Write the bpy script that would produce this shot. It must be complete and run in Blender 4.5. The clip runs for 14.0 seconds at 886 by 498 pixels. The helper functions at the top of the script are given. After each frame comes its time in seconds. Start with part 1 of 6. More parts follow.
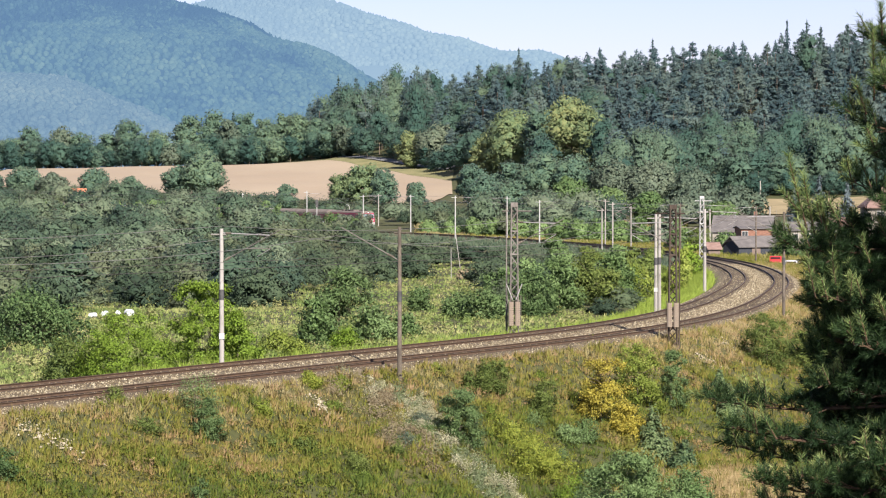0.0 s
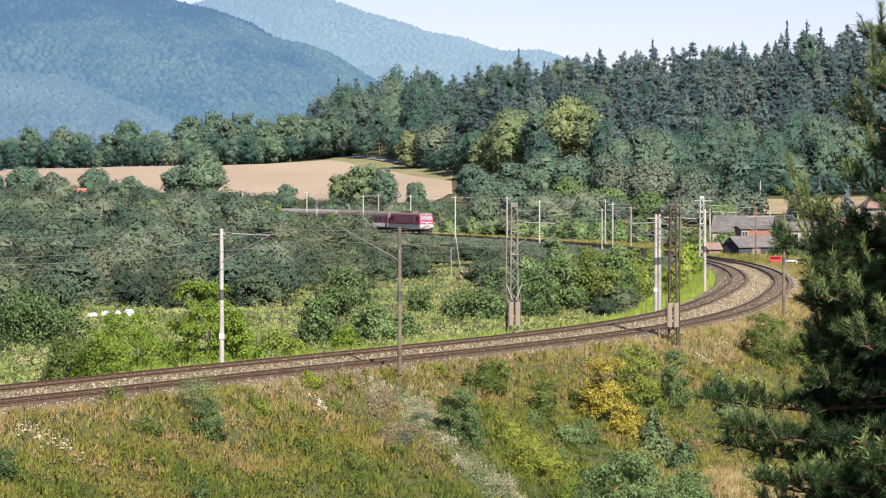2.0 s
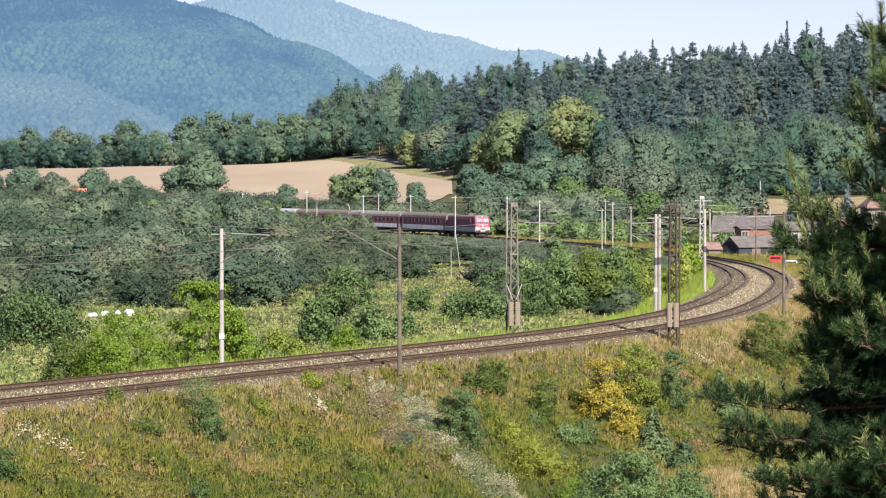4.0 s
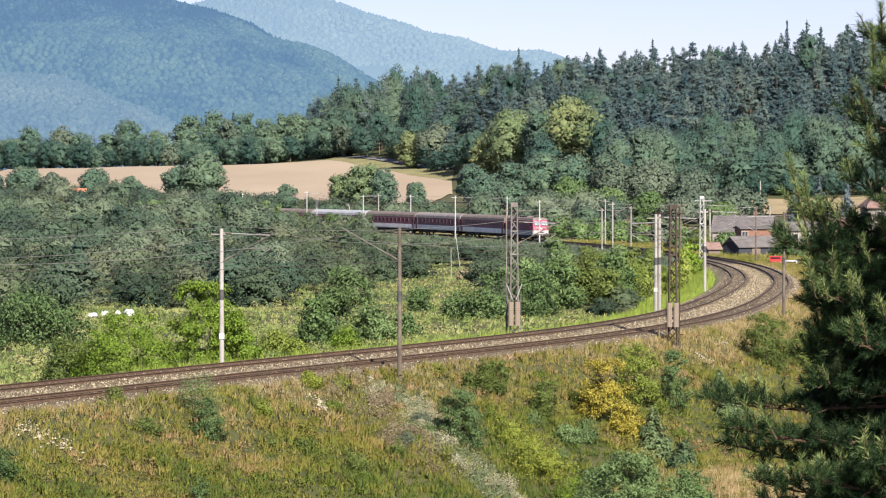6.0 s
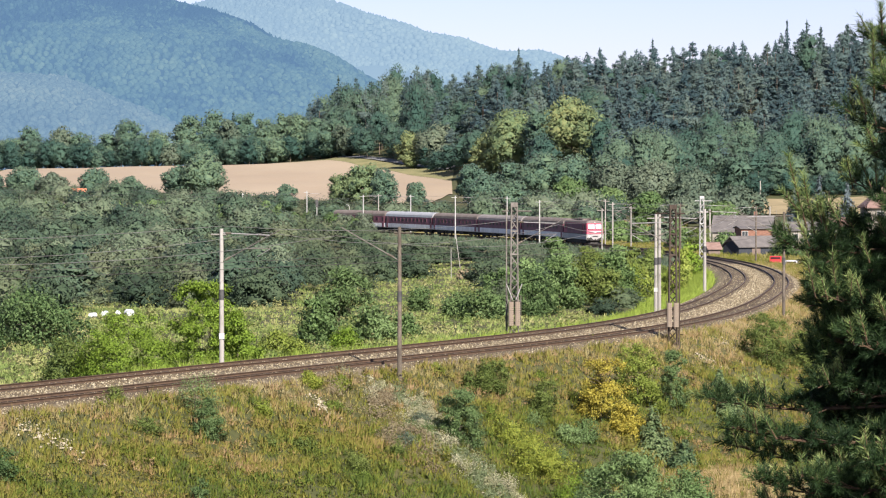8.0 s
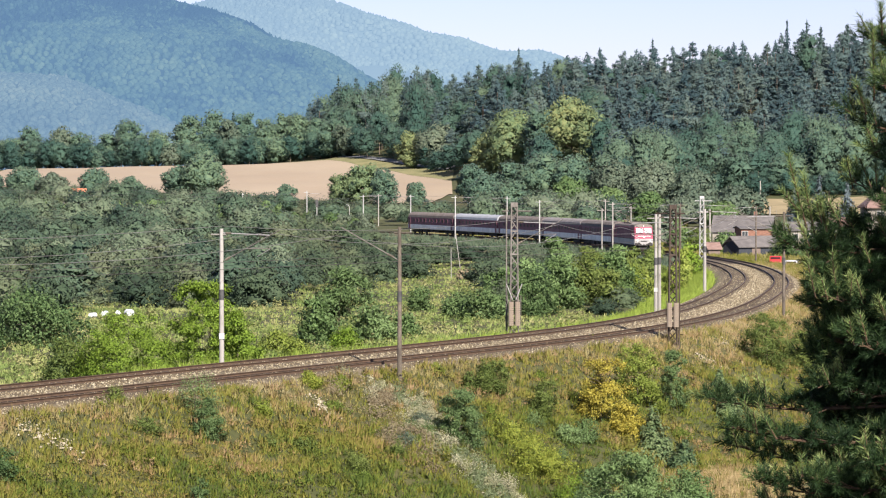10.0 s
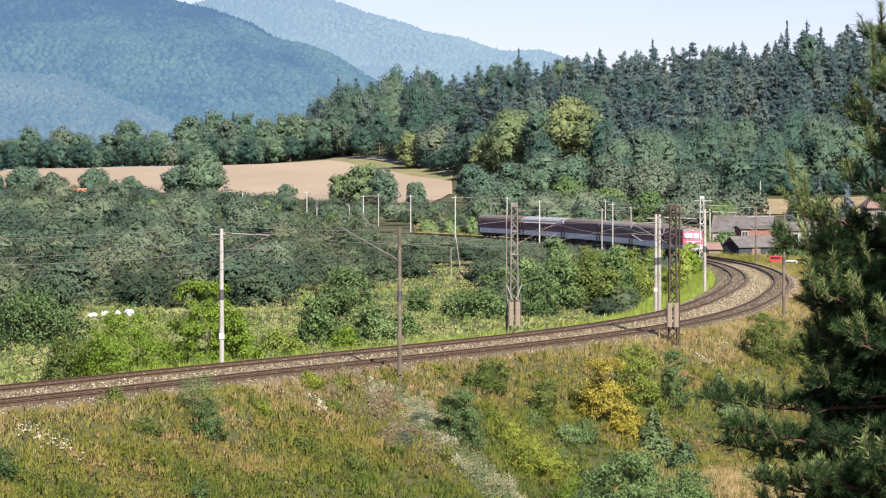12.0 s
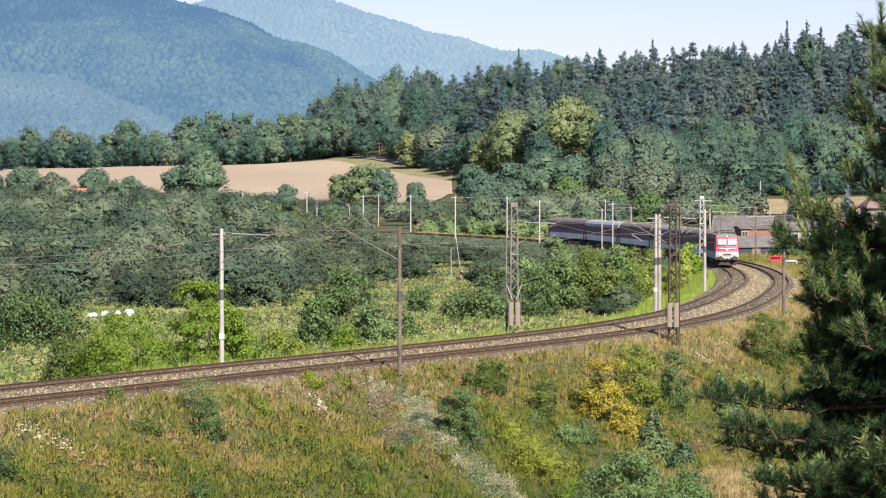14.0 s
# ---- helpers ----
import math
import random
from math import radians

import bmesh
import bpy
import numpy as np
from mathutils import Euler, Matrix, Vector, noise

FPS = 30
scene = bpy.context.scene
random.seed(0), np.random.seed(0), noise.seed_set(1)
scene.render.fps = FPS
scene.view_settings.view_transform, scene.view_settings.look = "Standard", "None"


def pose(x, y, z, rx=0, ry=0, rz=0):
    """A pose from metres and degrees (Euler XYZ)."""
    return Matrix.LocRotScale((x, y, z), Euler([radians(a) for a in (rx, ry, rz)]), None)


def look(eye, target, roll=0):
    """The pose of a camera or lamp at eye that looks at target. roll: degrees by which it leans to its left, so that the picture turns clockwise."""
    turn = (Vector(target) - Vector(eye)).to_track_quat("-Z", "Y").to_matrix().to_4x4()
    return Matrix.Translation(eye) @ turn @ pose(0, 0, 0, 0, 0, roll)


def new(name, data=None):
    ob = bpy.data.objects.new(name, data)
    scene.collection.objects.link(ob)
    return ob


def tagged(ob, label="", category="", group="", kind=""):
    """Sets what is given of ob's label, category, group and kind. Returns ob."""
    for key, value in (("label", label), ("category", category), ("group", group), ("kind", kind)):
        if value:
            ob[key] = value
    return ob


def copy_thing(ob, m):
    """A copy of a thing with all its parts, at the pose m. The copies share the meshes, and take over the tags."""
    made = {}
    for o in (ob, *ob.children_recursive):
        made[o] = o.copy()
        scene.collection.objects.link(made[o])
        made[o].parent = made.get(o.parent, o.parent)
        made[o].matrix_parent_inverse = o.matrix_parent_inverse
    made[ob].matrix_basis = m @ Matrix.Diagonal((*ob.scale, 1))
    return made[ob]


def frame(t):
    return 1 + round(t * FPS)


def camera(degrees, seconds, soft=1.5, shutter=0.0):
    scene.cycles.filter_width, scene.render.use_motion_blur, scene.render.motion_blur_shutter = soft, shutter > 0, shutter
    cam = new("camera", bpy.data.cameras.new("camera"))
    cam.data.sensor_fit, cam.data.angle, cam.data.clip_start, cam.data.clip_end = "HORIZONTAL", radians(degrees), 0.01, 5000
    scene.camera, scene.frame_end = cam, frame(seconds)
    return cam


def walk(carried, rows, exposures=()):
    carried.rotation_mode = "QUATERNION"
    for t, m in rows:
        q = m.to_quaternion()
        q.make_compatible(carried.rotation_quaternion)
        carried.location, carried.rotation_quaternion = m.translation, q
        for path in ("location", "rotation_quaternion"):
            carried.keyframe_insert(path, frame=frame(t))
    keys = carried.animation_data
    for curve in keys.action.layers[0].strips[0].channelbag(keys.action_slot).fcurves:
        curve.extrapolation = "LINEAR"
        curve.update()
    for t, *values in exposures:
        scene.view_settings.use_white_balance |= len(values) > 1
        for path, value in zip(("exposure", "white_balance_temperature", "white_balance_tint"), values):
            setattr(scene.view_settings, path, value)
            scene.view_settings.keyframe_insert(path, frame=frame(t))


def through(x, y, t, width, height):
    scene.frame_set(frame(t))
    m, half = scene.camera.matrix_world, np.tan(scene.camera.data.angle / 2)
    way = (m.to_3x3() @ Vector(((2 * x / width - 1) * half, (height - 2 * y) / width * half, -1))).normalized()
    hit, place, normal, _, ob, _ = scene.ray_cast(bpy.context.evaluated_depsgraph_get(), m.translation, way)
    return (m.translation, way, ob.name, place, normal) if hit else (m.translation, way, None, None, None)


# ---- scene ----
cam = camera(2 * math.degrees(math.atan(784 / 5075)), 14.0, soft=1.12)
VIEW = pose(0, 0, 10.92, 90 - 1.439, 0, 0)
walk(cam, [(0, VIEW), (14, VIEW)], exposures=[(0, 1.19, 6250, 15), (14, 1.19, 6250, 15)])

# ---- light: late-summer sun from behind the right shoulder, pale hazy sky ----
SUN_AZ, SUN_EL = radians(160), radians(37.5)     # azimuth clockwise from +y
world = bpy.data.worlds.new("sky")
scene.world = world
world.use_nodes = True
_n = world.node_tree.nodes
_bg = _n["Background"]
_sky = _n.new("ShaderNodeTexSky")
_sky.sky_type, _sky.sun_disc = "NISHITA", False
_sky.sun_elevation, _sky.sun_rotation = SUN_EL, SUN_AZ
_sky.dust_density, _sky.air_density, _sky.ozone_density = 0.4, 0.8, 1.5
_haze = _n.new("ShaderNodeMix")          # thin summer haze greys the sky a little
_haze.data_type, _haze.blend_type = "RGBA", "MULTIPLY"
_haze.inputs[0].default_value = 1.0
_haze.inputs[7].default_value = (1.0, 0.875, 1.0, 1)
world.node_tree.links.new(_sky.outputs[0], _haze.inputs[6])
world.node_tree.links.new(_haze.outputs[2], _bg.inputs[0])
_bg.inputs[1].default_value = 0.0575
_sun = bpy.data.lights.new("sun", "SUN")
_sun.energy, _sun.angle, _sun.color = 5.0, radians(0.8), (1.0, 0.92, 0.78)
sun = new("sun", _sun)
_dir = Vector((math.sin(SUN_AZ) * math.cos(SUN_EL), math.cos(SUN_AZ) * math.cos(SUN_EL), math.sin(SUN_EL)))
sun.matrix_world = look(_dir * 100, (0, 0, 0))

# ---- plan: the curved double track and the lie of the land ----
# curvature of the inner track, 1/1000 per metre, at even steps along it
BEND = (-7.733, -2.448, 1.848, -3.505, -5.025, -2.737, -0.526, -2.203, -1.611, -2.503, -2.705, -0.738,
        -1.441, -3.546, -1.127, -1.771, -3.814, -1.64, -1.475, -1.497, -1.5, -1.5)
SPACING, DROP = 4.656, -0.148
S = np.arange(0.0, 761.0)
_k = np.interp(S, np.linspace(0, 640, 22), BEND) * 1e-3
HEAD = 0.651 + np.concatenate([[0], np.cumsum((_k[1:] + _k[:-1]) / 2)])
_m = (HEAD[1:] + HEAD[:-1]) / 2
TX = -42.863 + np.concatenate([[0], np.cumsum(np.sin(_m))])
TY = 109.588 + np.concatenate([[0], np.cumsum(np.cos(_m))])
TZ = -2.888e-3 * (S - 150) + 6.878e-6 * (S - 150) ** 2 - 0.22 * np.clip((S - 520) / 200, 0, 1)


def on_track(s, off=0.0):
    """x, y, z of the rail top at arc length s; off: metres to the outside of the curve."""
    x, y, z, h = (np.interp(s, S, a) for a in (TX, TY, TZ, HEAD))
    return x + off * np.cos(h), y - off * np.sin(h), z + DROP * np.clip(off / SPACING, 0, 1)


def smooth(v, a, b):
    t = np.clip((v - a) / (b - a), 0, 1)
    return t * t * (3 - 2 * t)


def wave(x, y, size, seed=0):
    """Cheap rolling noise, about -1 to 1, with waves of that many metres."""
    out = 0.0
    for i in range(5):
        a = 1.3 * i + 0.7 * seed + 0.4
        k = 6.283 / size * (0.7 + 0.23 * i)
        out = out + np.sin(k * (x * np.cos(a) + y * np.sin(a)) + 2.1 * i * i + seed)
    return out / 2.6


def beside(x, y):
    """Signed distance from the line between the tracks (positive: outside the curve) and the rail height there."""
    x, y = np.atleast_1d(x).astype(float), np.atleast_1d(y).astype(float)
    mx, my, _ = on_track(S, SPACING / 2)
    d, z = np.full(x.shape, 999.0), np.zeros(x.shape)
    for i in range(0, len(x), 4000):
        q = (x[i:i + 4000, None] - mx) ** 2 + (y[i:i + 4000, None] - my) ** 2
        j = q.argmin(1)
        side = (x[i:i + 4000] - mx[j]) * np.cos(HEAD[j]) - (y[i:i + 4000] - my[j]) * np.sin(HEAD[j])
        d[i:i + 4000] = np.sqrt(q.min(1)) * np.where(side >= 0, 1, -1)
        z[i:i + 4000] = TZ[j]
    return d, z


def ground(x, y):
    x, y = np.atleast_1d(x).astype(float), np.atleast_1d(y).astype(float)
    d, rz = beside(x, y)
    inside = -3.0 + 0.25 * wave(x, y, 40) - 0.3 * smooth(y, 300, 420) + 1.8 * smooth(y, 430, 560)
    # camera side: hollow at the foot of the embankment, then the hill that the camera stands on
    low = -6.6 + 0.5 * wave(x, y, 30, 3)
    low = low + (9.2 + 6.6) * (1 - smooth(y, -12, 112))
    hill_h = np.interp(x, [-90, -40, 0, 47, 90, 137, 170, 420], [0, 14, 20, 23, 27, 32, 35, 42])
    y0, y1 = np.interp(x, [-60, 0, 30], [1130, 1010, 650]), np.interp(x, [-60, 0, 30], [1400, 1350, 1120])
    far = np.interp(y, [330, 600, 700, 900, 1150, 1300, 2000], [-1.0, -0.6, 1.5, 5.3, 16.6, 17, 5])
    far = far + 0.022 * np.minimum(x + 40, 0) * smooth(y, 800, 1150) + hill_h * smooth(y, y0, y1) * (1 - 0.9 * smooth(y, 1450, 2000))
    far = far + 0.3 * wave(x, y, 60, 2) * smooth(y, 450, 700)
    outside = low + (far - low) * smooth(y - 0.35 * (x - 20), 215, 330)
    fall = np.where(d > 0, outside, inside)
    side = np.abs(d)
    run = np.where(d > 0, 1.9, 2.2)
    spur = 1.5 * np.exp(-((x + 3 - 0.02 * (y - 150)) / 9.0) ** 2) * smooth(d, 8, 14) * (1 - smooth(d, 24, 40))
    slope = rz - 0.62 - np.maximum(side - 4.7, 0) / run + 0.22 * wave(x, y, 9, 5) * smooth(side, 5.0, 9) + spur
    rise = rz - 0.62 + np.maximum(side - 4.7, 0) / 3.0
    yard = .85 * np.exp(-((x - 46.4) / 4.0) ** 4 - ((y - 390.5) / 5.0) ** 4) * smooth(d, 7.5, 9.5)
    return np.where(fall < slope, np.maximum(fall, slope), np.minimum(fall, rise)) - yard
# ---- end of plan ----

# ---- materials ----
def mat(name, cols, size=1.0, rough=0.8, bump=0.0, metal=0.0, fine=8.0, detail=6, stretch=(1, 1, 1), coat=0.0, space="Object", vary=0.0, spec=0.5):
    """A surface of several colours in patches of about size metres, with a finer grain inside them."""
    m = bpy.data.materials.new(name)
    m.use_nodes = True
    nt = m.node_tree
    n, l = nt.nodes, nt.links
    b = n["Principled BSDF"]
    b.inputs["Roughness"].default_value, b.inputs["Metallic"].default_value = rough, metal
    b.inputs["Coat Weight"].default_value, b.inputs["Specular IOR Level"].default_value = coat, spec
    co = n.new("ShaderNodeTexCoord")
    mp = n.new("ShaderNodeMapping")
    mp.inputs["Scale"].default_value = stretch
    l.new(co.outputs[space], mp.inputs[0])
    big = n.new("ShaderNodeTexNoise")
    big.inputs["Scale"].default_value, big.inputs["Detail"].default_value = 1 / size, detail
    grain = n.new("ShaderNodeTexNoise")
    grain.inputs["Scale"].default_value, grain.inputs["Detail"].default_value = fine / size, 4
    for q in (big, grain):
        l.new(mp.outputs[0], q.inputs["Vector"])
    mix = n.new("ShaderNodeMix")
    mix.inputs[0].default_value = 0.35
    l.new(big.outputs[0], mix.inputs[2]), l.new(grain.outputs[0], mix.inputs[3])
    ramp = n.new("ShaderNodeValToRGB")
    e = ramp.color_ramp.elements
    while len(e) < len(cols):
        e.new(0.5)
    for i, c in enumerate(cols):
        e[i].position = 0.34 + 0.32 * i / max(1, len(cols) - 1)
        e[i].color = (*c, 1)
    fac = mix.outputs[0]
    if vary:
        info = n.new("ShaderNodeObjectInfo")
        add = n.new("ShaderNodeMath")
        add.operation = "MULTIPLY_ADD"
        l.new(info.outputs["Random"], add.inputs[0])
        add.inputs[1].default_value = vary
        l.new(fac, add.inputs[2])
        sub = n.new("ShaderNodeMath")
        sub.operation = "SUBTRACT"
        l.new(add.outputs[0], sub.inputs[0])
        sub.inputs[1].default_value = vary / 2
        fac = sub.outputs[0]
    l.new(fac, ramp.inputs[0])
    l.new(ramp.outputs[0], b.inputs["Base Color"])
    if bump:
        bp = n.new("ShaderNodeBump")
        bp.inputs["Strength"].default_value, bp.inputs["Distance"].default_value = 0.8, bump
        l.new(mix.outputs[0], bp.inputs["Height"])
        l.new(bp.outputs[0], b.inputs["Normal"])
    return m


def leaf(name, cols, shine=0.55, through=0.3, sheen=0.0, tint=False, grain_size=0.3, grain_mix=.9):
    """Foliage: the colour varies from leaf to leaf and from plant to plant; some light comes through."""
    m = bpy.data.materials.new(name)
    m.use_nodes = True
    n, l = m.node_tree.nodes, m.node_tree.links
    b = n["Principled BSDF"]
    b.inputs["Roughness"].default_value = shine
    b.inputs["Specular IOR Level"].default_value = 0.12 if tint else 0.2
    b.inputs["Sheen Weight"].default_value, b.inputs["Sheen Roughness"].default_value = sheen, 0.5
    geo, info = n.new("ShaderNodeNewGeometry"), n.new("ShaderNodeObjectInfo")
    mix = n.new("ShaderNodeMix")
    mix.inputs[0].default_value = 0.45
    l.new(geo.outputs["Random Per Island"], mix.inputs[2])
    if tint:
        at = n.new("ShaderNodeAttribute")
        at.attribute_name = "tint"
        l.new(at.outputs["Fac"], mix.inputs[3])
        mix.inputs[0].default_value = 0.88
    else:
        l.new(info.outputs["Random"], mix.inputs[3])
    ramp = n.new("ShaderNodeValToRGB")
    e = ramp.color_ramp.elements
    while len(e) < len(cols):
        e.new(0.5)
    for i, c in enumerate(cols):
        e[i].position = 0.1 + 0.8 * i / max(1, len(cols) - 1)
        e[i].color = (*c, 1)
    # grain of single leaves and twigs
    co, grain = n.new("ShaderNodeTexCoord"), n.new("ShaderNodeTexNoise")
    grain.inputs["Scale"].default_value, grain.inputs["Detail"].default_value = 1 / grain_size, 3
    l.new(co.outputs["Object"], grain.inputs["Vector"])
    add = n.new("ShaderNodeMath")
    add.operation = "MULTIPLY_ADD"
    l.new(grain.outputs[0], add.inputs[0])
    add.inputs[1].default_value = grain_mix
    l.new(mix.outputs[0], add.inputs[2])
    less = n.new("ShaderNodeMath")
    less.operation = "SUBTRACT"
    l.new(add.outputs[0], less.inputs[0])
    less.inputs[1].default_value = grain_mix / 2
    l.new(less.outputs[0], ramp.inputs[0])
    bp = n.new("ShaderNodeBump")
    bp.inputs["Strength"].default_value, bp.inputs["Distance"].default_value = .4, grain_size * .9
    l.new(grain.outputs[0], bp.inputs["Height"]), l.new(bp.outputs[0], b.inputs["Normal"])
    l.new(ramp.outputs[0], b.inputs["Base Color"])
    tr = n.new("ShaderNodeBsdfTranslucent")
    l.new(ramp.outputs[0], tr.inputs[0])
    ms = n.new("ShaderNodeMixShader")
    ms.inputs[0].default_value = through
    l.new(b.outputs[0], ms.inputs[1]), l.new(tr.outputs[0], ms.inputs[2])
    l.new(ms.outputs[0], n["Material Output"].inputs["Surface"])
    return m


GRASS = mat("meadow_grass", [(.031, .037, .008), (.043, .049, .011), (.056, .056, .014), (.073, .065, .020)], 7, .95, .12, fine=30)
STUBBLE = mat("stubble_field", [(.260, .202, .138), (.289, .228, .157), (.319, .258, .179)], 40, .95, .03, fine=60, stretch=(1, .35, 1))
DRY = mat("dry_grass", [(.18, .145, .075), (.24, .19, .10), (.30, .24, .135)], 5, .95, .05, fine=25)
VERGE = mat("drying_verge_grass", [(.11, .115, .045), (.17, .16, .065), (.23, .20, .095)], 6, .95, .1, fine=25)
BALLAST = mat("ballast", [(.057, .044, .025), (.100, .078, .045), (.162, .132, .082)], .5, .95, .05, fine=7, detail=3)
STAINED = mat("rust_stained_ballast", [(.034, .024, .012), (.059, .041, .021), (.092, .066, .036)], .5, .95, .04, fine=7, detail=3)
STONE = leaf("ballast_stone", [(.057, .041, .024), (.115, .089, .052), (.238, .197, .128), (.492, .443, .309)], .9, 0.0)
CHALK = leaf("pale_rubble", [(.190, .160, .110), (.302, .264, .185), (.448, .402, .300)], .9, 0.0)
RUST = mat("rusty_rail", [(.043, .025, .014), (.067, .040, .022), (.095, .058, .032)], .4, .75, .004)
RAILTOP = mat("worn_rail_head", [(.075, .055, .04), (.115, .086, .065)], .6, .5, 0, metal=.5)
SLEEPER = mat("dark_sleeper", [(.038, .026, .015), (.058, .040, .024), (.081, .058, .036)], .5, .9, .01)
CONCRETE = mat("weathered_concrete", [(.21, .20, .175), (.28, .265, .24), (.34, .325, .30)], .7, .9, .004, stretch=(1, 1, .3), vary=.15)
WHITEPAINT = mat("white_painted_steel", [(.29, .29, .275), (.36, .36, .345), (.43, .43, .415)], .6, .6, .002)
BLACKBAND = mat("dark_band", [(.03, .03, .03), (.07, .07, .07)], .4, .7)
OLDSTEEL = mat("rust_brown_steel", [(.055, .044, .034), (.10, .082, .062), (.17, .145, .115)], .5, .85, .003, stretch=(1, 1, .4))
DARKSTEEL = mat("dark_rusty_lattice_steel", [(.022, .015, .01), (.042, .029, .02), (.08, .056, .04)], .5, .85, .003, stretch=(1, 1, .4))
GREYSTEEL = mat("grey_galvanised_steel", [(.22, .21, .20), (.32, .31, .30), (.42, .41, .40)], .5, .6, .002, metal=.2)
DULLSTEEL = mat("dull_grey_brown_steel", [(.09, .078, .066), (.14, .125, .11), (.20, .185, .165)], .5, .8, .003, stretch=(1, 1, .4))
WIRE = mat("weathered_wire", [(.20, .19, .18), (.30, .29, .27)], 2, .5, 0, metal=.4)
DARKWIRE = mat("dark_wire", [(.05, .045, .04), (.09, .08, .07)], 2, .6)
WEIGHT = mat("counterweight_concrete", [(.17, .132, .10), (.235, .19, .145), (.29, .24, .19)], .3, .9, .006)
TWIG = mat("orange_brown_twig_bark", [(.034, .02, .012), (.062, .036, .02), (.105, .062, .033)], .1, .9)
BARK = mat("bark", [(.07, .055, .04), (.13, .10, .08), (.18, .15, .12)], .5, .95, .02, stretch=(1, 1, .3))
PINEBARK = mat("pine_bark", [(.10, .055, .035), (.19, .10, .06), (.26, .15, .09)], .15, .9, .01)
ASPHALT = mat("road_asphalt", [(.16, .16, .16), (.2, .2, .2)], 3, .9)

LEAF_THICKET = leaf("thicket_leaves", [(.041, .069, .043), (.070, .105, .059), (.107, .142, .077), (.149, .176, .104)], .6, .34, .03, tint=True)
# thicket green made paler, as haze would on the farther scrub
LEAF_SCRUB = leaf("tall_scrub_leaves", [(.049, .085, .059), (.079, .125, .080), (.121, .171, .104), (.171, .213, .136)], .6, .34, .03, tint=True, grain_size=.4)
LEAF_SPRUCE = leaf("dark_spruce_needles", [(.045, .082, .08), (.07, .112, .105), (.10, .145, .13)], .6, .3)
LEAF_DARK = leaf("dark_leaves", [(.080, .145, .053), (.130, .206, .076), (.187, .270, .106)], .6, .4)
LEAF_BRIGHT = leaf("bright_leaves", [(.134, .224, .026), (.213, .322, .042), (.314, .425, .072)], .5, .4)
LEAF_YGREEN = leaf("yellow_green_leaves", [(.154, .220, .037), (.231, .297, .053), (.319, .363, .084)], .55, .35)
LEAF_YELLOW = leaf("autumn_yellow_leaves", [(.202, .228, .035), (.336, .282, .042), (.437, .372, .060), (.504, .456, .100)], .6, .35)
LEAF_WILLOW = leaf("silvery_willow_leaves", [(.123, .206, .071), (.178, .269, .100), (.252, .354, .148)], .55, .4)
LEAF_MID = leaf("mid_green_leaves", [(.099, .151, .040), (.156, .212, .053), (.224, .273, .073)], .6, .4)
# far woods and trees: haze is mixed into these pale, bluish leaf colours
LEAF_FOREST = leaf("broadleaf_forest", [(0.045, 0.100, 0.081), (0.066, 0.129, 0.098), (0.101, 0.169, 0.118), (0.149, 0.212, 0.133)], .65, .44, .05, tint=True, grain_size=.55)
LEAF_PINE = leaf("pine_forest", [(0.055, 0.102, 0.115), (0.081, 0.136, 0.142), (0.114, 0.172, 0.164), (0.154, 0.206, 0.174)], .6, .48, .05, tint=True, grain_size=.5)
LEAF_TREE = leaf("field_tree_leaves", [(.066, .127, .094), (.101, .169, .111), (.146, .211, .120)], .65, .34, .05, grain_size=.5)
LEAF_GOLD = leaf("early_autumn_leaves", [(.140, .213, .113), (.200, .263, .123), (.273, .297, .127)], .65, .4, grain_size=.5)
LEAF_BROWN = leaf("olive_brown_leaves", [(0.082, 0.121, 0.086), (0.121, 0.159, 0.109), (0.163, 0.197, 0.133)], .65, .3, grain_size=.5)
LEAF_BLUE = leaf("blue_spruce_needles", [(.06, .085, .095), (.10, .13, .14), (.14, .17, .18)], .6, .1)
NEEDLE = leaf("pine_needles", [(.038, .070, .036), (.071, .115, .053), (.114, .165, .072), (.180, .230, .102)], .5, .25)
# dark end of the ramp stands in for shade inside the crown
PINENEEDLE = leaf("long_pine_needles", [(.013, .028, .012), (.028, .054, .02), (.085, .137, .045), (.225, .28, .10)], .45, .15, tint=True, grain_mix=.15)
HERBS = leaf("slope_herbs", [(0.056, 0.088, 0.018), (0.096, 0.132, 0.023), (0.149, 0.167, 0.029), (0.203, 0.181, 0.043), (0.240, 0.167, 0.072), (0.295, 0.213, 0.113)], .6, .3, tint=True, grain_mix=.3)
DRYWEED = leaf("dry_mauve_weeds", [(0.187, 0.149, 0.088), (0.264, 0.215, 0.132), (0.341, 0.292, 0.187)], .8, .3, grain_mix=.3)
PALEWEED = leaf("pale_flowering_weeds", [(.26, .27, .14), (.42, .41, .26), (.56, .53, .38)], .8, .25, grain_mix=.3)
LEAF_SILVER = leaf("silver_green_leaves", [(.12, .165, .075), (.19, .24, .12), (.28, .325, .18)], .6, .3)
HERBGREEN = leaf("fresh_weed_leaves", [(.09, .145, .022), (.14, .20, .032), (.20, .25, .05)], .6, .3)
STRAW = leaf("straw_blades", [(.30, .22, .10), (.38, .29, .14), (.46, .37, .20)], .8, .3, tint=True, grain_mix=.2)
BLADES = leaf("slope_grass", [(0.093, 0.107, 0.018), (0.138, 0.167, 0.025), (0.209, 0.209, 0.039), (0.295, 0.253, 0.099), (0.375, 0.322, 0.173)], .7, .4, tint=True, grain_mix=.2)
MEADOW = leaf("meadow_blades", [(.162, .236, .069), (.240, .313, .098), (.336, .372, .132), (.432, .413, .190)], .7, .4, tint=True, grain_mix=.1)
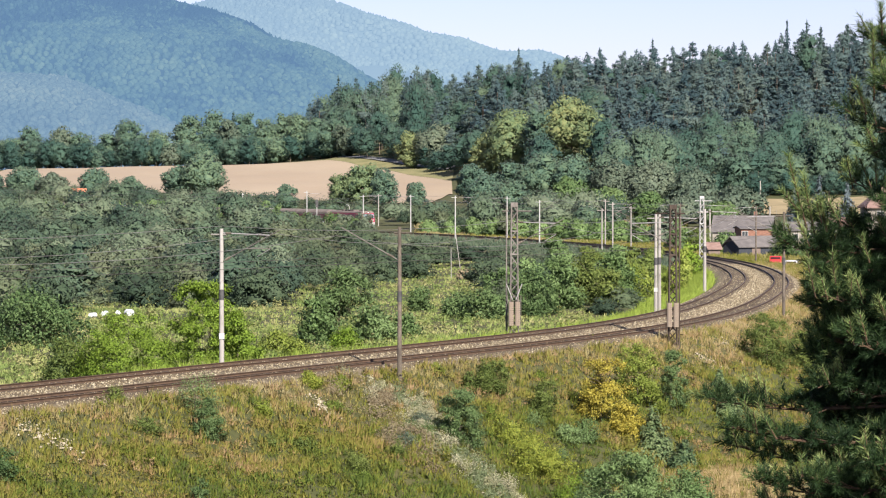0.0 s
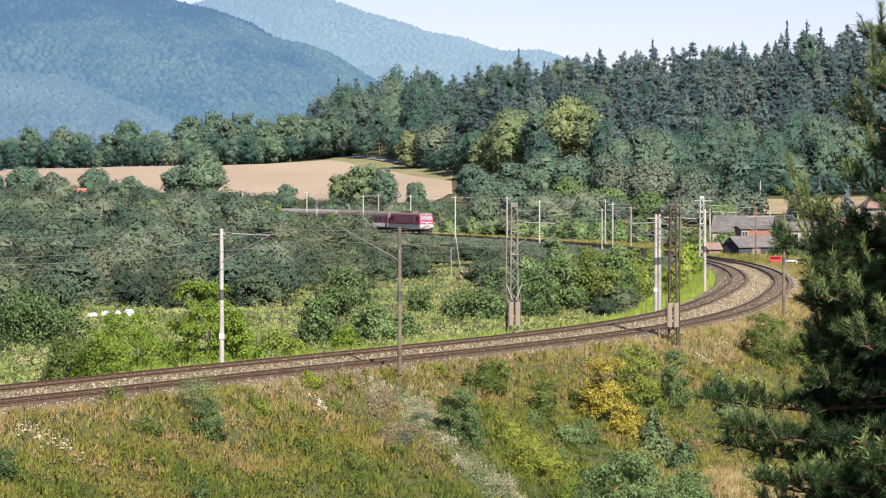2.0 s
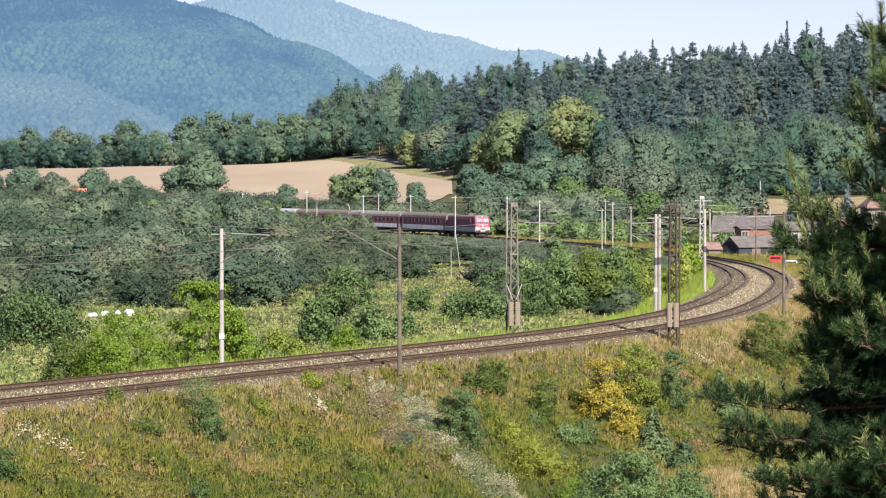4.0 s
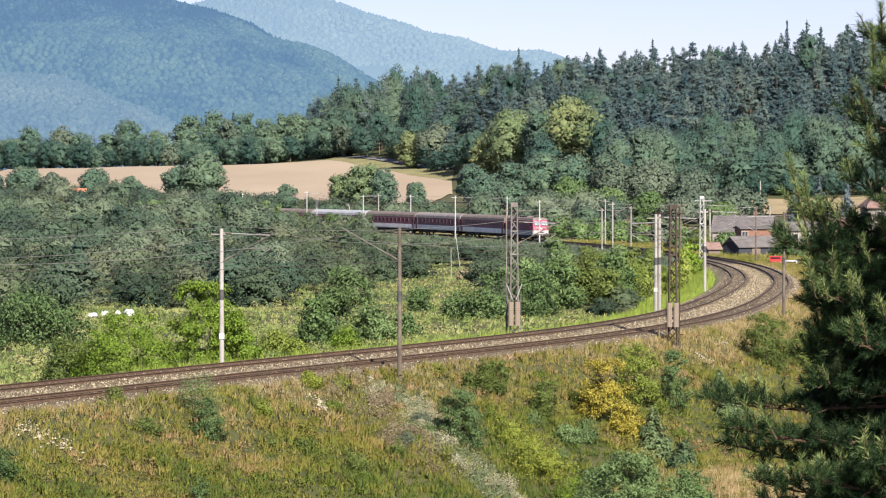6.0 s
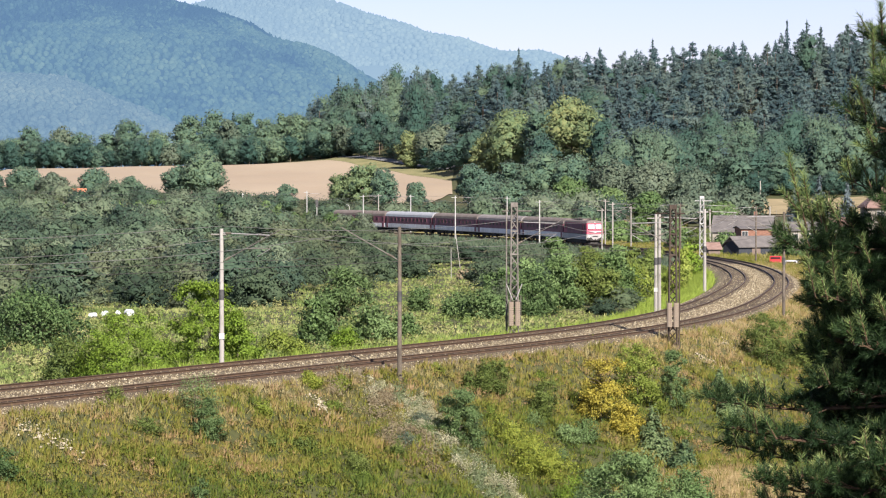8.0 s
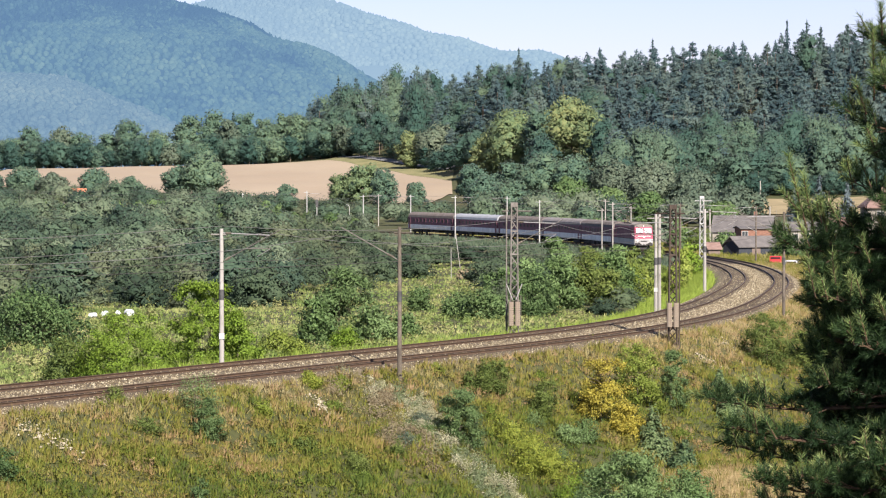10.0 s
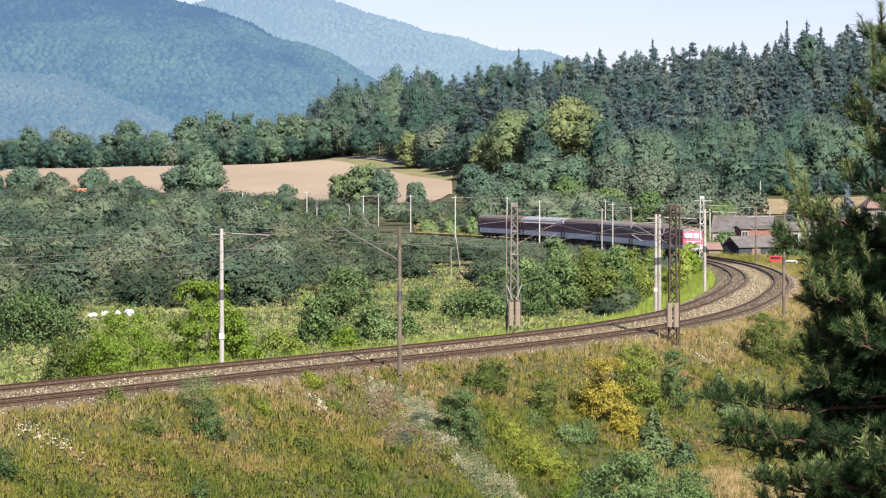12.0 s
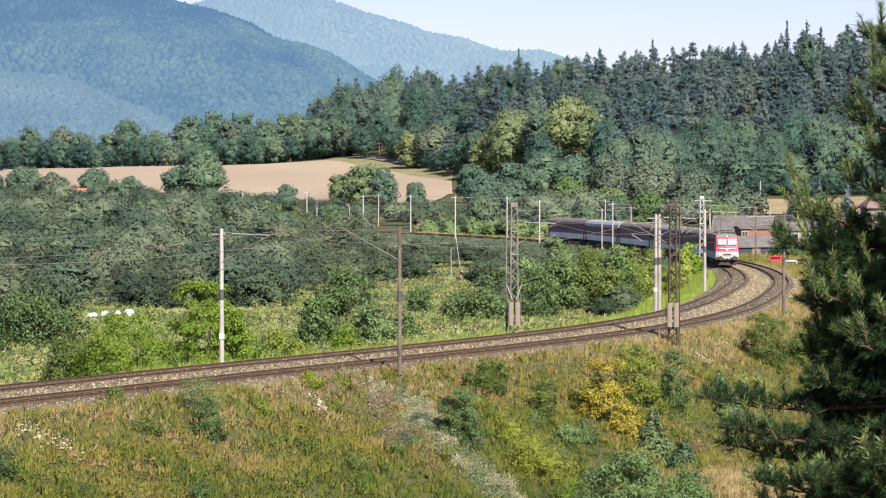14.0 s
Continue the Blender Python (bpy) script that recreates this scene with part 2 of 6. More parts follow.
WEED = leaf("goldenrod_weeds", [(.15, .215, .03), (.22, .285, .045), (.33, .36, .06)], .6, .35)
REEDS = leaf("lush_trackside_weeds", [(.15, .235, .03), (.22, .31, .045), (.30, .37, .07)], .6, .35)


# ---- building helpers ----
def empty(name, x=0, y=0, z=0, rz=0, **tags):
    ob = new(name)
    ob.matrix_world = pose(x, y, z, 0, 0, rz)
    return tagged(ob, **tags)


def part(name, bm, material, parent=None, label="", smooth_it=False):
    """Links a bmesh as one mesh object under a thing or a part."""
    me = bpy.data.meshes.new(name)
    if smooth_it:
        for f in bm.faces:
            f.smooth = True
    bm.to_mesh(me)
    bm.free()
    for m in (material if isinstance(material, (list, tuple)) else [material]):
        me.materials.append(m)
    ob = new(name, me)
    ob.parent = parent
    return tagged(ob, label=label)


def bulk(name, verts, faces, material, parent=None, tint=None, **tags):
    """A mesh from numpy arrays: verts (n, 3) or, with normals, (n, 6); faces (m, k)."""
    me = bpy.data.meshes.new(name)
    verts, faces = np.asarray(verts, np.float32), np.asarray(faces, np.int32)
    verts, normals = verts[:, :3], verts[:, 3:]
    m, k = faces.shape
    if normals.size:
        # the front of every leaf is turned to the camera, or its normal would flip dark
        p = verts[faces]
        turn = np.cross(p[:, 1] - p[:, 0], p[:, 2] - p[:, 0]) @ np.array([0, -1, .3]) < 0
        faces = np.where(turn[:, None], faces[:, ::-1], faces)
    me.vertices.add(len(verts))
    me.vertices.foreach_set("co", verts.ravel())
    me.loops.add(m * k)
    me.loops.foreach_set("vertex_index", faces.ravel())
    me.polygons.add(m)
    me.polygons.foreach_set("loop_start", np.arange(0, m * k, k, dtype=np.int32))
    me.update(calc_edges=True)
    if normals.size:
        me.polygons.foreach_set("use_smooth", np.ones(m, bool))
        me.normals_split_custom_set_from_vertices(normals)
    if tint is not None:
        at = me.attributes.new("tint", "FLOAT", "POINT")
        at.data.foreach_set("value", np.asarray(tint, np.float32))
    for q in (material if isinstance(material, (list, tuple)) else [material]):
        me.materials.append(q)
    ob = new(name, me)
    ob.parent = parent
    return tagged(ob, **tags)


def box(bm, x0, x1, y0, y1, z0, z1, m=None, bevel=0.0):
    got = bmesh.ops.create_cube(bm, size=1, matrix=(m or Matrix()) @ Matrix.Translation(((x0 + x1) / 2, (y0 + y1) / 2, (z0 + z1) / 2)) @ Matrix.Diagonal((x1 - x0, y1 - y0, z1 - z0, 1)))
    if bevel:
        bmesh.ops.bevel(bm, geom=list({e for v in got["verts"] for e in v.link_edges}), offset=bevel, segments=2, affect="EDGES")
    return bm


def rod(bm, a, b, r0, r1=None, seg=8):
    """A round bar from a to b."""
    a, b = Vector(a), Vector(b)
    d = b - a
    m = Matrix.Translation((a + b) / 2) @ d.to_track_quat("Z", "Y").to_matrix().to_4x4()
    bmesh.ops.create_cone(bm, cap_ends=True, segments=seg, radius1=r0, radius2=r0 if r1 is None else r1, depth=d.length, matrix=m)
    return bm


def bars(pairs, r, seg=6):
    bm = bmesh.new()
    for a, b in pairs:
        rod(bm, a, b, r, seg=seg)
    return bm


def sweep(profile, path, closed=True):
    """Verts and quads of a profile [(across, up)] swept along path rows (x, y, z, heading)."""
    k = len(profile)
    px, pz = np.array(profile).T
    v = np.concatenate([np.stack([x + px * math.cos(h), y - px * math.sin(h), z + pz], 1) for x, y, z, h in path])
    f = []
    for i in range(len(path) - 1):
        for j in range(k if closed else k - 1):
            a, b = i * k + j, i * k + (j + 1) % k
            f.append((a, b, b + k, a + k))
    return v, f


# foliage: clouds of small leaves on many clumps
def rhombs(rng, c, out, size, long=1.5, jitter=0.38, tri=False):
    """Leaf rhombs at centres c, facing roughly along out."""
    n = len(c)
    nrm = out + rng.normal(0, jitter, (n, 3))
    nrm /= np.linalg.norm(nrm, axis=1)[:, None] + 1e-9
    t = np.cross(nrm, rng.normal(0, 1, (n, 3)))
    t /= np.linalg.norm(t, axis=1)[:, None] + 1e-9
    b = np.cross(nrm, t)
    s = (size * rng.uniform(0.6, 1.35, n))[:, None]
    if tri:
        return np.stack([c - t * s * long / 2 + b * s * .45, c - t * s * long / 2 - b * s * .45, c + t * s * long / 2], 1).reshape(-1, 3)
    v = np.stack([c - t * s * long / 2, c + b * s * 0.42 + nrm * s * .08, c + t * s * long / 2, c - b * s * 0.42 + nrm * s * .08], 1)
    return v.reshape(-1, 3)


def tris(nverts):
    return np.arange(nverts).reshape(-1, 3)


def quads(nverts):
    return np.arange(nverts).reshape(-1, 4)


def clump_leaves(rng, clumps, per, size, long=1.5, tri=False, loose=False, flat=.8, rough=.3):
    """Leaves on the skins of clumps [(x, y, z, radius)] and a few inside them."""
    cl = np.asarray(clumps, float)
    per_each = np.maximum(3, (per * (cl[:, 3] / cl[:, 3].mean()) ** 2).astype(int))
    idx = np.repeat(np.arange(len(cl)), per_each)
    d = rng.normal(0, 1, (len(idx), 3))
    d /= np.linalg.norm(d, axis=1)[:, None]
    r = cl[idx, 3:4] * rng.uniform(*((.2, 1.75) if loose else (.7, 1.25)), (len(idx), 1))
    squash = np.array([1, 1, flat])
    at = cl[idx, :3] + d * r * squash
    far = np.linalg.norm((at[:, None] - cl[None, :, :3]) / squash, axis=2) / cl[None, :, 3]
    far[np.arange(len(idx)), idx] = 1
    keep = far.min(1) > (.3 if loose else .68)      # none deep inside a neighbouring clump
    at, d = at[keep], d[keep]
    v = rhombs(rng, at, d + np.array([0, 0, .3]), size, long, .5, tri)
    # leaves are shaded with the roundness of their spray and of the crown
    mid = np.append(cl[:, :2].mean(0), cl[:, 2].min() * .6 + cl[:, 2].max() * .4)
    big = (at - mid) / (np.abs(at - mid).max(0) + 1e-6)
    big /= np.linalg.norm(big, axis=1)[:, None] + 1e-6
    return with_normals(rng, v, d * (.28 if loose else .55) + big * .75 + np.array([0, 0, .2]), .62 if loose else rough)


def corners_of_octahedron():
    p = np.array([(1, 0, 0), (0, 1, 0), (-1, 0, 0), (0, -1, 0), (0, 0, 1), (0, 0, -1)], float)
    return p[[i for a in range(4) for i in (a, (a + 1) % 4, 4, (a + 1) % 4, a, 5)]]


OCTA = corners_of_octahedron()


def with_normals(rng, v, nrm, rough):
    """Adds to the triangles or quads v one normal for each, a little roughened."""
    nrm = nrm + rng.normal(0, rough, nrm.shape)
    nrm /= np.linalg.norm(nrm, axis=1)[:, None] + 1e-9
    return np.concatenate([v, np.repeat(nrm, len(v) // len(nrm), 0)], 1)


def conifer_mesh(rng, h, w, z0, tiers, leaves, size, rise=.15, power=.7):
    """A conifer: tiers of boughs, each a spray of needles, under a pointed top."""
    cs, ns = [], []
    total = 0.0
    boughs = []
    for i in range(tiers):
        u = (i + rng.uniform(.2, .8)) / tiers
        reach = w / 2 * ((1 - u) ** power) * rng.uniform(.72, 1.12) + .1
        for j in range(int(4 + 4 * (1 - u))):
            boughs.append((z0 + (h - z0) * u, reach * rng.uniform(.55, 1.15), rng.uniform(0, 6.283)))
    total = sum(b[1] ** 1.3 for b in boughs)
    for z, reach, a in boughs:
        n = max(3, int(leaves * reach ** 1.3 / total))
        t = rng.uniform(.12, 1, n) ** .7
        side = rng.normal(0, .2, n) * reach * (1.1 - .6 * t)
        out, acr = np.array([math.cos(a), math.sin(a), 0]), np.array([-math.sin(a), math.cos(a), 0])
        c = np.outer(t * reach, out) + np.outer(side, acr)
        c[:, 2] += z + rise * reach * t ** 1.5 + rng.normal(0, .16, n)
        cs.append(c)
        ns.append(out * .55 + np.array([0, 0, .75]) + acr * (side / reach)[:, None] * .8)
    k = 6
    top = np.stack([rng.normal(0, .12, k), rng.normal(0, .12, k), np.linspace(h - 1, h + .2, k)], 1)
    c, nn = np.concatenate(cs + [top]), np.concatenate(ns + [np.tile([0, -.4, .7], (k, 1))])
    v = rhombs(rng, c, nn, size, 1.9, .35, True)
    v = with_normals(rng, v, nn, .2)
    # shaggy skirts of twigs round the stem, one under the other
    rings, rn = [], []
    for i in range(9):
        u = i / 9
        r = w / 2 * (1 - u) ** power * .3
        zz, up = z0 + (h - z0) * u, (h - z0) / 9 * 1.5
        a = np.linspace(0, 6.283, 9)[:8] + rng.uniform(0, 6)
        rr = r * rng.uniform(.7, 1.25, 8)
        for j in range(8):
            p, q = j, (j + 1) % 8
            rings += [(rr[p] * math.cos(a[p]), rr[p] * math.sin(a[p]), zz), (rr[q] * math.cos(a[q]), rr[q] * math.sin(a[q]), zz), (0, 0, zz + up)]
            rn += [(math.cos(a[p]) * .6, math.sin(a[p]) * .6, .6), (math.cos(a[q]) * .6, math.sin(a[q]) * .6, .6), (0, -.1, .9)]
    return np.concatenate([v, np.concatenate([np.array(rings), np.array(rn)], 1)])


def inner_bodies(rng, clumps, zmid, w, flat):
    """Rough leaf-coloured filler, one body in every clump, added to close dark gaps."""
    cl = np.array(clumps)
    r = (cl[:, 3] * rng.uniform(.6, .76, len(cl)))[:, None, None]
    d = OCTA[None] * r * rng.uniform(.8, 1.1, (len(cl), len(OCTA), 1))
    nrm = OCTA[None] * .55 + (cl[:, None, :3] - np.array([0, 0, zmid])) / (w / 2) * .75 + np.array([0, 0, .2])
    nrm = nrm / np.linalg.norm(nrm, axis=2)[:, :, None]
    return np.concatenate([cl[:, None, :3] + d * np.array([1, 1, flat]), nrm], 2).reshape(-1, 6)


def pine_mesh(rng, h, w, z0, leaves, size, power=.5):
    """A Scots pine: a tall uneven crown of flattened sprays on spreading boughs."""
    out = []
    tiers = 9
    for i in range(tiers):
        u = (i + rng.uniform(.1, .9)) / tiers
        reach = w / 2 * (1 - u) ** power * (.62 + .38 * min(1, u * 3)) * rng.uniform(.7, 1.15)
        z = z0 + (h - z0) * u
        for j in range(int(3 + 3 * (1 - u))):
            a = rng.uniform(0, 6.283)
            for t in (1.0, .55) if reach > 1.6 else (.8,):
                k = t * rng.uniform(.8, 1.05)
                q = (.42 + .14 * w * (1 - .72 * u)) * rng.uniform(.65, 1.25) * (.6 + .4 * t)
                out.append((reach * k * math.cos(a), reach * k * math.sin(a), z + .28 * reach * k + rng.normal(0, .3), q))
    for i in range(7):
        out.append((rng.normal(0, .1), rng.normal(0, .1), h - .5 * i - .2, .26 + .15 * i))
    v = clump_leaves(rng, out, leaves / len(out), size, 1.7, True, False, .62, .2)
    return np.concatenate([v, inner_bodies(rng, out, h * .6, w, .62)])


def crown_clumps(rng, w, h, z0, n, kind="round"):
    """Overlapping clumps that make up the skin of a crown w wide, from z0 up to h: egg-shaped or a dome."""
    out = []
    turn, lop, lobe = rng.uniform(0, 6.283, 3)
    for i in range(n):
        u = (i + rng.uniform(0, 1)) / n
        a = turn + 2.39996 * i + rng.normal(0, .25)
        if kind == "round":
            dz = -.9 + 1.9 * u
            q, mid, tall = w / 2 * 2.7 / n ** .5, (z0 + h) / 2, (h - z0) / 2
        else:
            dz = -.05 + 1.05 * u
            q, mid, tall = w / 2 * 2.0 / n ** .5, z0, h - z0
        q *= rng.uniform(.7, 1.25)
        e = math.sqrt(max(.03, 1 - dz * dz)) * (1 - .22 * max(0, dz))
        k = rng.uniform(.72, 1.16) * (1 + .14 * math.cos(a - lop) + .13 * math.cos(3 * a - lobe + 4 * u))
        r = max(0, w / 2 * k - q * .8) * e
        z = mid + max(.1, tall * k - q * .65) * dz
        out.append((r * math.cos(a), r * math.sin(a), min(z, h - q * 0.7), q))
    # every clump breaks up into sprays of several sizes
    sprays = []
    for x, y, z, q in out:
        for _ in range(3):
            d = rng.normal(0, 1, 3) + np.array([x, y, z - mid]) / (w / 2) * .8
            d /= np.linalg.norm(d)
            sprays.append((x + d[0] * q * .5, y + d[1] * q * .5, z + d[2] * q * .45, q * rng.uniform(.42, .85)))
    return sprays, out


def woody(name, h, w, r, rng, parent, limbs=6, z0=0.3, material=None):
    """A tapered trunk with limbs."""
    bm = bmesh.new()
    lean = Vector((rng.uniform(-.04, .04) * h, rng.uniform(-.04, .04) * h, h * .55))
    rod(bm, (0, 0, -.4), lean, r, r * .6)
    rod(bm, lean, lean + Vector((rng.uniform(-.03, .03) * h, rng.uniform(-.03, .03) * h, h * .35)), r * .6, r * .15)
    for i in range(limbs):
        a, u = rng.uniform(0, 6.283), rng.uniform(z0, .75)
        p = lean * (u / .55 if u < .55 else 1) + Vector((0, 0, max(0, u - .55) * h))
        rod(bm, p, p + Vector((math.cos(a) * w * .34, math.sin(a) * w * .34, h * rng.uniform(.08, .2))), r * .35, r * .08, seg=5)
    return part(name, bm, material or BARK, parent)


def plant_mesh(rng, h, w, leaves, size, n, kind="bush", z0=0.05, long=1.5, tri=False, loose=False):
    sprays, clumps = crown_clumps(rng, w, h, z0 * h, n, kind)
    v = clump_leaves(rng, sprays, 1.7 * leaves / len(sprays), size, long, tri, loose)
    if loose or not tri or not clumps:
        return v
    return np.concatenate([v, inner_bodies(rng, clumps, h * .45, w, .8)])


def plant(name, x, y, h, w, material, label, category, seed, leaves=900, size=0.25, n=16, kind="bush", z0=0.05, trunk=True, long=1.5, group="", sink=0.1, bark=None):
    """One shrub or tree: trunk with limbs, and a crown of leaves."""
    rng = np.random.default_rng(seed)
    g = float(ground(x, y)[0])
    ob = empty(name, x, y, g - sink, 0, label=label, category=category, group=group)
    if trunk:
        woody("trunk" if kind != "bush" else "stem", h * .9, w, max(.03, h * .013), rng, ob, 6, .2, bark)
    if kind == "spruce":
        v = conifer_mesh(rng, h, w, z0 * h, 22, int(leaves * 1.5), size * .95, -.2, .8)
    else:
        near = y < 330       # loose open foliage where single leaves show
        v = plant_mesh(rng, h, w, int(leaves * (3.1 if y < 215 else 2.0 if near else 1.0)), size * (.64 if y < 215 else .85 if near else 1.12), n, kind, z0, long, True, near)
    bulk("crown", v, tris(len(v)), material, ob)
    return ob


# ---- the ground: one sheet to the horizon ----
def build_ground():
    ys = np.concatenate([np.arange(-160, 96, 8), np.arange(96, 440, 1.5), np.arange(440, 700, 4), np.arange(700, 1420, 10), np.arange(1420, 4900, 120)])
    xs = np.concatenate([-np.geomspace(3000, 270, 14), np.arange(-250, -62, 8), np.arange(-60, 62, 1.5), np.arange(64, 260, 8), np.geomspace(270, 3000, 14)])
    gx, gy = np.meshgrid(xs, ys)
    z = ground(gx.ravel(), gy.ravel())
    v = np.stack([gx.ravel(), gy.ravel(), z], 1)
    nx = len(xs)
    i, j = np.meshgrid(np.arange(len(ys) - 1), np.arange(nx - 1), indexing="ij")
    a = (i * nx + j).ravel()
    ob = bulk("ground", v, np.stack([a, a + 1, a + nx + 1, a + nx], 1), GRASS, kind="structure", label="rolling late-summer grassland with green and dry patches", category="ground")
    ob.data.polygons.foreach_set("use_smooth", np.ones(len(ob.data.polygons), bool))


def strip(name, edge_a, edge_b, material, label, category, nu=60, nv=16, lift=0.06):
    """A sheet laid on the ground between two edges [(x, y), ...]."""
    def along(edge, u):
        e = np.array(edge, float)
        t = np.linspace(0, 1, len(e))
        return np.interp(u, t, e[:, 0]), np.interp(u, t, e[:, 1])
    u = np.linspace(0, 1, nu)
    ax, ay = along(edge_a, u)
    bx, by = along(edge_b, u)
    t = np.linspace(0, 1, nv)[:, None]
    x, y = (ax + (bx - ax) * t).ravel(), (ay + (by - ay) * t).ravel()
    v = np.stack([x, y, ground(x, y) + lift], 1)
    i, j = np.meshgrid(np.arange(nv - 1), np.arange(nu - 1), indexing="ij")
    a = (i * nu + j).ravel()
    return bulk(name, v, np.stack([a, a + 1, a + nu + 1, a + nu], 1), material, kind="structure", label=label, category=category)


def build_fields():
    strip("field", [(-175, 1000), (-113, 950), (-68, 880), (-38, 840), (-4, 800), (3, 900)],
          [(-175, 1176), (-115, 1174), (-80, 1172), (-48, 1160), (-31, 1104), (-19.5, 1064), (3, 985)], STUBBLE,
          "pale harvested stubble field on a gentle rise", "field", nv=30, lift=0.25)
    strip("field", [(66, 690), (110, 690)], [(62, 745), (112, 745)], DRY, "dry straw-coloured meadow below the wood", "field", 20, 12, 0.25)
    strip("verge", [(-48, 1160), (-31, 1104), (-19.5, 1064), (3, 985)], [(-44, 1170), (-30, 1131), (-18, 1104), (4, 1032)], VERGE,
          "tall drying grass between the field and a country road", "verge", 40, 10, 0.3)
    strip("road", [(-44, 1172), (-30, 1133), (-18, 1106), (4, 1036)], [(-41, 1177), (-27, 1138), (-15, 1111), (6, 1041)], ASPHALT,
          "narrow grey country road along the edge of the wood", "road", 40, 3, 0.4)
    strip("path", [(26, 492), (37, 492)], [(27, 500), (39, 503)], DRY, "pale trodden path beyond the railway curve", "path", 16, 5, 0.12)


# ---- railway ----
def path_rows(off, s0, s1, step=2.0, lift=0.0):
    s = np.arange(s0, s1 + .01, step)
    x, y, z = on_track(s, off)
    h = np.interp(s, S, HEAD)
    return list(zip(x, y, z + lift, h))


def build_track():
    rng = np.random.default_rng(5)
    bed = [(-3.6, -1.25), (-2.5, -.5), (-1.6, -.2), (-1.25, -.17), (1.25, -.17), (1.9, -.24), (2.33, -.34), (2.75, -.31), (3.4, -.32),
           (5.9, -.32), (6.3, -.36), (6.9, -.60), (7.6, -1.1)]
    v, f = sweep(bed, path_rows(0, 0, 755, 2), closed=False)
    bed_ob = bulk("ballast_bed", v, f, [BALLAST, STAINED], kind="structure", label="brown ballast bed under a curved double track", category="ballast")
    bed_ob.data.polygons.foreach_set("material_index", np.tile([0, 0, 1, 1, 1, 0, 0, 1, 1, 1, 0, 0], len(f) // 12).astype(np.int32))
    prof = [(-.075, -.17), (.075, -.17), (.075, -.155), (.015, -.13), (.015, -.05), (.036, -.04), (.036, -.006), (.028, 0), (-.028, 0), (-.036, -.006), (-.036, -.04), (-.015, -.05), (-.015, -.13), (-.075, -.155)]
    for name, off in (("inner", 0.0), ("outer", SPACING)):
        track = empty("railway_track", label="curved railway track with rusty rails on dark sleepers", category="railway track", group="tracks", kind="structure")
        for side in (-.754, .754):
            v, f = sweep(prof, path_rows(off + side, 0, 755, 1.5))
            ob = bulk("rail", v, f, [RUST, RAILTOP], track)
            idx = np.tile([0] * 7 + [1] + [0] * 6, len(f) // 14)
            ob.data.polygons.foreach_set("material_index", idx.astype(np.int32))
        vs, fs = [], []
        for s in np.arange(8, 750, .61):
            x, y, z = on_track(s, off)
            h = float(np.interp(s, S, HEAD))
            c, d = np.array([math.cos(h), -math.sin(h)]), np.array([math.sin(h), math.cos(h)])
            base = len(vs)
            for lz, wd in ((-.30, .14), (-.165, .115)):
                for a, b in ((-1.28, -wd), (1.28, -wd), (1.28, wd), (-1.28, wd)):
                    q = c * a + d * b
                    vs.append((x + q[0], y + q[1], z + lz))
            fs += [(base + 4, base + 5, base + 6, base + 7)] + [(base + i, base + (i + 1) % 4, base + 4 + (i + 1) % 4, base + 4 + i) for i in range(4)]
        bulk("sleepers", vs, fs, SLEEPER, track, kind="stuff")
    # loose stones, lighter between the two tracks
    n = 42000
    s = 25 + 260 * rng.uniform(0, 1, n) ** 1.4
    lane = rng.uniform(0, 1, n)
    off = np.where(lane < .40, rng.uniform(1.2, 3.5, n), np.where(lane < .56, rng.uniform(6.0, 7.0, n), rng.uniform(-2.2, 6.4, n)))
    x, y, z = on_track(s, off)
    top = np.interp(off, [p[0] for p in bed], [p[1] for p in bed]) + np.interp(s, S, TZ) - (z - z)
    zz = top + DROP * 0
    r = rng.uniform(.03, .085, n) * (1 + .2 * (s > 150)) * (1 - .25 * (s > 230)) * np.where(lane < .42, 1.0, .75)
    octa = np.array([(1, 0, -.2), (0, 1, -.2), (-1, 0, -.2), (0, -1, -.2), (.2, .1, .9)])
    pts = octa[None] * r[:, None, None] * rng.uniform(.6, 1.3, (n, 5, 1)) + np.stack([x, y, zz], 1)[:, None]
    tri = np.array([(0, 1, 4), (1, 2, 4), (2, 3, 4), (3, 0, 4)])
    bulk("ballast_stones", pts.reshape(-1, 3), (tri[None] + 5 * np.arange(n)[:, None, None]).reshape(-1, 3), STONE, kind="stuff", label="loose pale and brown ballast stones", category="gravel")


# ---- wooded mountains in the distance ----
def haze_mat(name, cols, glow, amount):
    """Far wood: every crown has its own green; the haze over it is an even blue glow."""
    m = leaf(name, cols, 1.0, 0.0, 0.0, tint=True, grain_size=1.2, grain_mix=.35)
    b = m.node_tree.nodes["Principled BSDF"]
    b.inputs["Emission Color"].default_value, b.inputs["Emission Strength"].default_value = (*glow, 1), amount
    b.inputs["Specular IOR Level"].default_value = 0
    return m


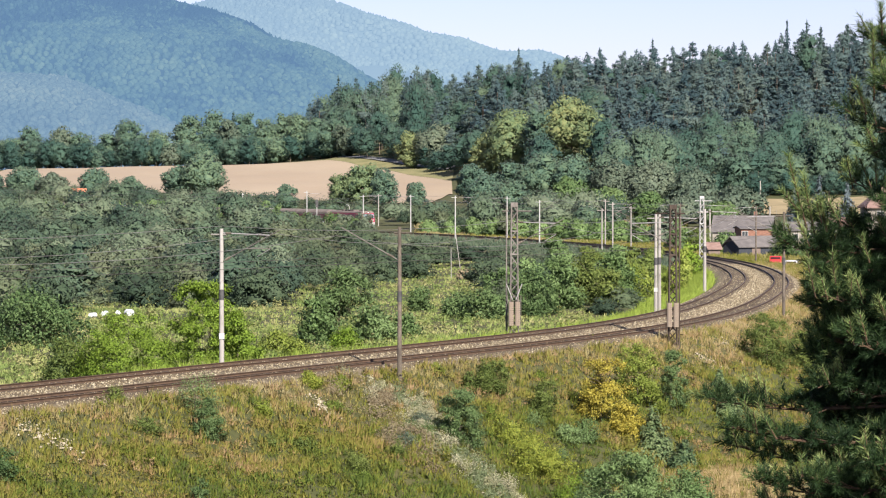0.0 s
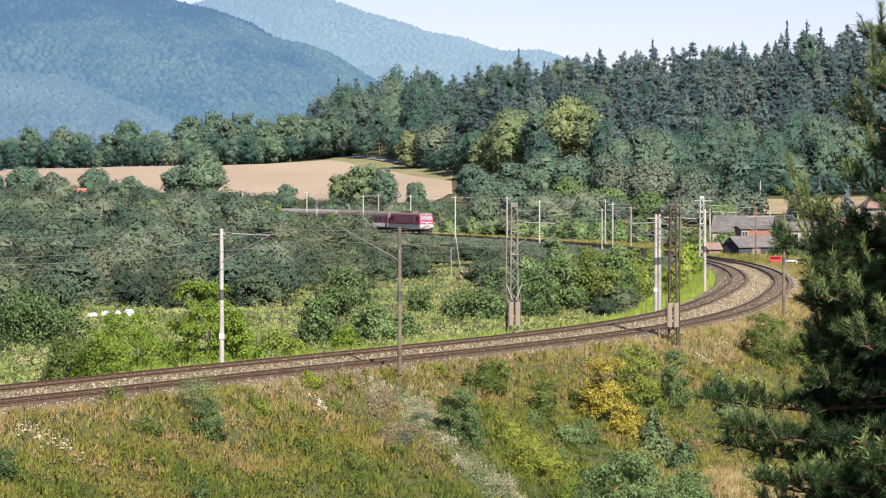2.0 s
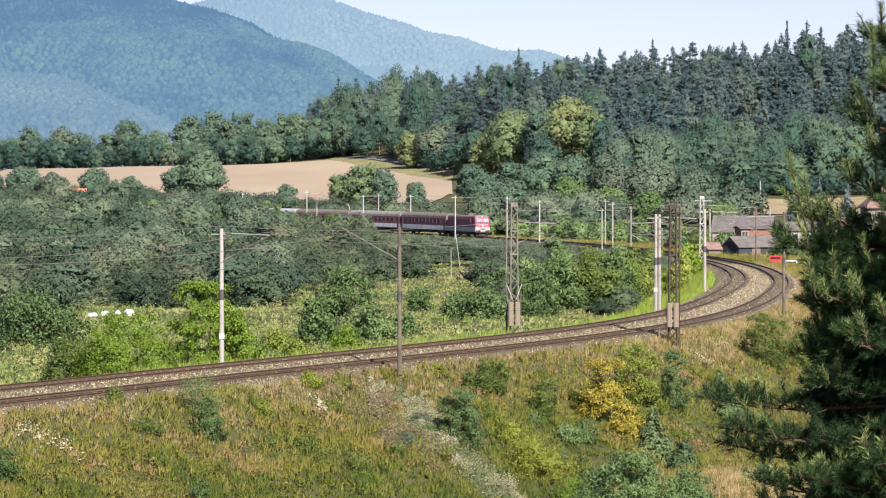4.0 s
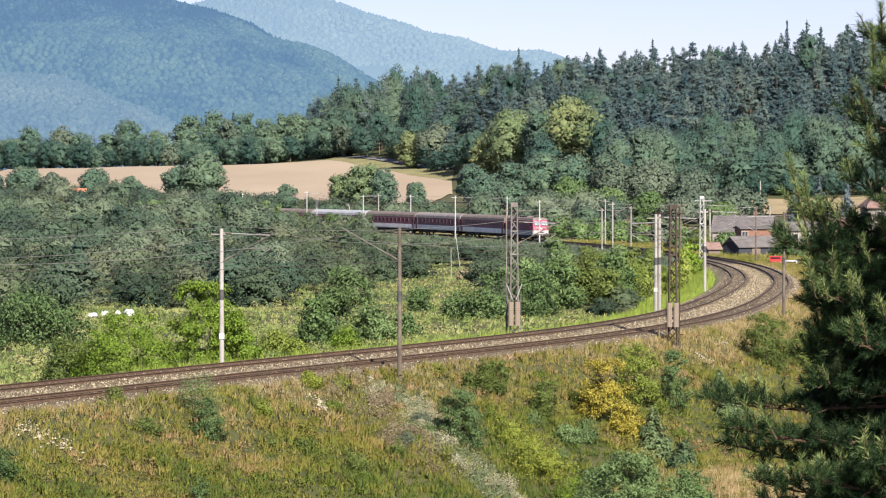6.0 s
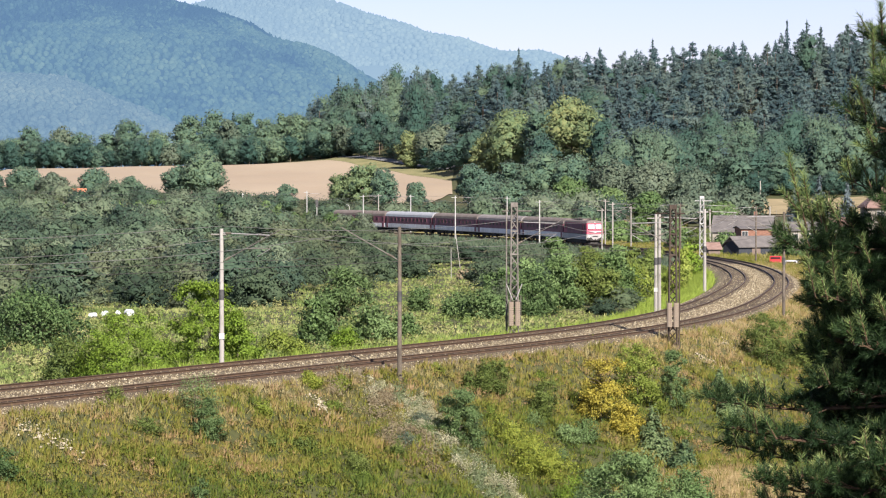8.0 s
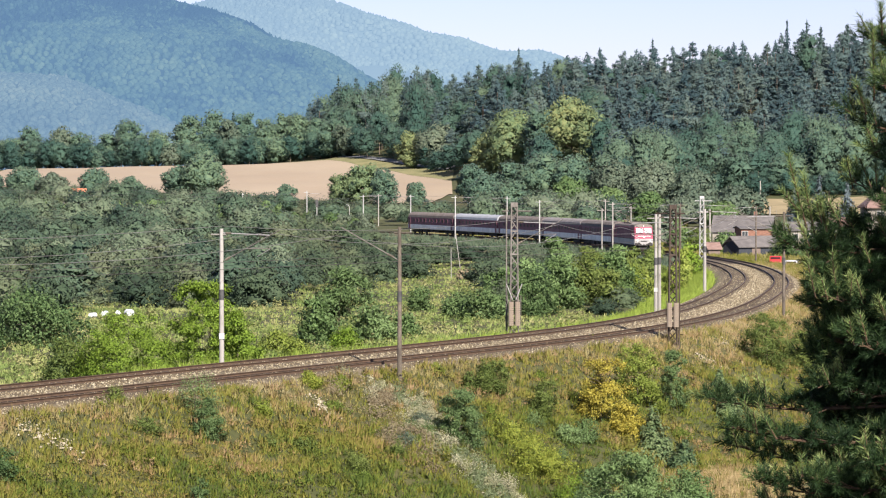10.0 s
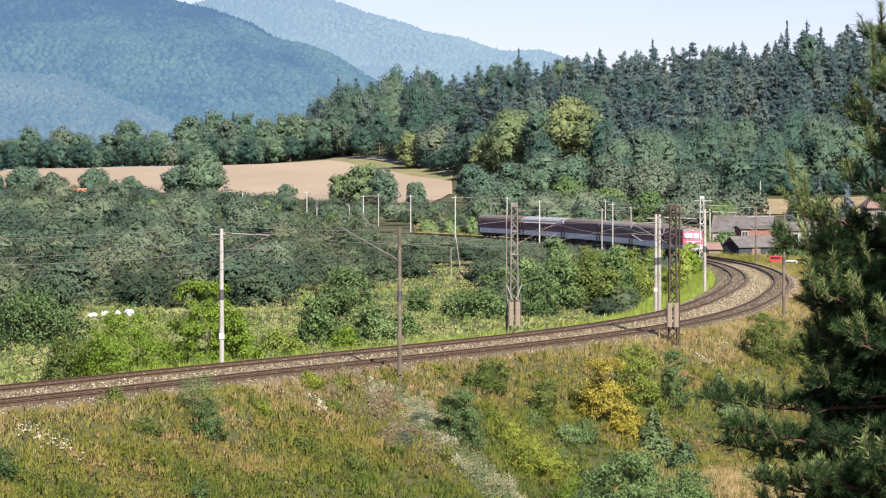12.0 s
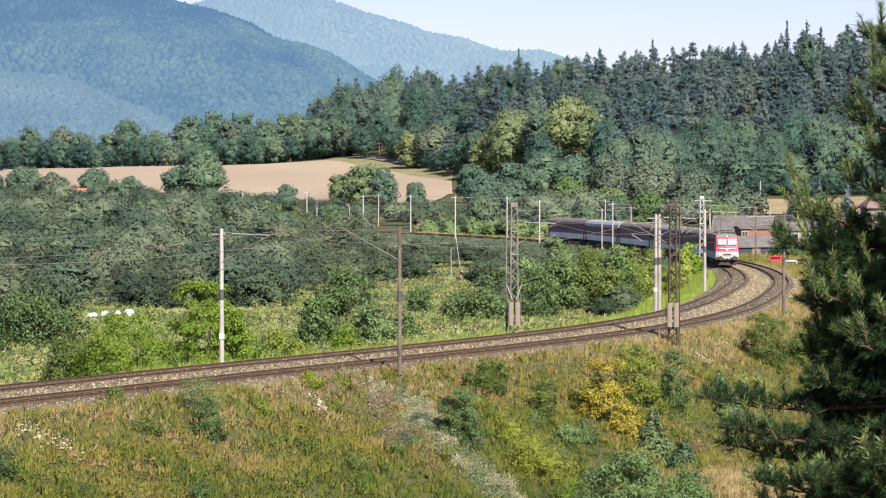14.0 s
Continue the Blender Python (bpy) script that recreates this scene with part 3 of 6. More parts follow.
def far_crowns():
    """Rounded and pointed crowns of far trees, one metre in radius, as triangles with normals."""
    out = []
    rng = np.random.default_rng(12)
    for k in range(6):
        pointed = k == 5
        a = np.linspace(0, 6.283, 8)[:7]
        ring = lambda r, z: np.stack([np.cos(a) * r * rng.uniform(.8, 1.15, 7), np.sin(a) * r * rng.uniform(.8, 1.15, 7), z + rng.normal(0, .07, 7)], 1)
        lo, mid = ring(1.0, -.4), ring(.55 if pointed else .82, .7 if pointed else .5)
        top = np.array([rng.normal(0, .1), rng.normal(0, .1), 1.5 if pointed else 1.0])
        tri = []
        for i in range(7):
            j = (i + 1) % 7
            tri += [lo[i], lo[j], mid[j], lo[i], mid[j], mid[i], mid[i], mid[j], top]
        v = np.array(tri)
        n = v * np.array([1, 1, .7]) + np.array([0, 0, .25])
        out.append(np.concatenate([v, n / np.linalg.norm(n, axis=1)[:, None]], 1))
    return out


def build_mountains():
    rng = np.random.default_rng(11)
    protos = far_crowns()

    def range_(name, xs, ridge, y0, y1, material, label, crown, seen, belt, skip):
        def height(x, t):
            y = y0 + (y1 - y0) * t
            shape = np.where(t < 1, np.sin(np.clip(t, 0, 1) * 1.5708), 1 - (t - 1) * 1.5)
            fold = wave(x + .35 * y, y * .5, 420, 4) * .10 + wave(x - .2 * y, y * .6, 170, 7) * .05
            return -10 + (np.interp(x, xs, ridge) + 10) * shape * (1 + fold * np.sin(np.clip(t, 0, 1) * 3.1416))
        x, t = np.meshgrid(np.concatenate([np.linspace(xs[0], seen[0], 12)[:-1], np.linspace(seen[0], seen[1], 90), np.linspace(seen[1], xs[-1], 12)[1:]]), np.linspace(0, 1.08, 46))
        v = np.stack([x.ravel(), (y0 + (y1 - y0) * t).ravel(), height(x, t).ravel()], 1)
        ny, nx = x.shape
        i, j = np.meshgrid(np.arange(ny - 1), np.arange(nx - 1), indexing="ij")
        a = (i * nx + j).ravel()
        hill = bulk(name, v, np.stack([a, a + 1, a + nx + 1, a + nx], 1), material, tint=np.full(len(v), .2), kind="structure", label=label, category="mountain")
        # the wood on it
        sx, st = np.meshgrid(np.arange(seen[0], seen[1], crown), np.arange(skip, 1.03, crown * 1.25 / (y1 - y0)))
        sx = sx.ravel() + rng.uniform(-.5, .5, sx.size) * crown
        st = st.ravel() + rng.uniform(-.5, .5, st.size) * crown * 1.25 / (y1 - y0)
        sz = height(sx, st)
        sy = y0 + (y1 - y0) * st
        # more pointed crowns uphill; their darker tint also stands in for cloud shadow
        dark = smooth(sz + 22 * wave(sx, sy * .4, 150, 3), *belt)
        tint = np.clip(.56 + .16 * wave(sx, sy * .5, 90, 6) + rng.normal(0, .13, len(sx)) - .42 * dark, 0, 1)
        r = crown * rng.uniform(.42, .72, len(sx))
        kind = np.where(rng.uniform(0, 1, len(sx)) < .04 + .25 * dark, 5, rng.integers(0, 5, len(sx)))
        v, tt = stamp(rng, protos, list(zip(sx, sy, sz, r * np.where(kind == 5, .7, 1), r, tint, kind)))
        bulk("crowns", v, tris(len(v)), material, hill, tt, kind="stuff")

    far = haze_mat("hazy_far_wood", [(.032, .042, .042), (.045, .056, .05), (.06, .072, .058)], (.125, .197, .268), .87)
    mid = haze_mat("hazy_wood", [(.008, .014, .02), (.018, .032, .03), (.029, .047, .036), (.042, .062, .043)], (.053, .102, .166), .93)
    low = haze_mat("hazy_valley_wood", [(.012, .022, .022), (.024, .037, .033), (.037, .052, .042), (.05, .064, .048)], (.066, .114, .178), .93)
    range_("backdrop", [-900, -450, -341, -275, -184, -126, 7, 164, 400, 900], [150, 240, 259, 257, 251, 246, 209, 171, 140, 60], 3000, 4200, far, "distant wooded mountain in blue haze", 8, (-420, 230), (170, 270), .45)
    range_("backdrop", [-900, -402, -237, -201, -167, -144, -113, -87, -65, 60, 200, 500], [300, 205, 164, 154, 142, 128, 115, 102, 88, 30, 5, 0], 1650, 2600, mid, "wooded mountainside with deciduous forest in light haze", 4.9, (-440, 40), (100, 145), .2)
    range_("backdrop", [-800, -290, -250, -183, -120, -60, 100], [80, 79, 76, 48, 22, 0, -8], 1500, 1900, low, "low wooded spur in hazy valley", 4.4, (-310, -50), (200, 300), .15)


# ---- woods and thickets ----
def stamp(rng, protos, spots):
    """Copies of leaf clouds at spots [(x, y, z, scale xy, scale z, tint, which)] as one array."""
    vs, ts = [], []
    for x, y, z, sw, sh, tint, k in spots:
        p = protos[k]
        a = rng.uniform(0, 6.283)
        c, s = math.cos(a), math.sin(a)
        q = np.empty_like(p)
        q[:, 0], q[:, 1], q[:, 2] = (p[:, 0] * c - p[:, 1] * s) * sw + x, (p[:, 0] * s + p[:, 1] * c) * sw + y, p[:, 2] * sh + z
        q[:, 3], q[:, 4], q[:, 5] = p[:, 3] * c - p[:, 4] * s, p[:, 3] * s + p[:, 4] * c, p[:, 5]
        vs.append(q)
        ts.append(np.full(len(q), tint))
    return np.concatenate(vs), np.concatenate(ts)


def upper(protos, share):
    """Leaf clouds without what stands hidden behind their neighbours."""
    return [p.reshape(-1, 3, 6)[p.reshape(-1, 3, 6)[:, :, 2].mean(1) > share * p[:, 2].max()].reshape(-1, 6) for p in protos]


def trunks(spots, share, r, top=.8):
    """Tapered four-sided trunks for the woods."""
    vs, fs = [], []
    for x, y, z, sw, sh, tint, k in spots:
        b = len(vs)
        h = share * sh
        for q, w in ((-.5, r), (h * top, r * .45)):
            vs += [(x + w, y, z + q), (x, y + w, z + q), (x - w, y, z + q), (x, y - w, z + q)]
        fs += [(b + i, b + (i + 1) % 4, b + 4 + (i + 1) % 4, b + 4 + i) for i in range(4)]
    return vs, fs


def build_forest():
    rng = np.random.default_rng(21)
    broad = [plant_mesh(rng, 16, 11.5, 1900, .46, 22, "round", .08, tri=True) for _ in range(5)]
    pine = [pine_mesh(rng, 19, 8.8 + .5 * i, 4, 1080, .52, (.6, .7, .85, .95, .65)[i]) for i in range(5)]
    spruce = [conifer_mesh(rng, 20, 8.5, 1, 22, 1500, .5, -.2, .85) for _ in range(2)]
    broad, pine = broad + upper(broad, .28), pine + upper(pine, .2)
    spots = {"broad": [], "pine": [], "spruce": []}
    y = 655.0
    while y < 1400:
        x = -75.0
        while x < min(215, .175 * y + 12):
            px, py = x + rng.uniform(-3.6, 3.6), y + rng.uniform(-6, 6)
            x += 8.8
            y_edge = np.interp(px, [-75, -45, -5, 8, 30, 48, 62, 110, 200], [1225, 1180, 1060, 990, 800, 700, 752, 760, 740])
            y_back = np.interp(px, [-75, -40, 0, 30, 80], [1330, 1400, 1390, 1180, 1165])
            if py < y_edge or py > y_back:
                continue
            if any(abs(px / py - gx / gy) < .0098 and gy - 130 < py < gy + 8 for gx, gy in ((20.5, 900), (39.5, 870))):
                continue   # keeps the camera's line of sight to the yellowing trees clear
            depth = py - y_edge
            conif = smooth(depth, 15, 90) * np.interp(px, [-60, -20, 10, 40, 70], [.3, .45, .6, .92, .97])
            g = float(ground(px, py)[0])
            t = float(np.clip(rng.beta(1.1, 1.3) * .8 + .2 * (.5 + .5 * float(wave(px, py, 60, 9))), 0, 1))
            if rng.uniform() < conif:
                tall = rng.uniform(.62, 1.12) * (1 + float(np.interp(px, [-62, -46, -38, -12, 4], [0, .25, .4, .35, 0])))
                if rng.uniform() < .05 and px > 20:
                    spots["spruce"].append((px, py, g, 1.0, tall * rng.uniform(.9, 1.25), t * .6, int(rng.integers(2))))
                else:
                    spots["pine"].append((px, py, g, rng.uniform(.85, 1.3), tall, t, int(rng.integers(5)) + (5 if depth > 25 else 0)))
            else:
                sc = rng.uniform(.75, 1.15) * (.8 if depth < 12 else 1)
                sc *= 1 + float(np.interp(px, [-62, -46, -38, -12, 4], [0, .3, .5, .45, 0])) * float(smooth(depth, 5, 60))
                spots["broad"].append((px, py, g, .9 * sc ** .3, sc * rng.uniform(.8, 1.2), t, int(rng.integers(5)) + (5 if depth > 25 else 0)))
        y += 14 if y < 900 else 18
    # leafy undergrowth closing the edge of the wood above the dry meadow
    for x in np.arange(50, 118, 2.6):
        px, py = x + rng.uniform(-1, 1), 757 + rng.uniform(-4, 6)
        spots["broad"].append((px, py, float(ground(px, py)[0]) - .6, rng.uniform(.4, .6), rng.uniform(.3, .5), rng.uniform(0, .5), int(rng.integers(5))))
    for x in np.arange(-190, -36, 3.2):
        px, py = x + rng.uniform(-2, 2), 1180 + rng.uniform(-3, 12) - (8 if x > -52 else 0)
        spots["broad"].append((px, py, float(ground(px, py)[0]) - .5, rng.uniform(.6, .95), rng.uniform(.45, .85), rng.uniform(0, .6), int(rng.integers(5))))
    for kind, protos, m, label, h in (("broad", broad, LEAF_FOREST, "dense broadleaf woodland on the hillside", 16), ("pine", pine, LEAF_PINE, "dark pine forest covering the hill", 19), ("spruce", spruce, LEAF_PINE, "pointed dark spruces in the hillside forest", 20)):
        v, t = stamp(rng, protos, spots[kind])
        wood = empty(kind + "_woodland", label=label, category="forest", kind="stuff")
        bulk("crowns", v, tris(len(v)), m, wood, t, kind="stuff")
        tv, tf = trunks(spots[kind], h, .17)
        bulk("trunks", tv, tf, BARK, wood, kind="stuff")
    print("forest", {k: len(q) for k, q in spots.items()})


def build_thicket():
    """Dense willow scrub on the valley floor inside the curve and beyond the line."""
    rng = np.random.default_rng(31)
    small = [plant_mesh(rng, 4.5, 6.4, 1700, .22, 18, "bush", .02, tri=True) for _ in range(6)]
    large = [plant_mesh(rng, 8, 8.4, 1500, .37, 22, "round", .05, tri=True) for _ in range(5)]
    small, large = small + upper(small, .3), large + upper(large, .35)
    near, far = [], []
    y = 236.0
    while y < 900:
        half = .165 * y
        step = 5.6 if y < 480 else 7.2
        x = -half
        while x < .03 * y + 18:
            px, py = x + rng.uniform(-2.4, 2.4), y + rng.uniform(-5, 5)
            x += step
            d, behind = float(beside(px, py)[0][0]), 1
            if abs(d) < 9:
                continue
            u = px / py
            if d < 0:
                front = np.interp(u, [-.16, -.132, -.125, -.06, -.045, -.03, -.02, 0, .012, .02, .03], [238, 250, 300, 306, 318, 335, 375, 385, 360, 300, 282])
                if py < front or (-.128 < u < -.108 and py < 309) or u > .072 or (-.004 < u < .013 and py < 445):
                    continue
                behind = int(py - front > 24 and (u < -.03 or py < 470))
                h = np.interp(py, [230, 330, 480, 600], [3.6, 4.2, 5.0, 6.6])
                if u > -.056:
                    # height capped by the camera's sight line, so the train shows above the scrub
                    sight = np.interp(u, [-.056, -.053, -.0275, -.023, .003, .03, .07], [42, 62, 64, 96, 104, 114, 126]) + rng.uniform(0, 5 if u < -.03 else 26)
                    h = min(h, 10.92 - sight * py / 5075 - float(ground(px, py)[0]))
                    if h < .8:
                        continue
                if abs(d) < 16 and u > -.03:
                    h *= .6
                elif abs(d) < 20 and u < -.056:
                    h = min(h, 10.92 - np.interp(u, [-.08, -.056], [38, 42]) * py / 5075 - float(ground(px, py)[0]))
            else:
                if py < 560 or py > 890:
                    continue
                limit = np.interp(u, [-.16, -.14, -.1, -.05, -.03, 0, .015], [900, 900, 860, 800, 760, 740, 700])
                if py > limit:
                    continue
                top = 10.9 - py / 5075 * np.interp(u, [-.16, -.12, -.08, -.055, -.03, 0, .03], [22, 18, 30, 38, 52, 52, 40])
                h = min(8.5, max(2.0, top - float(ground(px, py)[0])))
            if rng.uniform() < .06:
                continue
            g = float(ground(px, py)[0])
            t = float(np.clip(.47 + .2 * wave(px, py, 26, 4) + rng.normal(0, .33), 0, 1))
            hh = h * rng.choice([rng.uniform(.5, .8), rng.uniform(.8, 1.45)], p=[.35, .65]) if not (d < 0 and u > -.056) else h * rng.uniform(.75, 1.0)
            if hh > 5.4:
                far.append((px, py, g - .2, rng.uniform(.75, 1.15), hh / 8, t, int(rng.integers(5)) + 5 * behind))
            else:
                near.append((px, py, g - .2, rng.uniform(.8, 1.25) * min(1.2, .55 + hh / 8), hh / 4.5, t, int(rng.integers(6)) + 6 * behind))
        y += step * 2.2
    print("thicket", len(near), len(far))
    for name, spots, protos, label, m in (("scrub_thicket", near, small, "dense grey-green willow scrub on the valley floor", LEAF_THICKET), ("tall_thicket", far, large, "tall mixed scrub and small trees along the valley", LEAF_SCRUB)):
        v, t = stamp(rng, protos, spots)
        bulk(name, v, tris(len(v)), m, None, t, kind="stuff", label=label, category="thicket")


def blades(name, n, rng, pick, tall, tint, material, label, per=6, wide=.03, rough=.12):
    """Tufts of grass blades, each a thin bent leaf, on the ground where pick() sends them."""
    x, y = pick(rng, n)
    z = ground(x, y)
    th = tall(x, y, rng)
    tt = np.clip(tint(x, y, rng), 0, 1)
    x, y, z, th, tt = (np.repeat(a, per) for a in (x, y, z, th, tt))
    m = len(x)
    a = rng.uniform(0, 6.283, m)
    lean = rng.uniform(.1, 1.1, m) * th
    r = rng.uniform(0, .22, m)
    bx, by = x + r * np.cos(a * 3.1), y + r * np.sin(a * 3.1)
    hgt = th * rng.uniform(.55, 1.15, m)
    w = wide * rng.uniform(.6, 1.6, m)
    ca, sa = np.cos(a), np.sin(a)
    v = np.stack([np.stack([bx - sa * w, by + ca * w, z - .03], 1), np.stack([bx + sa * w, by - ca * w, z - .03], 1),
                  np.stack([bx + ca * lean, by + sa * lean, z + hgt], 1)], 1).reshape(-1, 3)
    # shaded softly, as a sward is, rather than blade by blade
    p = v.reshape(-1, 3, 3)
    gn = np.cross(p[:, 1] - p[:, 0], p[:, 2] - p[:, 0])
    # blades whose back is to the camera are turned round
    back = gn[:, 2] * .3 - gn[:, 1] < 0
    p[back] = p[back][:, ::-1]
    soft = np.stack([.35 * ca, .35 * sa - .25, np.full(m, .8)], 1)
    v = with_normals(rng, p.reshape(-1, 3), soft, rough)
    return bulk(name, v, tris(len(v)), material, None, np.repeat(tt, 3), kind="stuff", label=label, category="grass")


STREAK = np.array([(-3.3, 160.3), (-1.8, 161), (-.4, 159), (.4, 154.5), (1.0, 151.5), (2.2, 151), (3.4, 151.3), (4.6, 149)])
BARE = [(-6.4, 154.5, .75), (-18.4, 132.4, 1.3), (21.8, 212, 1.3), (18.6, 202.5, .8), (-3.6, 158.5, .6)]


def bare(x, y):
    """Where stones and dry soil lie open on the slope."""
    out = np.zeros(np.shape(x), bool)
    for a, b, r in BARE:
        out |= (x - a) ** 2 + ((y - b) / 1.3) ** 2 < r * r
    for a, b in zip(STREAK[:-1], STREAK[1:]):
        for t, r in ((.05, .42), (.4, .2), (.7, .34)):
            p = a + (b - a) * t
            out |= (x - p[0] - .4 * math.sin(7 * p[1])) ** 2 + ((y - p[1]) / 1.2) ** 2 < r * r
    return out


def build_grass():
    rng = np.random.default_rng(41)

    def slope(rng, n):
        s = 20 + 270 * rng.uniform(0, 1, n) ** 1.5
        off = SPACING / 2 + 4.5 + 24 * rng.uniform(0, 1, n) ** 1.4
        x, y, _ = on_track(s, off)
        k = np.abs(x) < .17 * y
        return x[k], y[k]
    blades("slope_grass", 34000, rng, slope,
           lambda x, y, r: .17 + .06 * wave(x, y, 6, 1) + r.gamma(1.3, .08, len(x)),
           lambda x, y, r: (.40 + .26 * (1 - smooth(beside(x, y)[0], 5.5, 11)) - .10 * smooth(beside(x, y)[0], 11, 19)) + .05 * smooth(x, 6, 18) + .17 * wave(x, y, 9, 2) + .1 * wave(x, y, 2.6, 6) + r.normal(0, .07, len(x)), BLADES,
           "rough green and straw-coloured grass on the embankment", 6, .03, .35)

    # weeds in soft upright mounds
    x, y = slope(rng, 14000)
    d = beside(x, y)[0]
    k = (rng.uniform(0, 1, len(x)) < .25 + .75 * smooth(d, 6, 10)) & ~bare(x, y)
    x, y, d = x[k], y[k], d[k]
    per = 24
    tt = .34 + .14 * smooth(x, 6, 18) + .22 * wave(x, y, 11, 8) + .12 * wave(x, y, 3.2, 3) + rng.normal(0, .09, len(x)) + .3 * (1 - smooth(d, 7, 11.5))
    wide, high = rng.uniform(.25, .7, len(x)), rng.uniform(.3, .8, len(x)) * (.85 + .35 * wave(x, y, 4, 7))
    z = ground(x, y)
    x, y, z, tt, wide, high = (np.repeat(q, per) for q in (x, y, z, tt, wide, high))
    m = len(x)
    a, q = rng.uniform(0, 6.283, m), rng.uniform(0, 1, m) ** .6
    ca, sa = np.cos(a), np.sin(a)
    bx, by = x + ca * q * wide * .8, y + sa * q * wide * .8
    hh = high * (1 - .55 * q * q) * rng.uniform(.6, 1.15, m)
    lean = hh * rng.uniform(.1, .6, m) * (.3 + q)
    b = rng.uniform(0, 6.283, m)
    wd = rng.uniform(.018, .045, m)
    low = z + hh * rng.uniform(0, .45, m)
    v = np.stack([np.stack([bx - np.sin(b) * wd, by + np.cos(b) * wd, low], 1), np.stack([bx + np.sin(b) * wd, by - np.cos(b) * wd, low], 1), np.stack([bx + ca * lean, by + sa * lean, z + hh], 1)], 1).reshape(-1, 3)
    v = with_normals(rng, v, np.stack([.6 * ca * q, .6 * sa * q - .15, .8 - .2 * q], 1), .26)
    bulk("upright_weeds", v, tris(len(v)), HERBS, None, np.repeat(np.clip(tt + rng.normal(0, .07, m), 0, 1), 3), kind="stuff", label="olive and brown late-summer weeds in soft mounds", category="weeds")

    # low leafy herbs in mounds between the grass
    protos = [plant_mesh(rng, .55, 1.1, 62, .075, 6, "bush", .02, 2.0, True, True) for _ in range(7)]
    x, y = slope(rng, 5200)
    d = beside(x, y)[0]
    k = (rng.uniform(0, 1, len(x)) < .12 + .88 * smooth(d, 6.5, 10.5)) & ~bare(x, y)
    x, y, d = x[k], y[k], d[k]
    g = ground(x, y)
    patch = wave(x, y, 11, 8)
    tt = np.clip(.36 + .30 * patch + .16 * wave(x, y, 3.2, 3) + rng.normal(0, .13, len(x)) + .22 * (1 - smooth(d, 8, 12)), 0, 1)
    sc = rng.uniform(.55, 1.35, len(x)) * (1 + .25 * wave(x, y, 5, 2))
    tall = rng.uniform(.5, 1.25, len(x)) * (.8 + .3 * wave(x, y, 4, 7))
    v, t = stamp(rng, protos, [(a, b, c - .04, s1, max(.3, s2), q, int(rng.integers(7))) for a, b, c, s1, s2, q in zip(x, y, g, sc, tall, tt)])
    bulk("slope_herbs", v, tris(len(v)), HERBS, None, t, kind="stuff", label="low leafy weeds among the embankment grass", category="weeds")
    protos = [plant_mesh(rng, .8, 1.6, 110, .10, 7, "bush", .02, 1.6, True, True) for _ in range(5)]
    u, y = rng.uniform(-.165, .05, 800), 190 + 260 * rng.uniform(0, 1, 800) ** 1.3
    x = u * y
    d, _ = beside(x, y)
    k = d < -7
    x, y = x[k], y[k]
    g, tt = ground(x, y), np.clip(.6 + .25 * wave(x, y, 12, 8) + rng.normal(0, .25, len(x)), 0, 1)
    v, t = stamp(rng, protos, [(a, b, c, rng.uniform(.6, 1.6), rng.uniform(.5, 1.4), q, int(rng.integers(5))) for a, b, c, q in zip(x, y, g, tt)])
    bulk("meadow_herbs", v, tris(len(v)), MEADOW, None, t, kind="stuff", label="pale leafy weeds scattered over the meadow", category="weeds")

    def meadow(rng, n):
        u, y = rng.uniform(-.165, .06, n), 190 + 300 * rng.uniform(0, 1, n) ** 1.3
        x = u * y
        d, _ = beside(x, y)
        k = d < -5.2
        return x[k], y[k]
    blades("meadow_grass", 24000, rng, meadow, lambda x, y, r: r.uniform(.15, .42, len(x)),
           lambda x, y, r: .45 + .3 * wave(x, y, 14, 3) + r.normal(0, .16, len(x)), MEADOW, "tall green meadow grass on the valley floor", 6, .06)

    def straw(rng, n):
        return rng.normal(16.2, 1.5, n), rng.normal(158, 4.5, n)
    blades("straw_patch", 2600, rng, straw, lambda x, y, r: r.uniform(.3, .6, len(x)), lambda x, y, r: r.uniform(0, 1, len(x)), STRAW, "patch of dry straw-coloured grass in the hollow", 7, .02)

    def verge(rng, n):
        x, y, _ = on_track(rng.uniform(100, 290, n), SPACING / 2 + 4.4 + 4.5 * rng.uniform(0, 1, n) ** 1.5)
        return x, y
    blades("verge_straw", 4500, rng, verge, lambda x, y, r: r.uniform(.2, .55, len(x)), lambda x, y, r: r.uniform(.1, 1, len(x)), STRAW, "dry straw grass along the edge of the ballast", 5, .02)

    def bank(rng, n):
        x, y, _ = on_track(rng.uniform(190, 420, n), SPACING / 2 + 4.7 + 14 * rng.uniform(0, 1, n) ** 1.4)
        k = x < .165 * y
        return x[k], y[k]
    blades("bank_grass", 9000, rng, bank, lambda x, y, r: r.uniform(.25, .7, len(x)), lambda x, y, r: .52 + .15 * wave(x, y, 8, 4) + r.normal(0, .15, len(x)), BLADES, "drying grass on the bank outside the curve", 5, .05)

    def far_bank(rng, n):
        u, y = rng.uniform(-.01, .085, n), rng.uniform(500, 660, n)
        x = u * y
        k = beside(x, y)[0] > 5
        return x[k], y[k]
    blades("far_bank_grass", 9000, rng, far_bank, lambda x, y, r: r.uniform(.2, .5, len(x)), lambda x, y, r: .75 + .25 * wave(x, y, 25, 3) + r.normal(0, .15, len(x)), BLADES, "pale green grass beyond the far line", 4, .12)

    def far_verge(rng, n):
        x, y, _ = on_track(rng.uniform(300, 520, n), -2.2 - 4.5 * rng.uniform(0, 1, n))
        return x, y
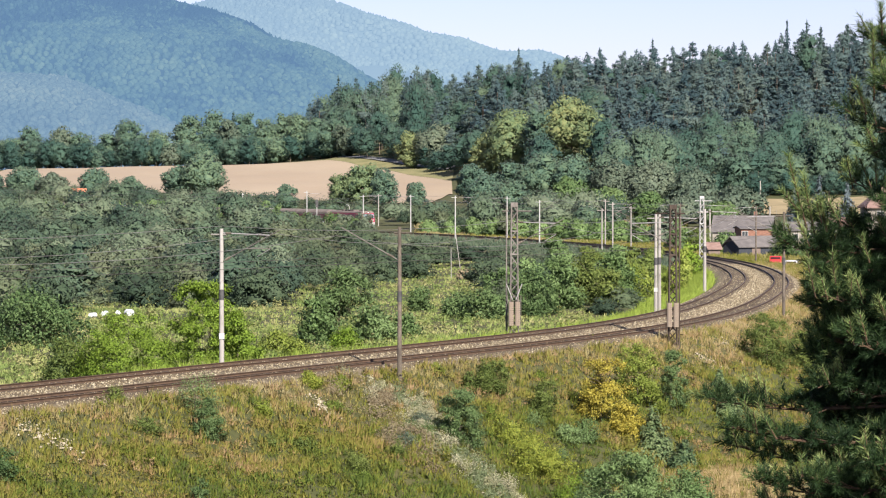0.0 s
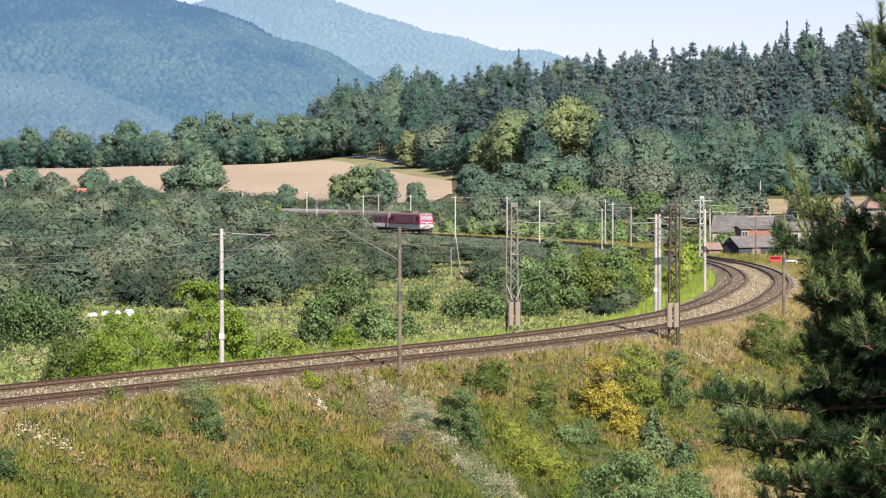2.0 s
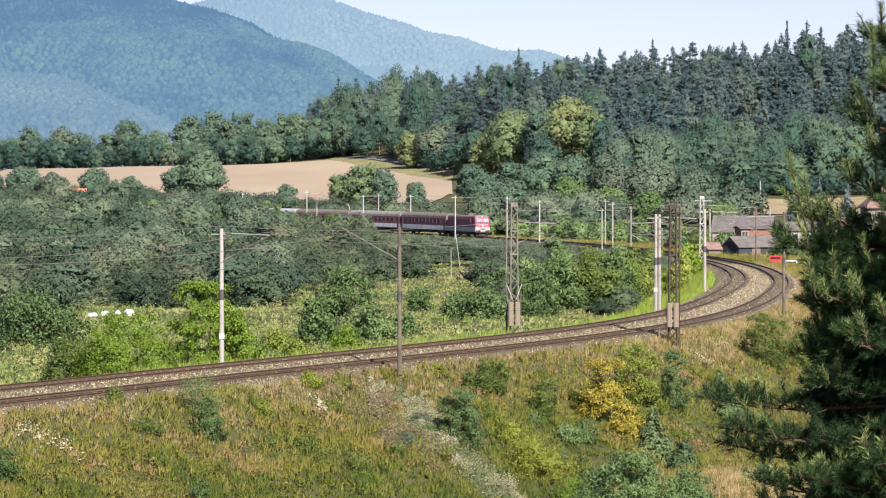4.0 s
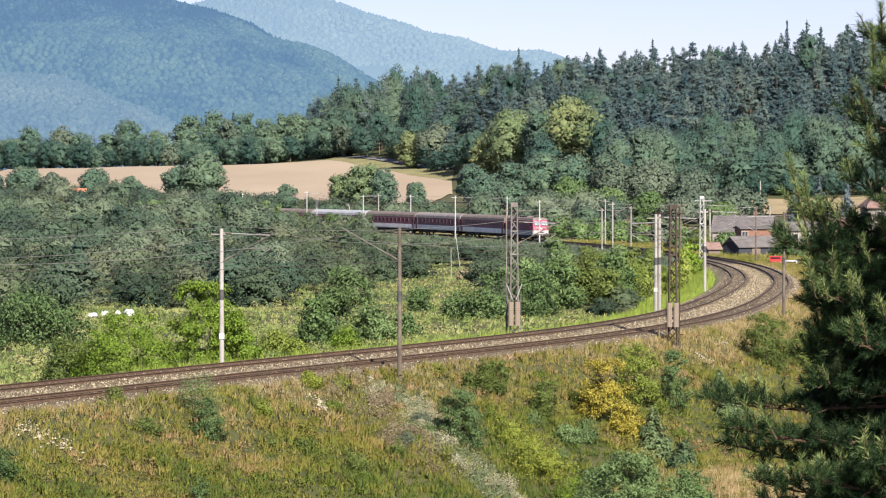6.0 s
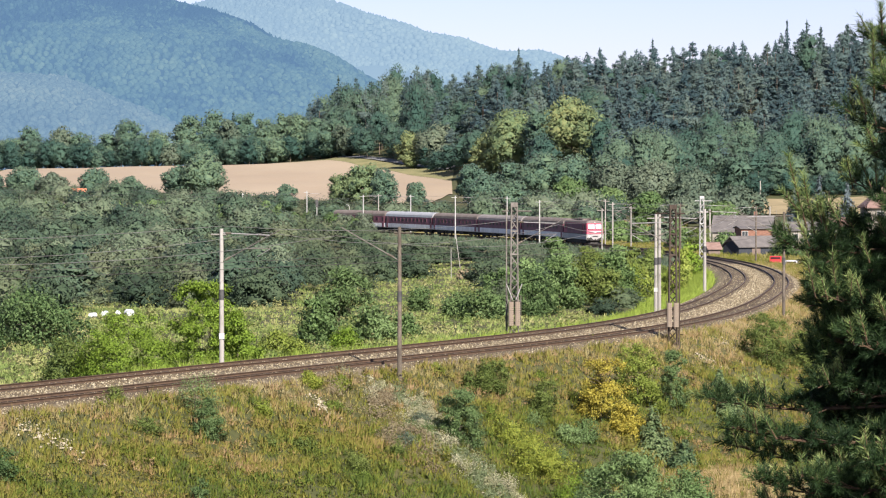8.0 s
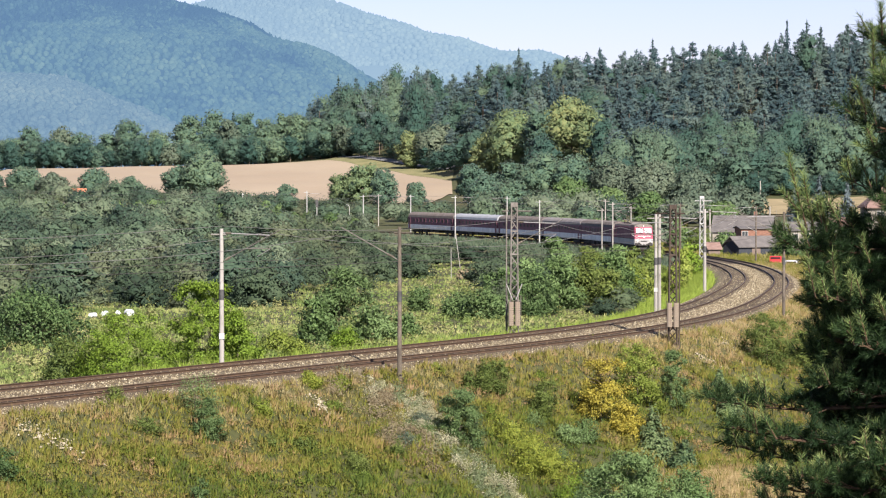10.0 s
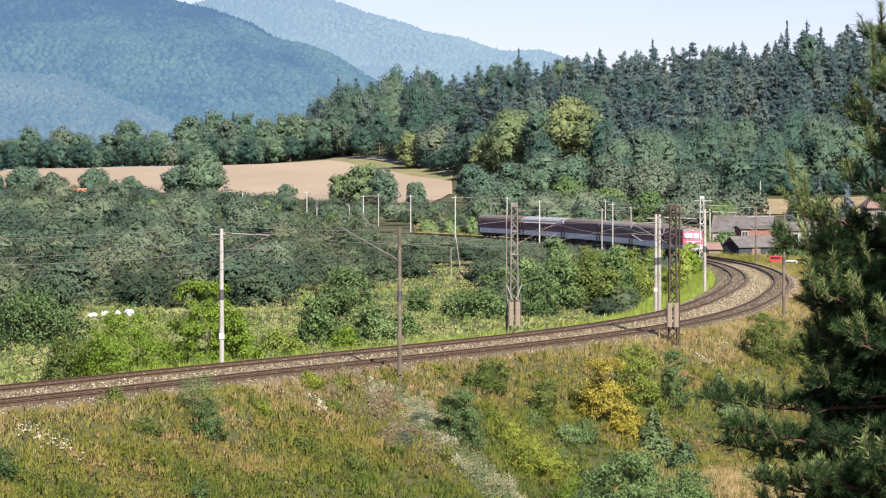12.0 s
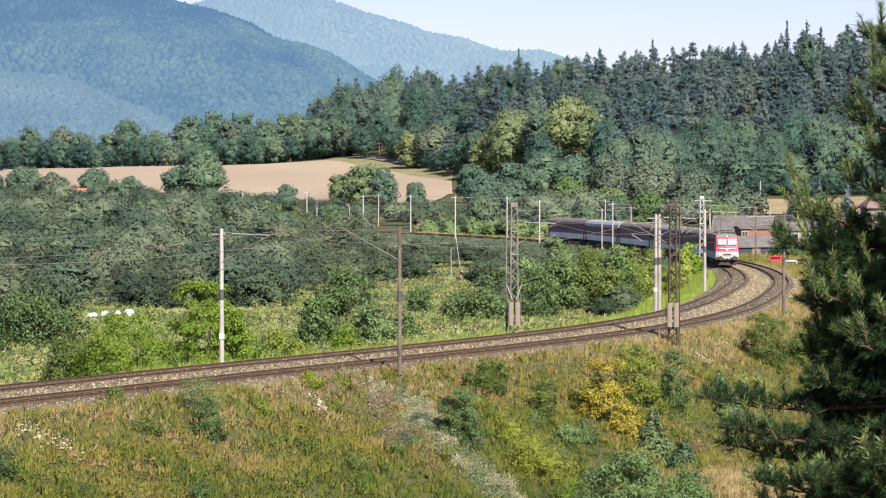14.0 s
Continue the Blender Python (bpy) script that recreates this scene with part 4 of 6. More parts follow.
    blades("far_verge_weeds", 5000, rng, far_verge, lambda x, y, r: r.uniform(.5, 1.1, len(x)), lambda x, y, r: .6 + r.normal(0, .25, len(x)), LEAF_SCRUB, "green weeds along the far side of the curve", 5, .07)

    def lush(rng, n):
        s = rng.uniform(55, 290, n)
        x, y, _ = on_track(s, -2.7 - (3.4 + 3.6 * (s > 105)) * rng.uniform(0, 1, n))
        return x, y
    blades("trackside_weeds", 13000, rng, lush, lambda x, y, r: r.uniform(.4, 1.15, len(x)), lambda x, y, r: r.uniform(0, 1, len(x)), REEDS,
           "lush bright green weeds beside the track", 9, .03)


# ---- trees by the field, at the wood's edge and on the valley floor ----
def build_trees():
    # (x, y, height, width, leaves, label)
    rows = [(-179, 1190, 13.7, 14), (-172, 1194, 18, 13), (-159, 1188, 17.5, 14), (-150, 1192, 14.5, 13), (-140, 1196, 14, 12), (-130, 1190, 19.5, 14), (-118, 1188, 14.5, 13),
            (-106, 1190, 20.5, 14), (-96, 1194, 22.5, 13), (-89, 1188, 19, 12), (-82, 1192, 21, 11), (-73, 1188, 18, 12), (-66, 1193, 20.5, 12), (-60, 1186, 20, 11), (-53, 1190, 17.5, 13),
            (-124, 1183, 9, 11), (-112, 1182, 9, 11), (-100, 1182, 10, 11), (-145, 1184, 8, 12), (-166, 1186, 9, 12), (-78, 1181, 9, 10), (-68, 1180, 10, 11), (-46, 1176, 16, 12), (-38, 1168, 13, 12), (-86, 1182, 9, 10)]
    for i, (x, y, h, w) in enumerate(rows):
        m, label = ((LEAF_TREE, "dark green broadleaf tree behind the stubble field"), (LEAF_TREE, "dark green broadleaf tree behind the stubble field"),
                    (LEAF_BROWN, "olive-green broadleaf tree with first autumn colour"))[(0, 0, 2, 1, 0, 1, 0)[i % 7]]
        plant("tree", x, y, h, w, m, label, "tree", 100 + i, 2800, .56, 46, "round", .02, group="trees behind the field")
    edge = [(20.5, 900, 22, 17, LEAF_GOLD, "tall broadleaf tree turning yellow at the wood's edge"), (14, 912, 17, 11, LEAF_GOLD, "broadleaf tree turning yellow at the wood's edge"),
            (39, 870, 21, 16, LEAF_GOLD, "tall broadleaf tree with golden upper leaves"), (45, 858, 17, 11, LEAF_GOLD, "broadleaf tree with golden upper leaves"), (30, 885, 16, 12, LEAF_TREE, "green tree between yellowing trees"),
            (-3, 1067, 16.5, 17, LEAF_BROWN, "olive-brown broad tree beside the country road"), (-12.4, 1072, 14, 10, LEAF_GOLD, "yellowish tree beside the country road"),
            (8.5, 800, 11, 9, LEAF_TREE, "fresh green young tree below the wood"), (26, 755, 14.2, 14, LEAF_TREE, "broad green tree below the wood"), (18, 762, 12, 11, LEAF_TREE, "broad green tree below the wood"),
            (34, 750, 12, 12, LEAF_TREE, "broad green tree below the wood"), (43, 720, 11, 11, LEAF_BROWN, "olive-grey willow tree below the wood"), (51, 700, 12.4, 14, LEAF_BROWN, "olive-grey willow tree below the wood"),
            (60, 695, 10.5, 12, LEAF_BROWN, "olive-grey willow tree below the wood"), (57, 640, 8, 11, LEAF_BROWN, "low olive-grey willow behind the houses"), (67, 655, 8, 11, LEAF_BROWN, "low olive-grey willow behind the houses"), (30, 690, 9.5, 9, LEAF_DARK, "dark shrub-like tree below the wood"),
            (20, 640, 6, 8, LEAF_TREE, "green scrub tree near the line"), (28, 632, 6.5, 8, LEAF_DARK, "dark scrub tree near the line"), (52, 628, 6, 8, LEAF_BROWN, "olive-grey scrub tree near the line"), (60, 622, 6, 8, LEAF_DARK, "dark scrub tree behind the houses"), (38, 655, 8, 9, LEAF_DARK, "dark shrub-like tree near the line"), (46, 640, 7.5, 9, LEAF_DARK, "dark shrub-like tree near the line"), (10, 720, 9, 10, LEAF_TREE, "green tree near the line"), (16, 690, 9, 8, LEAF_TREE, "green tree near the line"),
            (-73, 872, 12.6, 15, LEAF_TREE, "large rounded tree at the edge of the stubble field"), (-80.5, 876, 9.5, 10, LEAF_TREE, "rounded tree at the edge of the stubble field"),
            (-21, 760, 11.8, 11, LEAF_GOLD, "olive tree near the line"), (-15, 740, 10.8, 7.5, LEAF_TREE, "open-crowned green tree near the line"), (-27, 770, 9, 8, LEAF_GOLD, "small olive tree near the line"),
            (-6.8, 700, 7.8, 5.4, LEAF_TREE, "young light green tree near the line"), (-39.6, 720, 7.4, 6, LEAF_TREE, "small round tree beyond the line"),
            (-132, 900, 8.8, 11, LEAF_TREE, "green tree at the field's edge"), (-104, 850, 9.1, 9, LEAF_TREE, "green tree at the field's edge"), (-92.5, 850, 7.2, 7, LEAF_TREE, "green tree at the field's edge"),
            (-148, 905, 11, 14, LEAF_TREE, "green tree at the field's edge"), (-118, 870, 7.6, 9, LEAF_BROWN, "brownish tree at the field's edge"), (-140, 880, 7, 10, LEAF_TREE, "green tree at the field's edge"),
            (27.5, 545, 6.0, 4, LEAF_TREE, "slender young green tree on the far bank")]
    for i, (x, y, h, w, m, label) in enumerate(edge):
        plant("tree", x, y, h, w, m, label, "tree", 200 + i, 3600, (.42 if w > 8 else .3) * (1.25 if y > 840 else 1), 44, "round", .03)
    for i, (x, y, h, w) in enumerate([(84, 640, 11.2, 6), (91, 646, 9.5, 5.5), (80, 652, 8, 5)]):
        plant("blue_spruce", x, y, h, w, LEAF_BLUE, "blue-grey ornamental spruce behind the houses", "tree", 260 + i, 1200, .38, 46, "spruce", .03, group="blue spruces")
    for i, (x, y, h, w) in enumerate([(-46, 1262, 31, 12), (139, 1098, 24, 13), (146, 1110, 21, 13), (-88, 1205, 22, 11), (155, 1100, 21, 13)]):
        plant("spruce", x, y, h, w, LEAF_SPRUCE, "tall pointed dark spruce above the wood", "tree", 270 + i, 1700, .6, 46, "spruce", .05, group="tall spruces")


def build_shrubs():
    S_ = [  # x, y, h, w, leaves material, size, count, label
        (-20.7, 181, 5.5, 7.0, LEAF_BRIGHT, .13, 6000, "bright green rounded shrub beside the track"), (-17.9, 178, 3.8, 3.4, LEAF_BRIGHT, .13, 2200, "bright green low shrub beside the track"), (-24, 183, 4.0, 3.4, LEAF_MID, .16, 1400, "green low shrub beside the track"),
        (-15.0, 186, 7.0, 6.2, LEAF_BRIGHT, .15, 6500, "fresh green maple bush behind a mast"), (-13.2, 184, 5.2, 3.4, LEAF_BRIGHT, .15, 2300, "fresh green maple bush behind a mast"),
        (-33.6, 236, 4.6, 8.5, LEAF_DARK, .2, 2800, "wide dark willow shrub on the meadow"), (-37, 228, 3.2, 5, LEAF_DARK, .2, 1500, "dark low shrub on the meadow"), (-26.5, 200, 2.4, 2.6, LEAF_DARK, .16, 900, "small dark shrub by the track"),
        (-9, 246, 6.1, 6.9, LEAF_DARK, .2, 3200, "large rounded dark willow on the meadow"), (-10.3, 239, 4.0, 3.4, LEAF_WILLOW, .17, 1700, "silvery willow shrub in front of a dark one"), (-5.5, 243, 3.0, 3, LEAF_WILLOW, .17, 900, "low silvery shrub on the meadow"),
        (-13.1, 226, 1.9, 3.4, LEAF_YGREEN, .14, 1200, "low yellow-green weeds by the track"), (-8.1, 232, 2.0, 2.8, LEAF_BRIGHT, .15, 1100, "low bright green shrub by the track"), (-16, 215, 1.8, 3, LEAF_YGREEN, .14, 900, "low yellow-green weeds by the track"),
        (-11, 216, 1.7, 2.6, LEAF_YGREEN, .14, 800, "low yellow-green weeds by the track"), (-3.3, 250, 2.6, 2.6, LEAF_WILLOW, .17, 800, "low grey-green shrub on the meadow"), (-2.5, 300, 2.6, 3, LEAF_DARK, .2, 800, "small dark meadow shrub"),
        (4.5, 279, 3.2, 5.5, LEAF_DARK, .2, 1700, "dark shrub behind the near mast"), (1.6, 285, 2.4, 4, LEAF_DARK, .2, 1100, "dark shrub on the meadow"), (8.3, 286, 4.9, 5.5, LEAF_DARK, .2, 2200, "dense dark shrub inside the curve"), (6.6, 300, 4.2, 5, LEAF_WILLOW, .2, 1600, "grey willow shrub inside the curve"),
        (12, 296, 5.2, 5.2, LEAF_WILLOW, .2, 2300, "dense green shrub inside the curve"), (15.5, 304, 5.6, 5.6, LEAF_MID, .2, 2400, "dense green shrub inside the curve"), (18.6, 315, 5.6, 5.4, LEAF_WILLOW, .2, 2300, "dense green shrub inside the curve"), (17, 300, 3.8, 4, LEAF_MID, .2, 1500, "green shrub inside the curve"),
        (20.7, 318, 4.4, 4.6, LEAF_YGREEN, .2, 1700, "yellowing shrub inside the curve"), (22.8, 326, 3.6, 4, LEAF_YGREEN, .2, 1300, "yellowing shrub beside a mast"), (23, 345, 5.4, 5, LEAF_MID, .22, 1700, "green shrub inside the curve"), (19, 352, 4.8, 5, LEAF_WILLOW, .22, 1500, "green shrub inside the curve"),
        (14, 340, 4.8, 5, LEAF_WILLOW, .22, 1600, "grey-green shrub inside the curve"), (26, 362, 4.8, 4.6, LEAF_MID, .22, 1500, "green shrub inside the curve"), (28.5, 342, 5.0, 3.6, LEAF_YGREEN, .18, 1800, "bright yellow-green bush beside a mast"), (30.5, 352, 4.6, 3.4, LEAF_BRIGHT, .18, 1500, "bright green bush beside a mast"), (26.6, 328, 3.8, 3, LEAF_YGREEN, .18, 1200, "bright yellow-green bush beside a mast"),
        (50.5, 424, 2.6, 4, LEAF_DARK, .2, 900, "dark shrub in front of the shed"), (53.5, 418, 2.4, 4.4, LEAF_DARK, .2, 900, "dark shrub beside the parked cars"), (56, 424, 3.0, 4.4, LEAF_MID, .2, 900, "green shrub beside the parked cars"), (43, 440, 3.4, 4.6, LEAF_DARK, .22, 1000, "dark shrub behind the tiny shed"), (40, 446, 3.8, 4.6, LEAF_MID, .22, 1000, "green shrub beyond the curve"), (37.5, 455, 3.4, 4.6, LEAF_DARK, .22, 1000, "dark shrub beyond the curve"), (62, 440, 3.6, 6, LEAF_MID, .22, 1200, "green garden shrub by the houses"), (70, 450, 4, 7, LEAF_DARK, .22, 1300, "dark garden shrub by the houses"),
        (18.6, 452, 4.5, 5.4, LEAF_DARK, .25, 1500, "dark rounded shrub below the far line"), (9.5, 330, 4.4, 5, LEAF_WILLOW, .22, 1500, "green shrub inside the curve"), (28, 385, 4.4, 4.6, LEAF_MID, .24, 1300, "green shrub below the far line"), (24.5, 400, 4.6, 5, LEAF_WILLOW, .24, 1400, "green shrub below the far line"), (21, 415, 4, 5, LEAF_MID, .24, 1200, "green shrub below the far line"),
        (3.0, 398, 1.7, 3.2, DRYWEED, .16, 500, "dry rust-brown weeds on the valley floor"), (4.6, 396, 1.3, 2.4, LEAF_BROWN, .16, 400, "dry olive-brown weeds on the valley floor"),
        # outer side of the line
        (-12.5, 144.4, 2.1, 2.4, LEAF_WILLOW, .06, 700, "airy grey-green tall weed on the embankment"), (-11.6, 142, 2.0, 1.7, LEAF_DARK, .09, 1500, "dense dark green shrub on the embankment"),
        (.9, 155.5, 3.1, 2.9, LEAF_DARK, .1, 3000, "dense dark green shrub on the embankment"), (2.7, 170.2, 1.9, 2.6, LEAF_MID, .1, 1900, "green shrub with yellowing leaves on the slope"), (5.9, 169.8, 2.3, 2.2, LEAF_MID, .1, 1300, "thin green shrub with reddish stems"),
        (9.6, 174.2, 3.9, 3.7, LEAF_YELLOW, .12, 2600, "bright yellow autumn shrub on the slope"), (11.2, 173.2, 2.2, 2.2, LEAF_YELLOW, .12, 1200, "bright yellow autumn shrub on the slope"), (12.4, 182, 3.7, 3.4, LEAF_YGREEN, .12, 2200, "yellow-green shrub next to a yellow one"), (14.7, 184.2, 3.5, 2.1, LEAF_DARK, .1, 2400, "upright dark green shrub on the slope"),
        (9.1, 135.2, 4.2, 5.0, LEAF_WILLOW, .10, 5500, "large silvery willow shrub in the hollow"), (11.6, 137.5, 3.4, 3.4, LEAF_WILLOW, .10, 2400, "silvery willow shrub in the hollow"), (7.2, 139, 3.2, 2.6, LEAF_DARK, .1, 1700, "dark green shrub beside a willow"),
        (23.9, 211, 3.9, 4.4, LEAF_MID, .12, 2600, "olive-green airy shrub at the top of the slope"), (27.3, 218, 3.2, 3, LEAF_MID, .12, 1400, "olive-green shrub at the top of the slope"), (1.5, 169, 1.3, 1.0, LEAF_MID, .1, 420, "small green shrub on the slope"),
        (-19.3, 125.2, 1.6, 1.5, LEAF_DARK, .08, 1000, "dark green shrub low on the embankment"), (-11.2, 131.2, 1.2, 1.1, LEAF_DARK, .08, 650, "dark green seedling bush on the embankment"), (-4.3, 143, 1.1, 1.7, LEAF_MID, .08, 800, "low green shrub on the embankment"),
        (-16.2, 141.5, .9, 1.4, LEAF_MID, .08, 500, "low green weed clump on the embankment"), (-14.3, 138.5, 1.0, 1.7, LEAF_MID, .08, 600, "low green weed clump on the embankment"), (7.2, 166, 1.3, 1.6, LEAF_WILLOW, .1, 500, "pale grey-green weed clump"), (8.3, 168, 1.4, 1.8, LEAF_WILLOW, .1, 500, "pale grey-green weed clump"),
        (-7.2, 156.9, .9, 1.5, WEED, .08, 800, "clump of yellow-flowering goldenrod"), (-5.8, 158.3, .85, 1.4, WEED, .08, 800, "clump of yellow-flowering goldenrod"), (-9.4, 148.5, .8, 1.6, WEED, .08, 450, "clump of yellow-green weeds"), (4.5, 156.5, 2.0, 3.0, WEED, .08, 1500, "tall yellow-green goldenrod weeds in the hollow"),
        (5.8, 157.5, 1.7, 2.8, WEED, .08, 1300, "tall yellow-green goldenrod weeds in the hollow"), (3.6, 160, 1.8, 2.2, WEED, .08, 900, "tall yellow-flowering weeds on the slope"), (6.8, 155, 1.5, 2.4, LEAF_BRIGHT, .08, 1000, "bright green weeds in the hollow"), (-2.0, 150, .9, 1.4, LEAF_BROWN, .08, 450, "dry brownish weed clump"), (-1.4, 157, .9, 1.4, LEAF_BROWN, .08, 450, "dry brownish weed clump"),
    ]
    for i, (x, y, h, w, m, size, count, label) in enumerate(S_):
        n = (18 if count < 900 else 34 if count < 2400 else 50) if y > 235 else max(24, count // 40)
        plant("weed_clump" if m is WEED or "weed" in label else "shrub", x, y, h, w, m, label, "weeds" if "weed" in label or m is WEED else "shrub", 300 + i, count, size, n, "bush", .04, long=2.2 if m in (LEAF_WILLOW, WEED) else 1.5)
    # tall scrub beside the far line, its tops fitted to the camera's sight lines
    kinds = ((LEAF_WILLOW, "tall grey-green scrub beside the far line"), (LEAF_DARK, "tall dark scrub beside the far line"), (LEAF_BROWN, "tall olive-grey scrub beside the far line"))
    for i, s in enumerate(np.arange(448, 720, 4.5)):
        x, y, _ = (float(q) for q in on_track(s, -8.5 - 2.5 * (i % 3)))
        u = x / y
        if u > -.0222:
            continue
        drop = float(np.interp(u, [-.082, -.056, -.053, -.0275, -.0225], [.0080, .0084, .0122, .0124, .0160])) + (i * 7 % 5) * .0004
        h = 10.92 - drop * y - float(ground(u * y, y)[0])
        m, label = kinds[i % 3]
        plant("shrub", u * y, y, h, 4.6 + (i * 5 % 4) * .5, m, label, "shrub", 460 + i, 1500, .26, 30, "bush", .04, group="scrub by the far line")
    # low scrub behind the far line
    for i, s in enumerate(np.arange(402, 512, 3.4)):
        x, y, _ = (float(q) for q in on_track(s, SPACING + 11 + 5 * (i % 3)))
        h = 10.92 - (.0139 + .0005 * (i * 5 % 4)) * y - float(ground(x, y)[0])
        if h > .8:
            m, label = ((LEAF_WILLOW, "low grey-green scrub behind the far line"), (LEAF_BROWN, "low olive-grey scrub behind the far line"), (LEAF_DARK, "low dark scrub behind the far line"))[i * 7 % 3]
            plant("shrub", x, y, h, 4.4 + (i * 3 % 4) * .6, m, label, "shrub", 800 + i, 1100, .27, 24, "bush", .04, group="scrub behind the far line")
    rng = np.random.default_rng(61)
    for i in range(34):
        y = rng.uniform(148, 161)
        x = np.interp(y, [147, 163], [1.2, -4.2]) - rng.gamma(1.6, 1.1)
        plant("weed_clump", x, y, rng.uniform(.4, .8), rng.uniform(.9, 1.9), DRYWEED, "dry greyish-mauve weed clump on the stony slope", "weeds", 500 + i, 200, .07, 8, "bush", .04, trunk=False, long=2.4, group="dry weeds")
    line = STREAK
    for i in range(120):
        t = rng.uniform(0, len(line) - 1.001)
        x, y = line[int(t)] + (line[int(t) + 1] - line[int(t)]) * (t % 1) + rng.normal(0, .9, 2)
        pale = rng.uniform() < (.62 if t < 3 else .4)
        plant("weed_clump", x, y, rng.uniform(.25, .9), rng.uniform(.4, 1.6), PALEWEED if pale else LEAF_SILVER, "pale flowering weed clump on the stony streak" if pale else "silvery green weed clump on the stony streak",
              "weeds", 600 + i, 170, .06, 8, "bush", .04, trunk=False, long=2.2, group="pale weeds")
    for i in range(26):
        x, y = (float(q) for q in on_track(rng.uniform(35, 95), SPACING / 2 + rng.uniform(7, 16))[:2])
        plant("weed_clump", x, y, rng.uniform(.5, 1.0), rng.uniform(.8, 1.8), (LEAF_MID, LEAF_DARK, HERBGREEN)[i % 3], "leafy green weed clump on the embankment", "weeds", 700 + i, 380, .07, 12, "bush", .04, trunk=False, long=1.8, group="green weeds")
    for i, (x, y, h, w) in enumerate([(12.6, 172.5, 3.0, 3.6), (14.4, 171, 1.7, 2.4), (18.8, 194.5, 1.4, 1.0), (18.9, 189, 2.6, 2.6)]):
        plant("young_pine", x, y, h, w, NEEDLE, "young bluish-green pine on the slope", "tree", 400 + i, 2300, .14, 40, "spruce", .02, group="young pines", long=3.0)


def build_rubble():
    """Pale stony scree patches on the embankment."""
    rng = np.random.default_rng(51)
    octa = np.array([(1, 0, 0), (0, 1, 0), (-1, 0, 0), (0, -1, 0), (0, 0, .8), (0, 0, -.5)])
    tri = np.array([(0, 1, 4), (1, 2, 4), (2, 3, 4), (3, 0, 4), (1, 0, 5), (2, 1, 5), (3, 2, 5), (0, 3, 5)])
    line = STREAK
    n = 450
    t = (len(line) - 1.001) * rng.uniform(0, 1, n) ** 2.2      # most of it near the top
    i = t.astype(int)
    xy = line[i] + (line[i + 1] - line[i]) * (t - i)[:, None] + rng.normal(0, .85, (n, 2))
    spots = [(-6.4, 154.5, .4, .5, 140), (-18.4, 132.4, .8, .6, 200), (21.8, 212, .7, .8, 150), (-3.6, 158.5, .4, .5, 60), (18.6, 202.5, .5, .5, 80)]
    for x, y, a, b, k in spots:
        xy = np.concatenate([xy, np.stack([rng.normal(x, a, k), rng.normal(y, b, k)], 1)])
    n = len(xy)
    r = rng.gamma(2.0, .02, n) + .018
    z = ground(xy[:, 0], xy[:, 1]) + .06
    pts = octa[None] * r[:, None, None] * rng.uniform(.6, 1.3, (n, 6, 1)) + np.stack([xy[:, 0], xy[:, 1], z], 1)[:, None]
    bulk("pale_rubble", pts.reshape(-1, 3), (tri[None] + 6 * np.arange(n)[:, None, None]).reshape(-1, 3), CHALK, kind="stuff", label="pale limestone rubble in bare streaks on the slope", category="rubble")


# ---- overhead line masts and wires ----
def toward(x, y):
    """Unit vector from a mast to the tracks."""
    mx, my, _ = on_track(S, SPACING / 2)
    j = int(np.argmin((mx - x) ** 2 + (my - y) ** 2))
    d = Vector((mx[j] - x, my[j] - y, 0))
    return d.normalized(), float(TZ[j])


def cantilever(ob, top_z, z, d, reach, r, material, tube=True):
    """Bracket from the mast towards the track: top tube, strut, registration arm with its insulators. Local to the mast."""
    hi = min(z(7.6), top_z - .25)
    low, tip = Vector((0, 0, hi - 1.7)), d * reach + Vector((0, 0, hi + .2))
    top = Vector((0, 0, hi))
    joint = low.lerp(tip, .84)
    part("bracket_tube", bars([(top, joint)], r if tube else r * .4), material if tube else DARKWIRE, ob)
    part("strut", bars([(low, tip)], r * .9), DULLSTEEL, ob)
    q = low.lerp(tip, .42)
    if not tube:
        part("insulator", rod(bmesh.new(), low.lerp(tip, .1), low.lerp(tip, .2), r * 2, r * 1.6), OLDSTEEL, ob)
        return
    part("registration_arm", bars([(q, d * (reach * .86) + Vector((0, 0, q.z + .05)))], r * .7), DULLSTEEL, ob)
    part("drop_arm", bars([(d * (reach * .84) + Vector((0, 0, q.z)), d * (reach * .62) + Vector((0, 0, q.z - .45)))], r * .6), material, ob)
    for a, b in ((top, joint), (low, tip)):
        bm = bmesh.new()
        e = (b - a).normalized()
        rod(bm, a + e * .3, a + e * .72, r * 1.2)
        for i in range(4):
            rod(bm, a + e * (.35 + .09 * i), a + e * (.40 + .09 * i), r * 2.4, r * 1.6)
        part("insulator", bm, OLDSTEEL, ob)


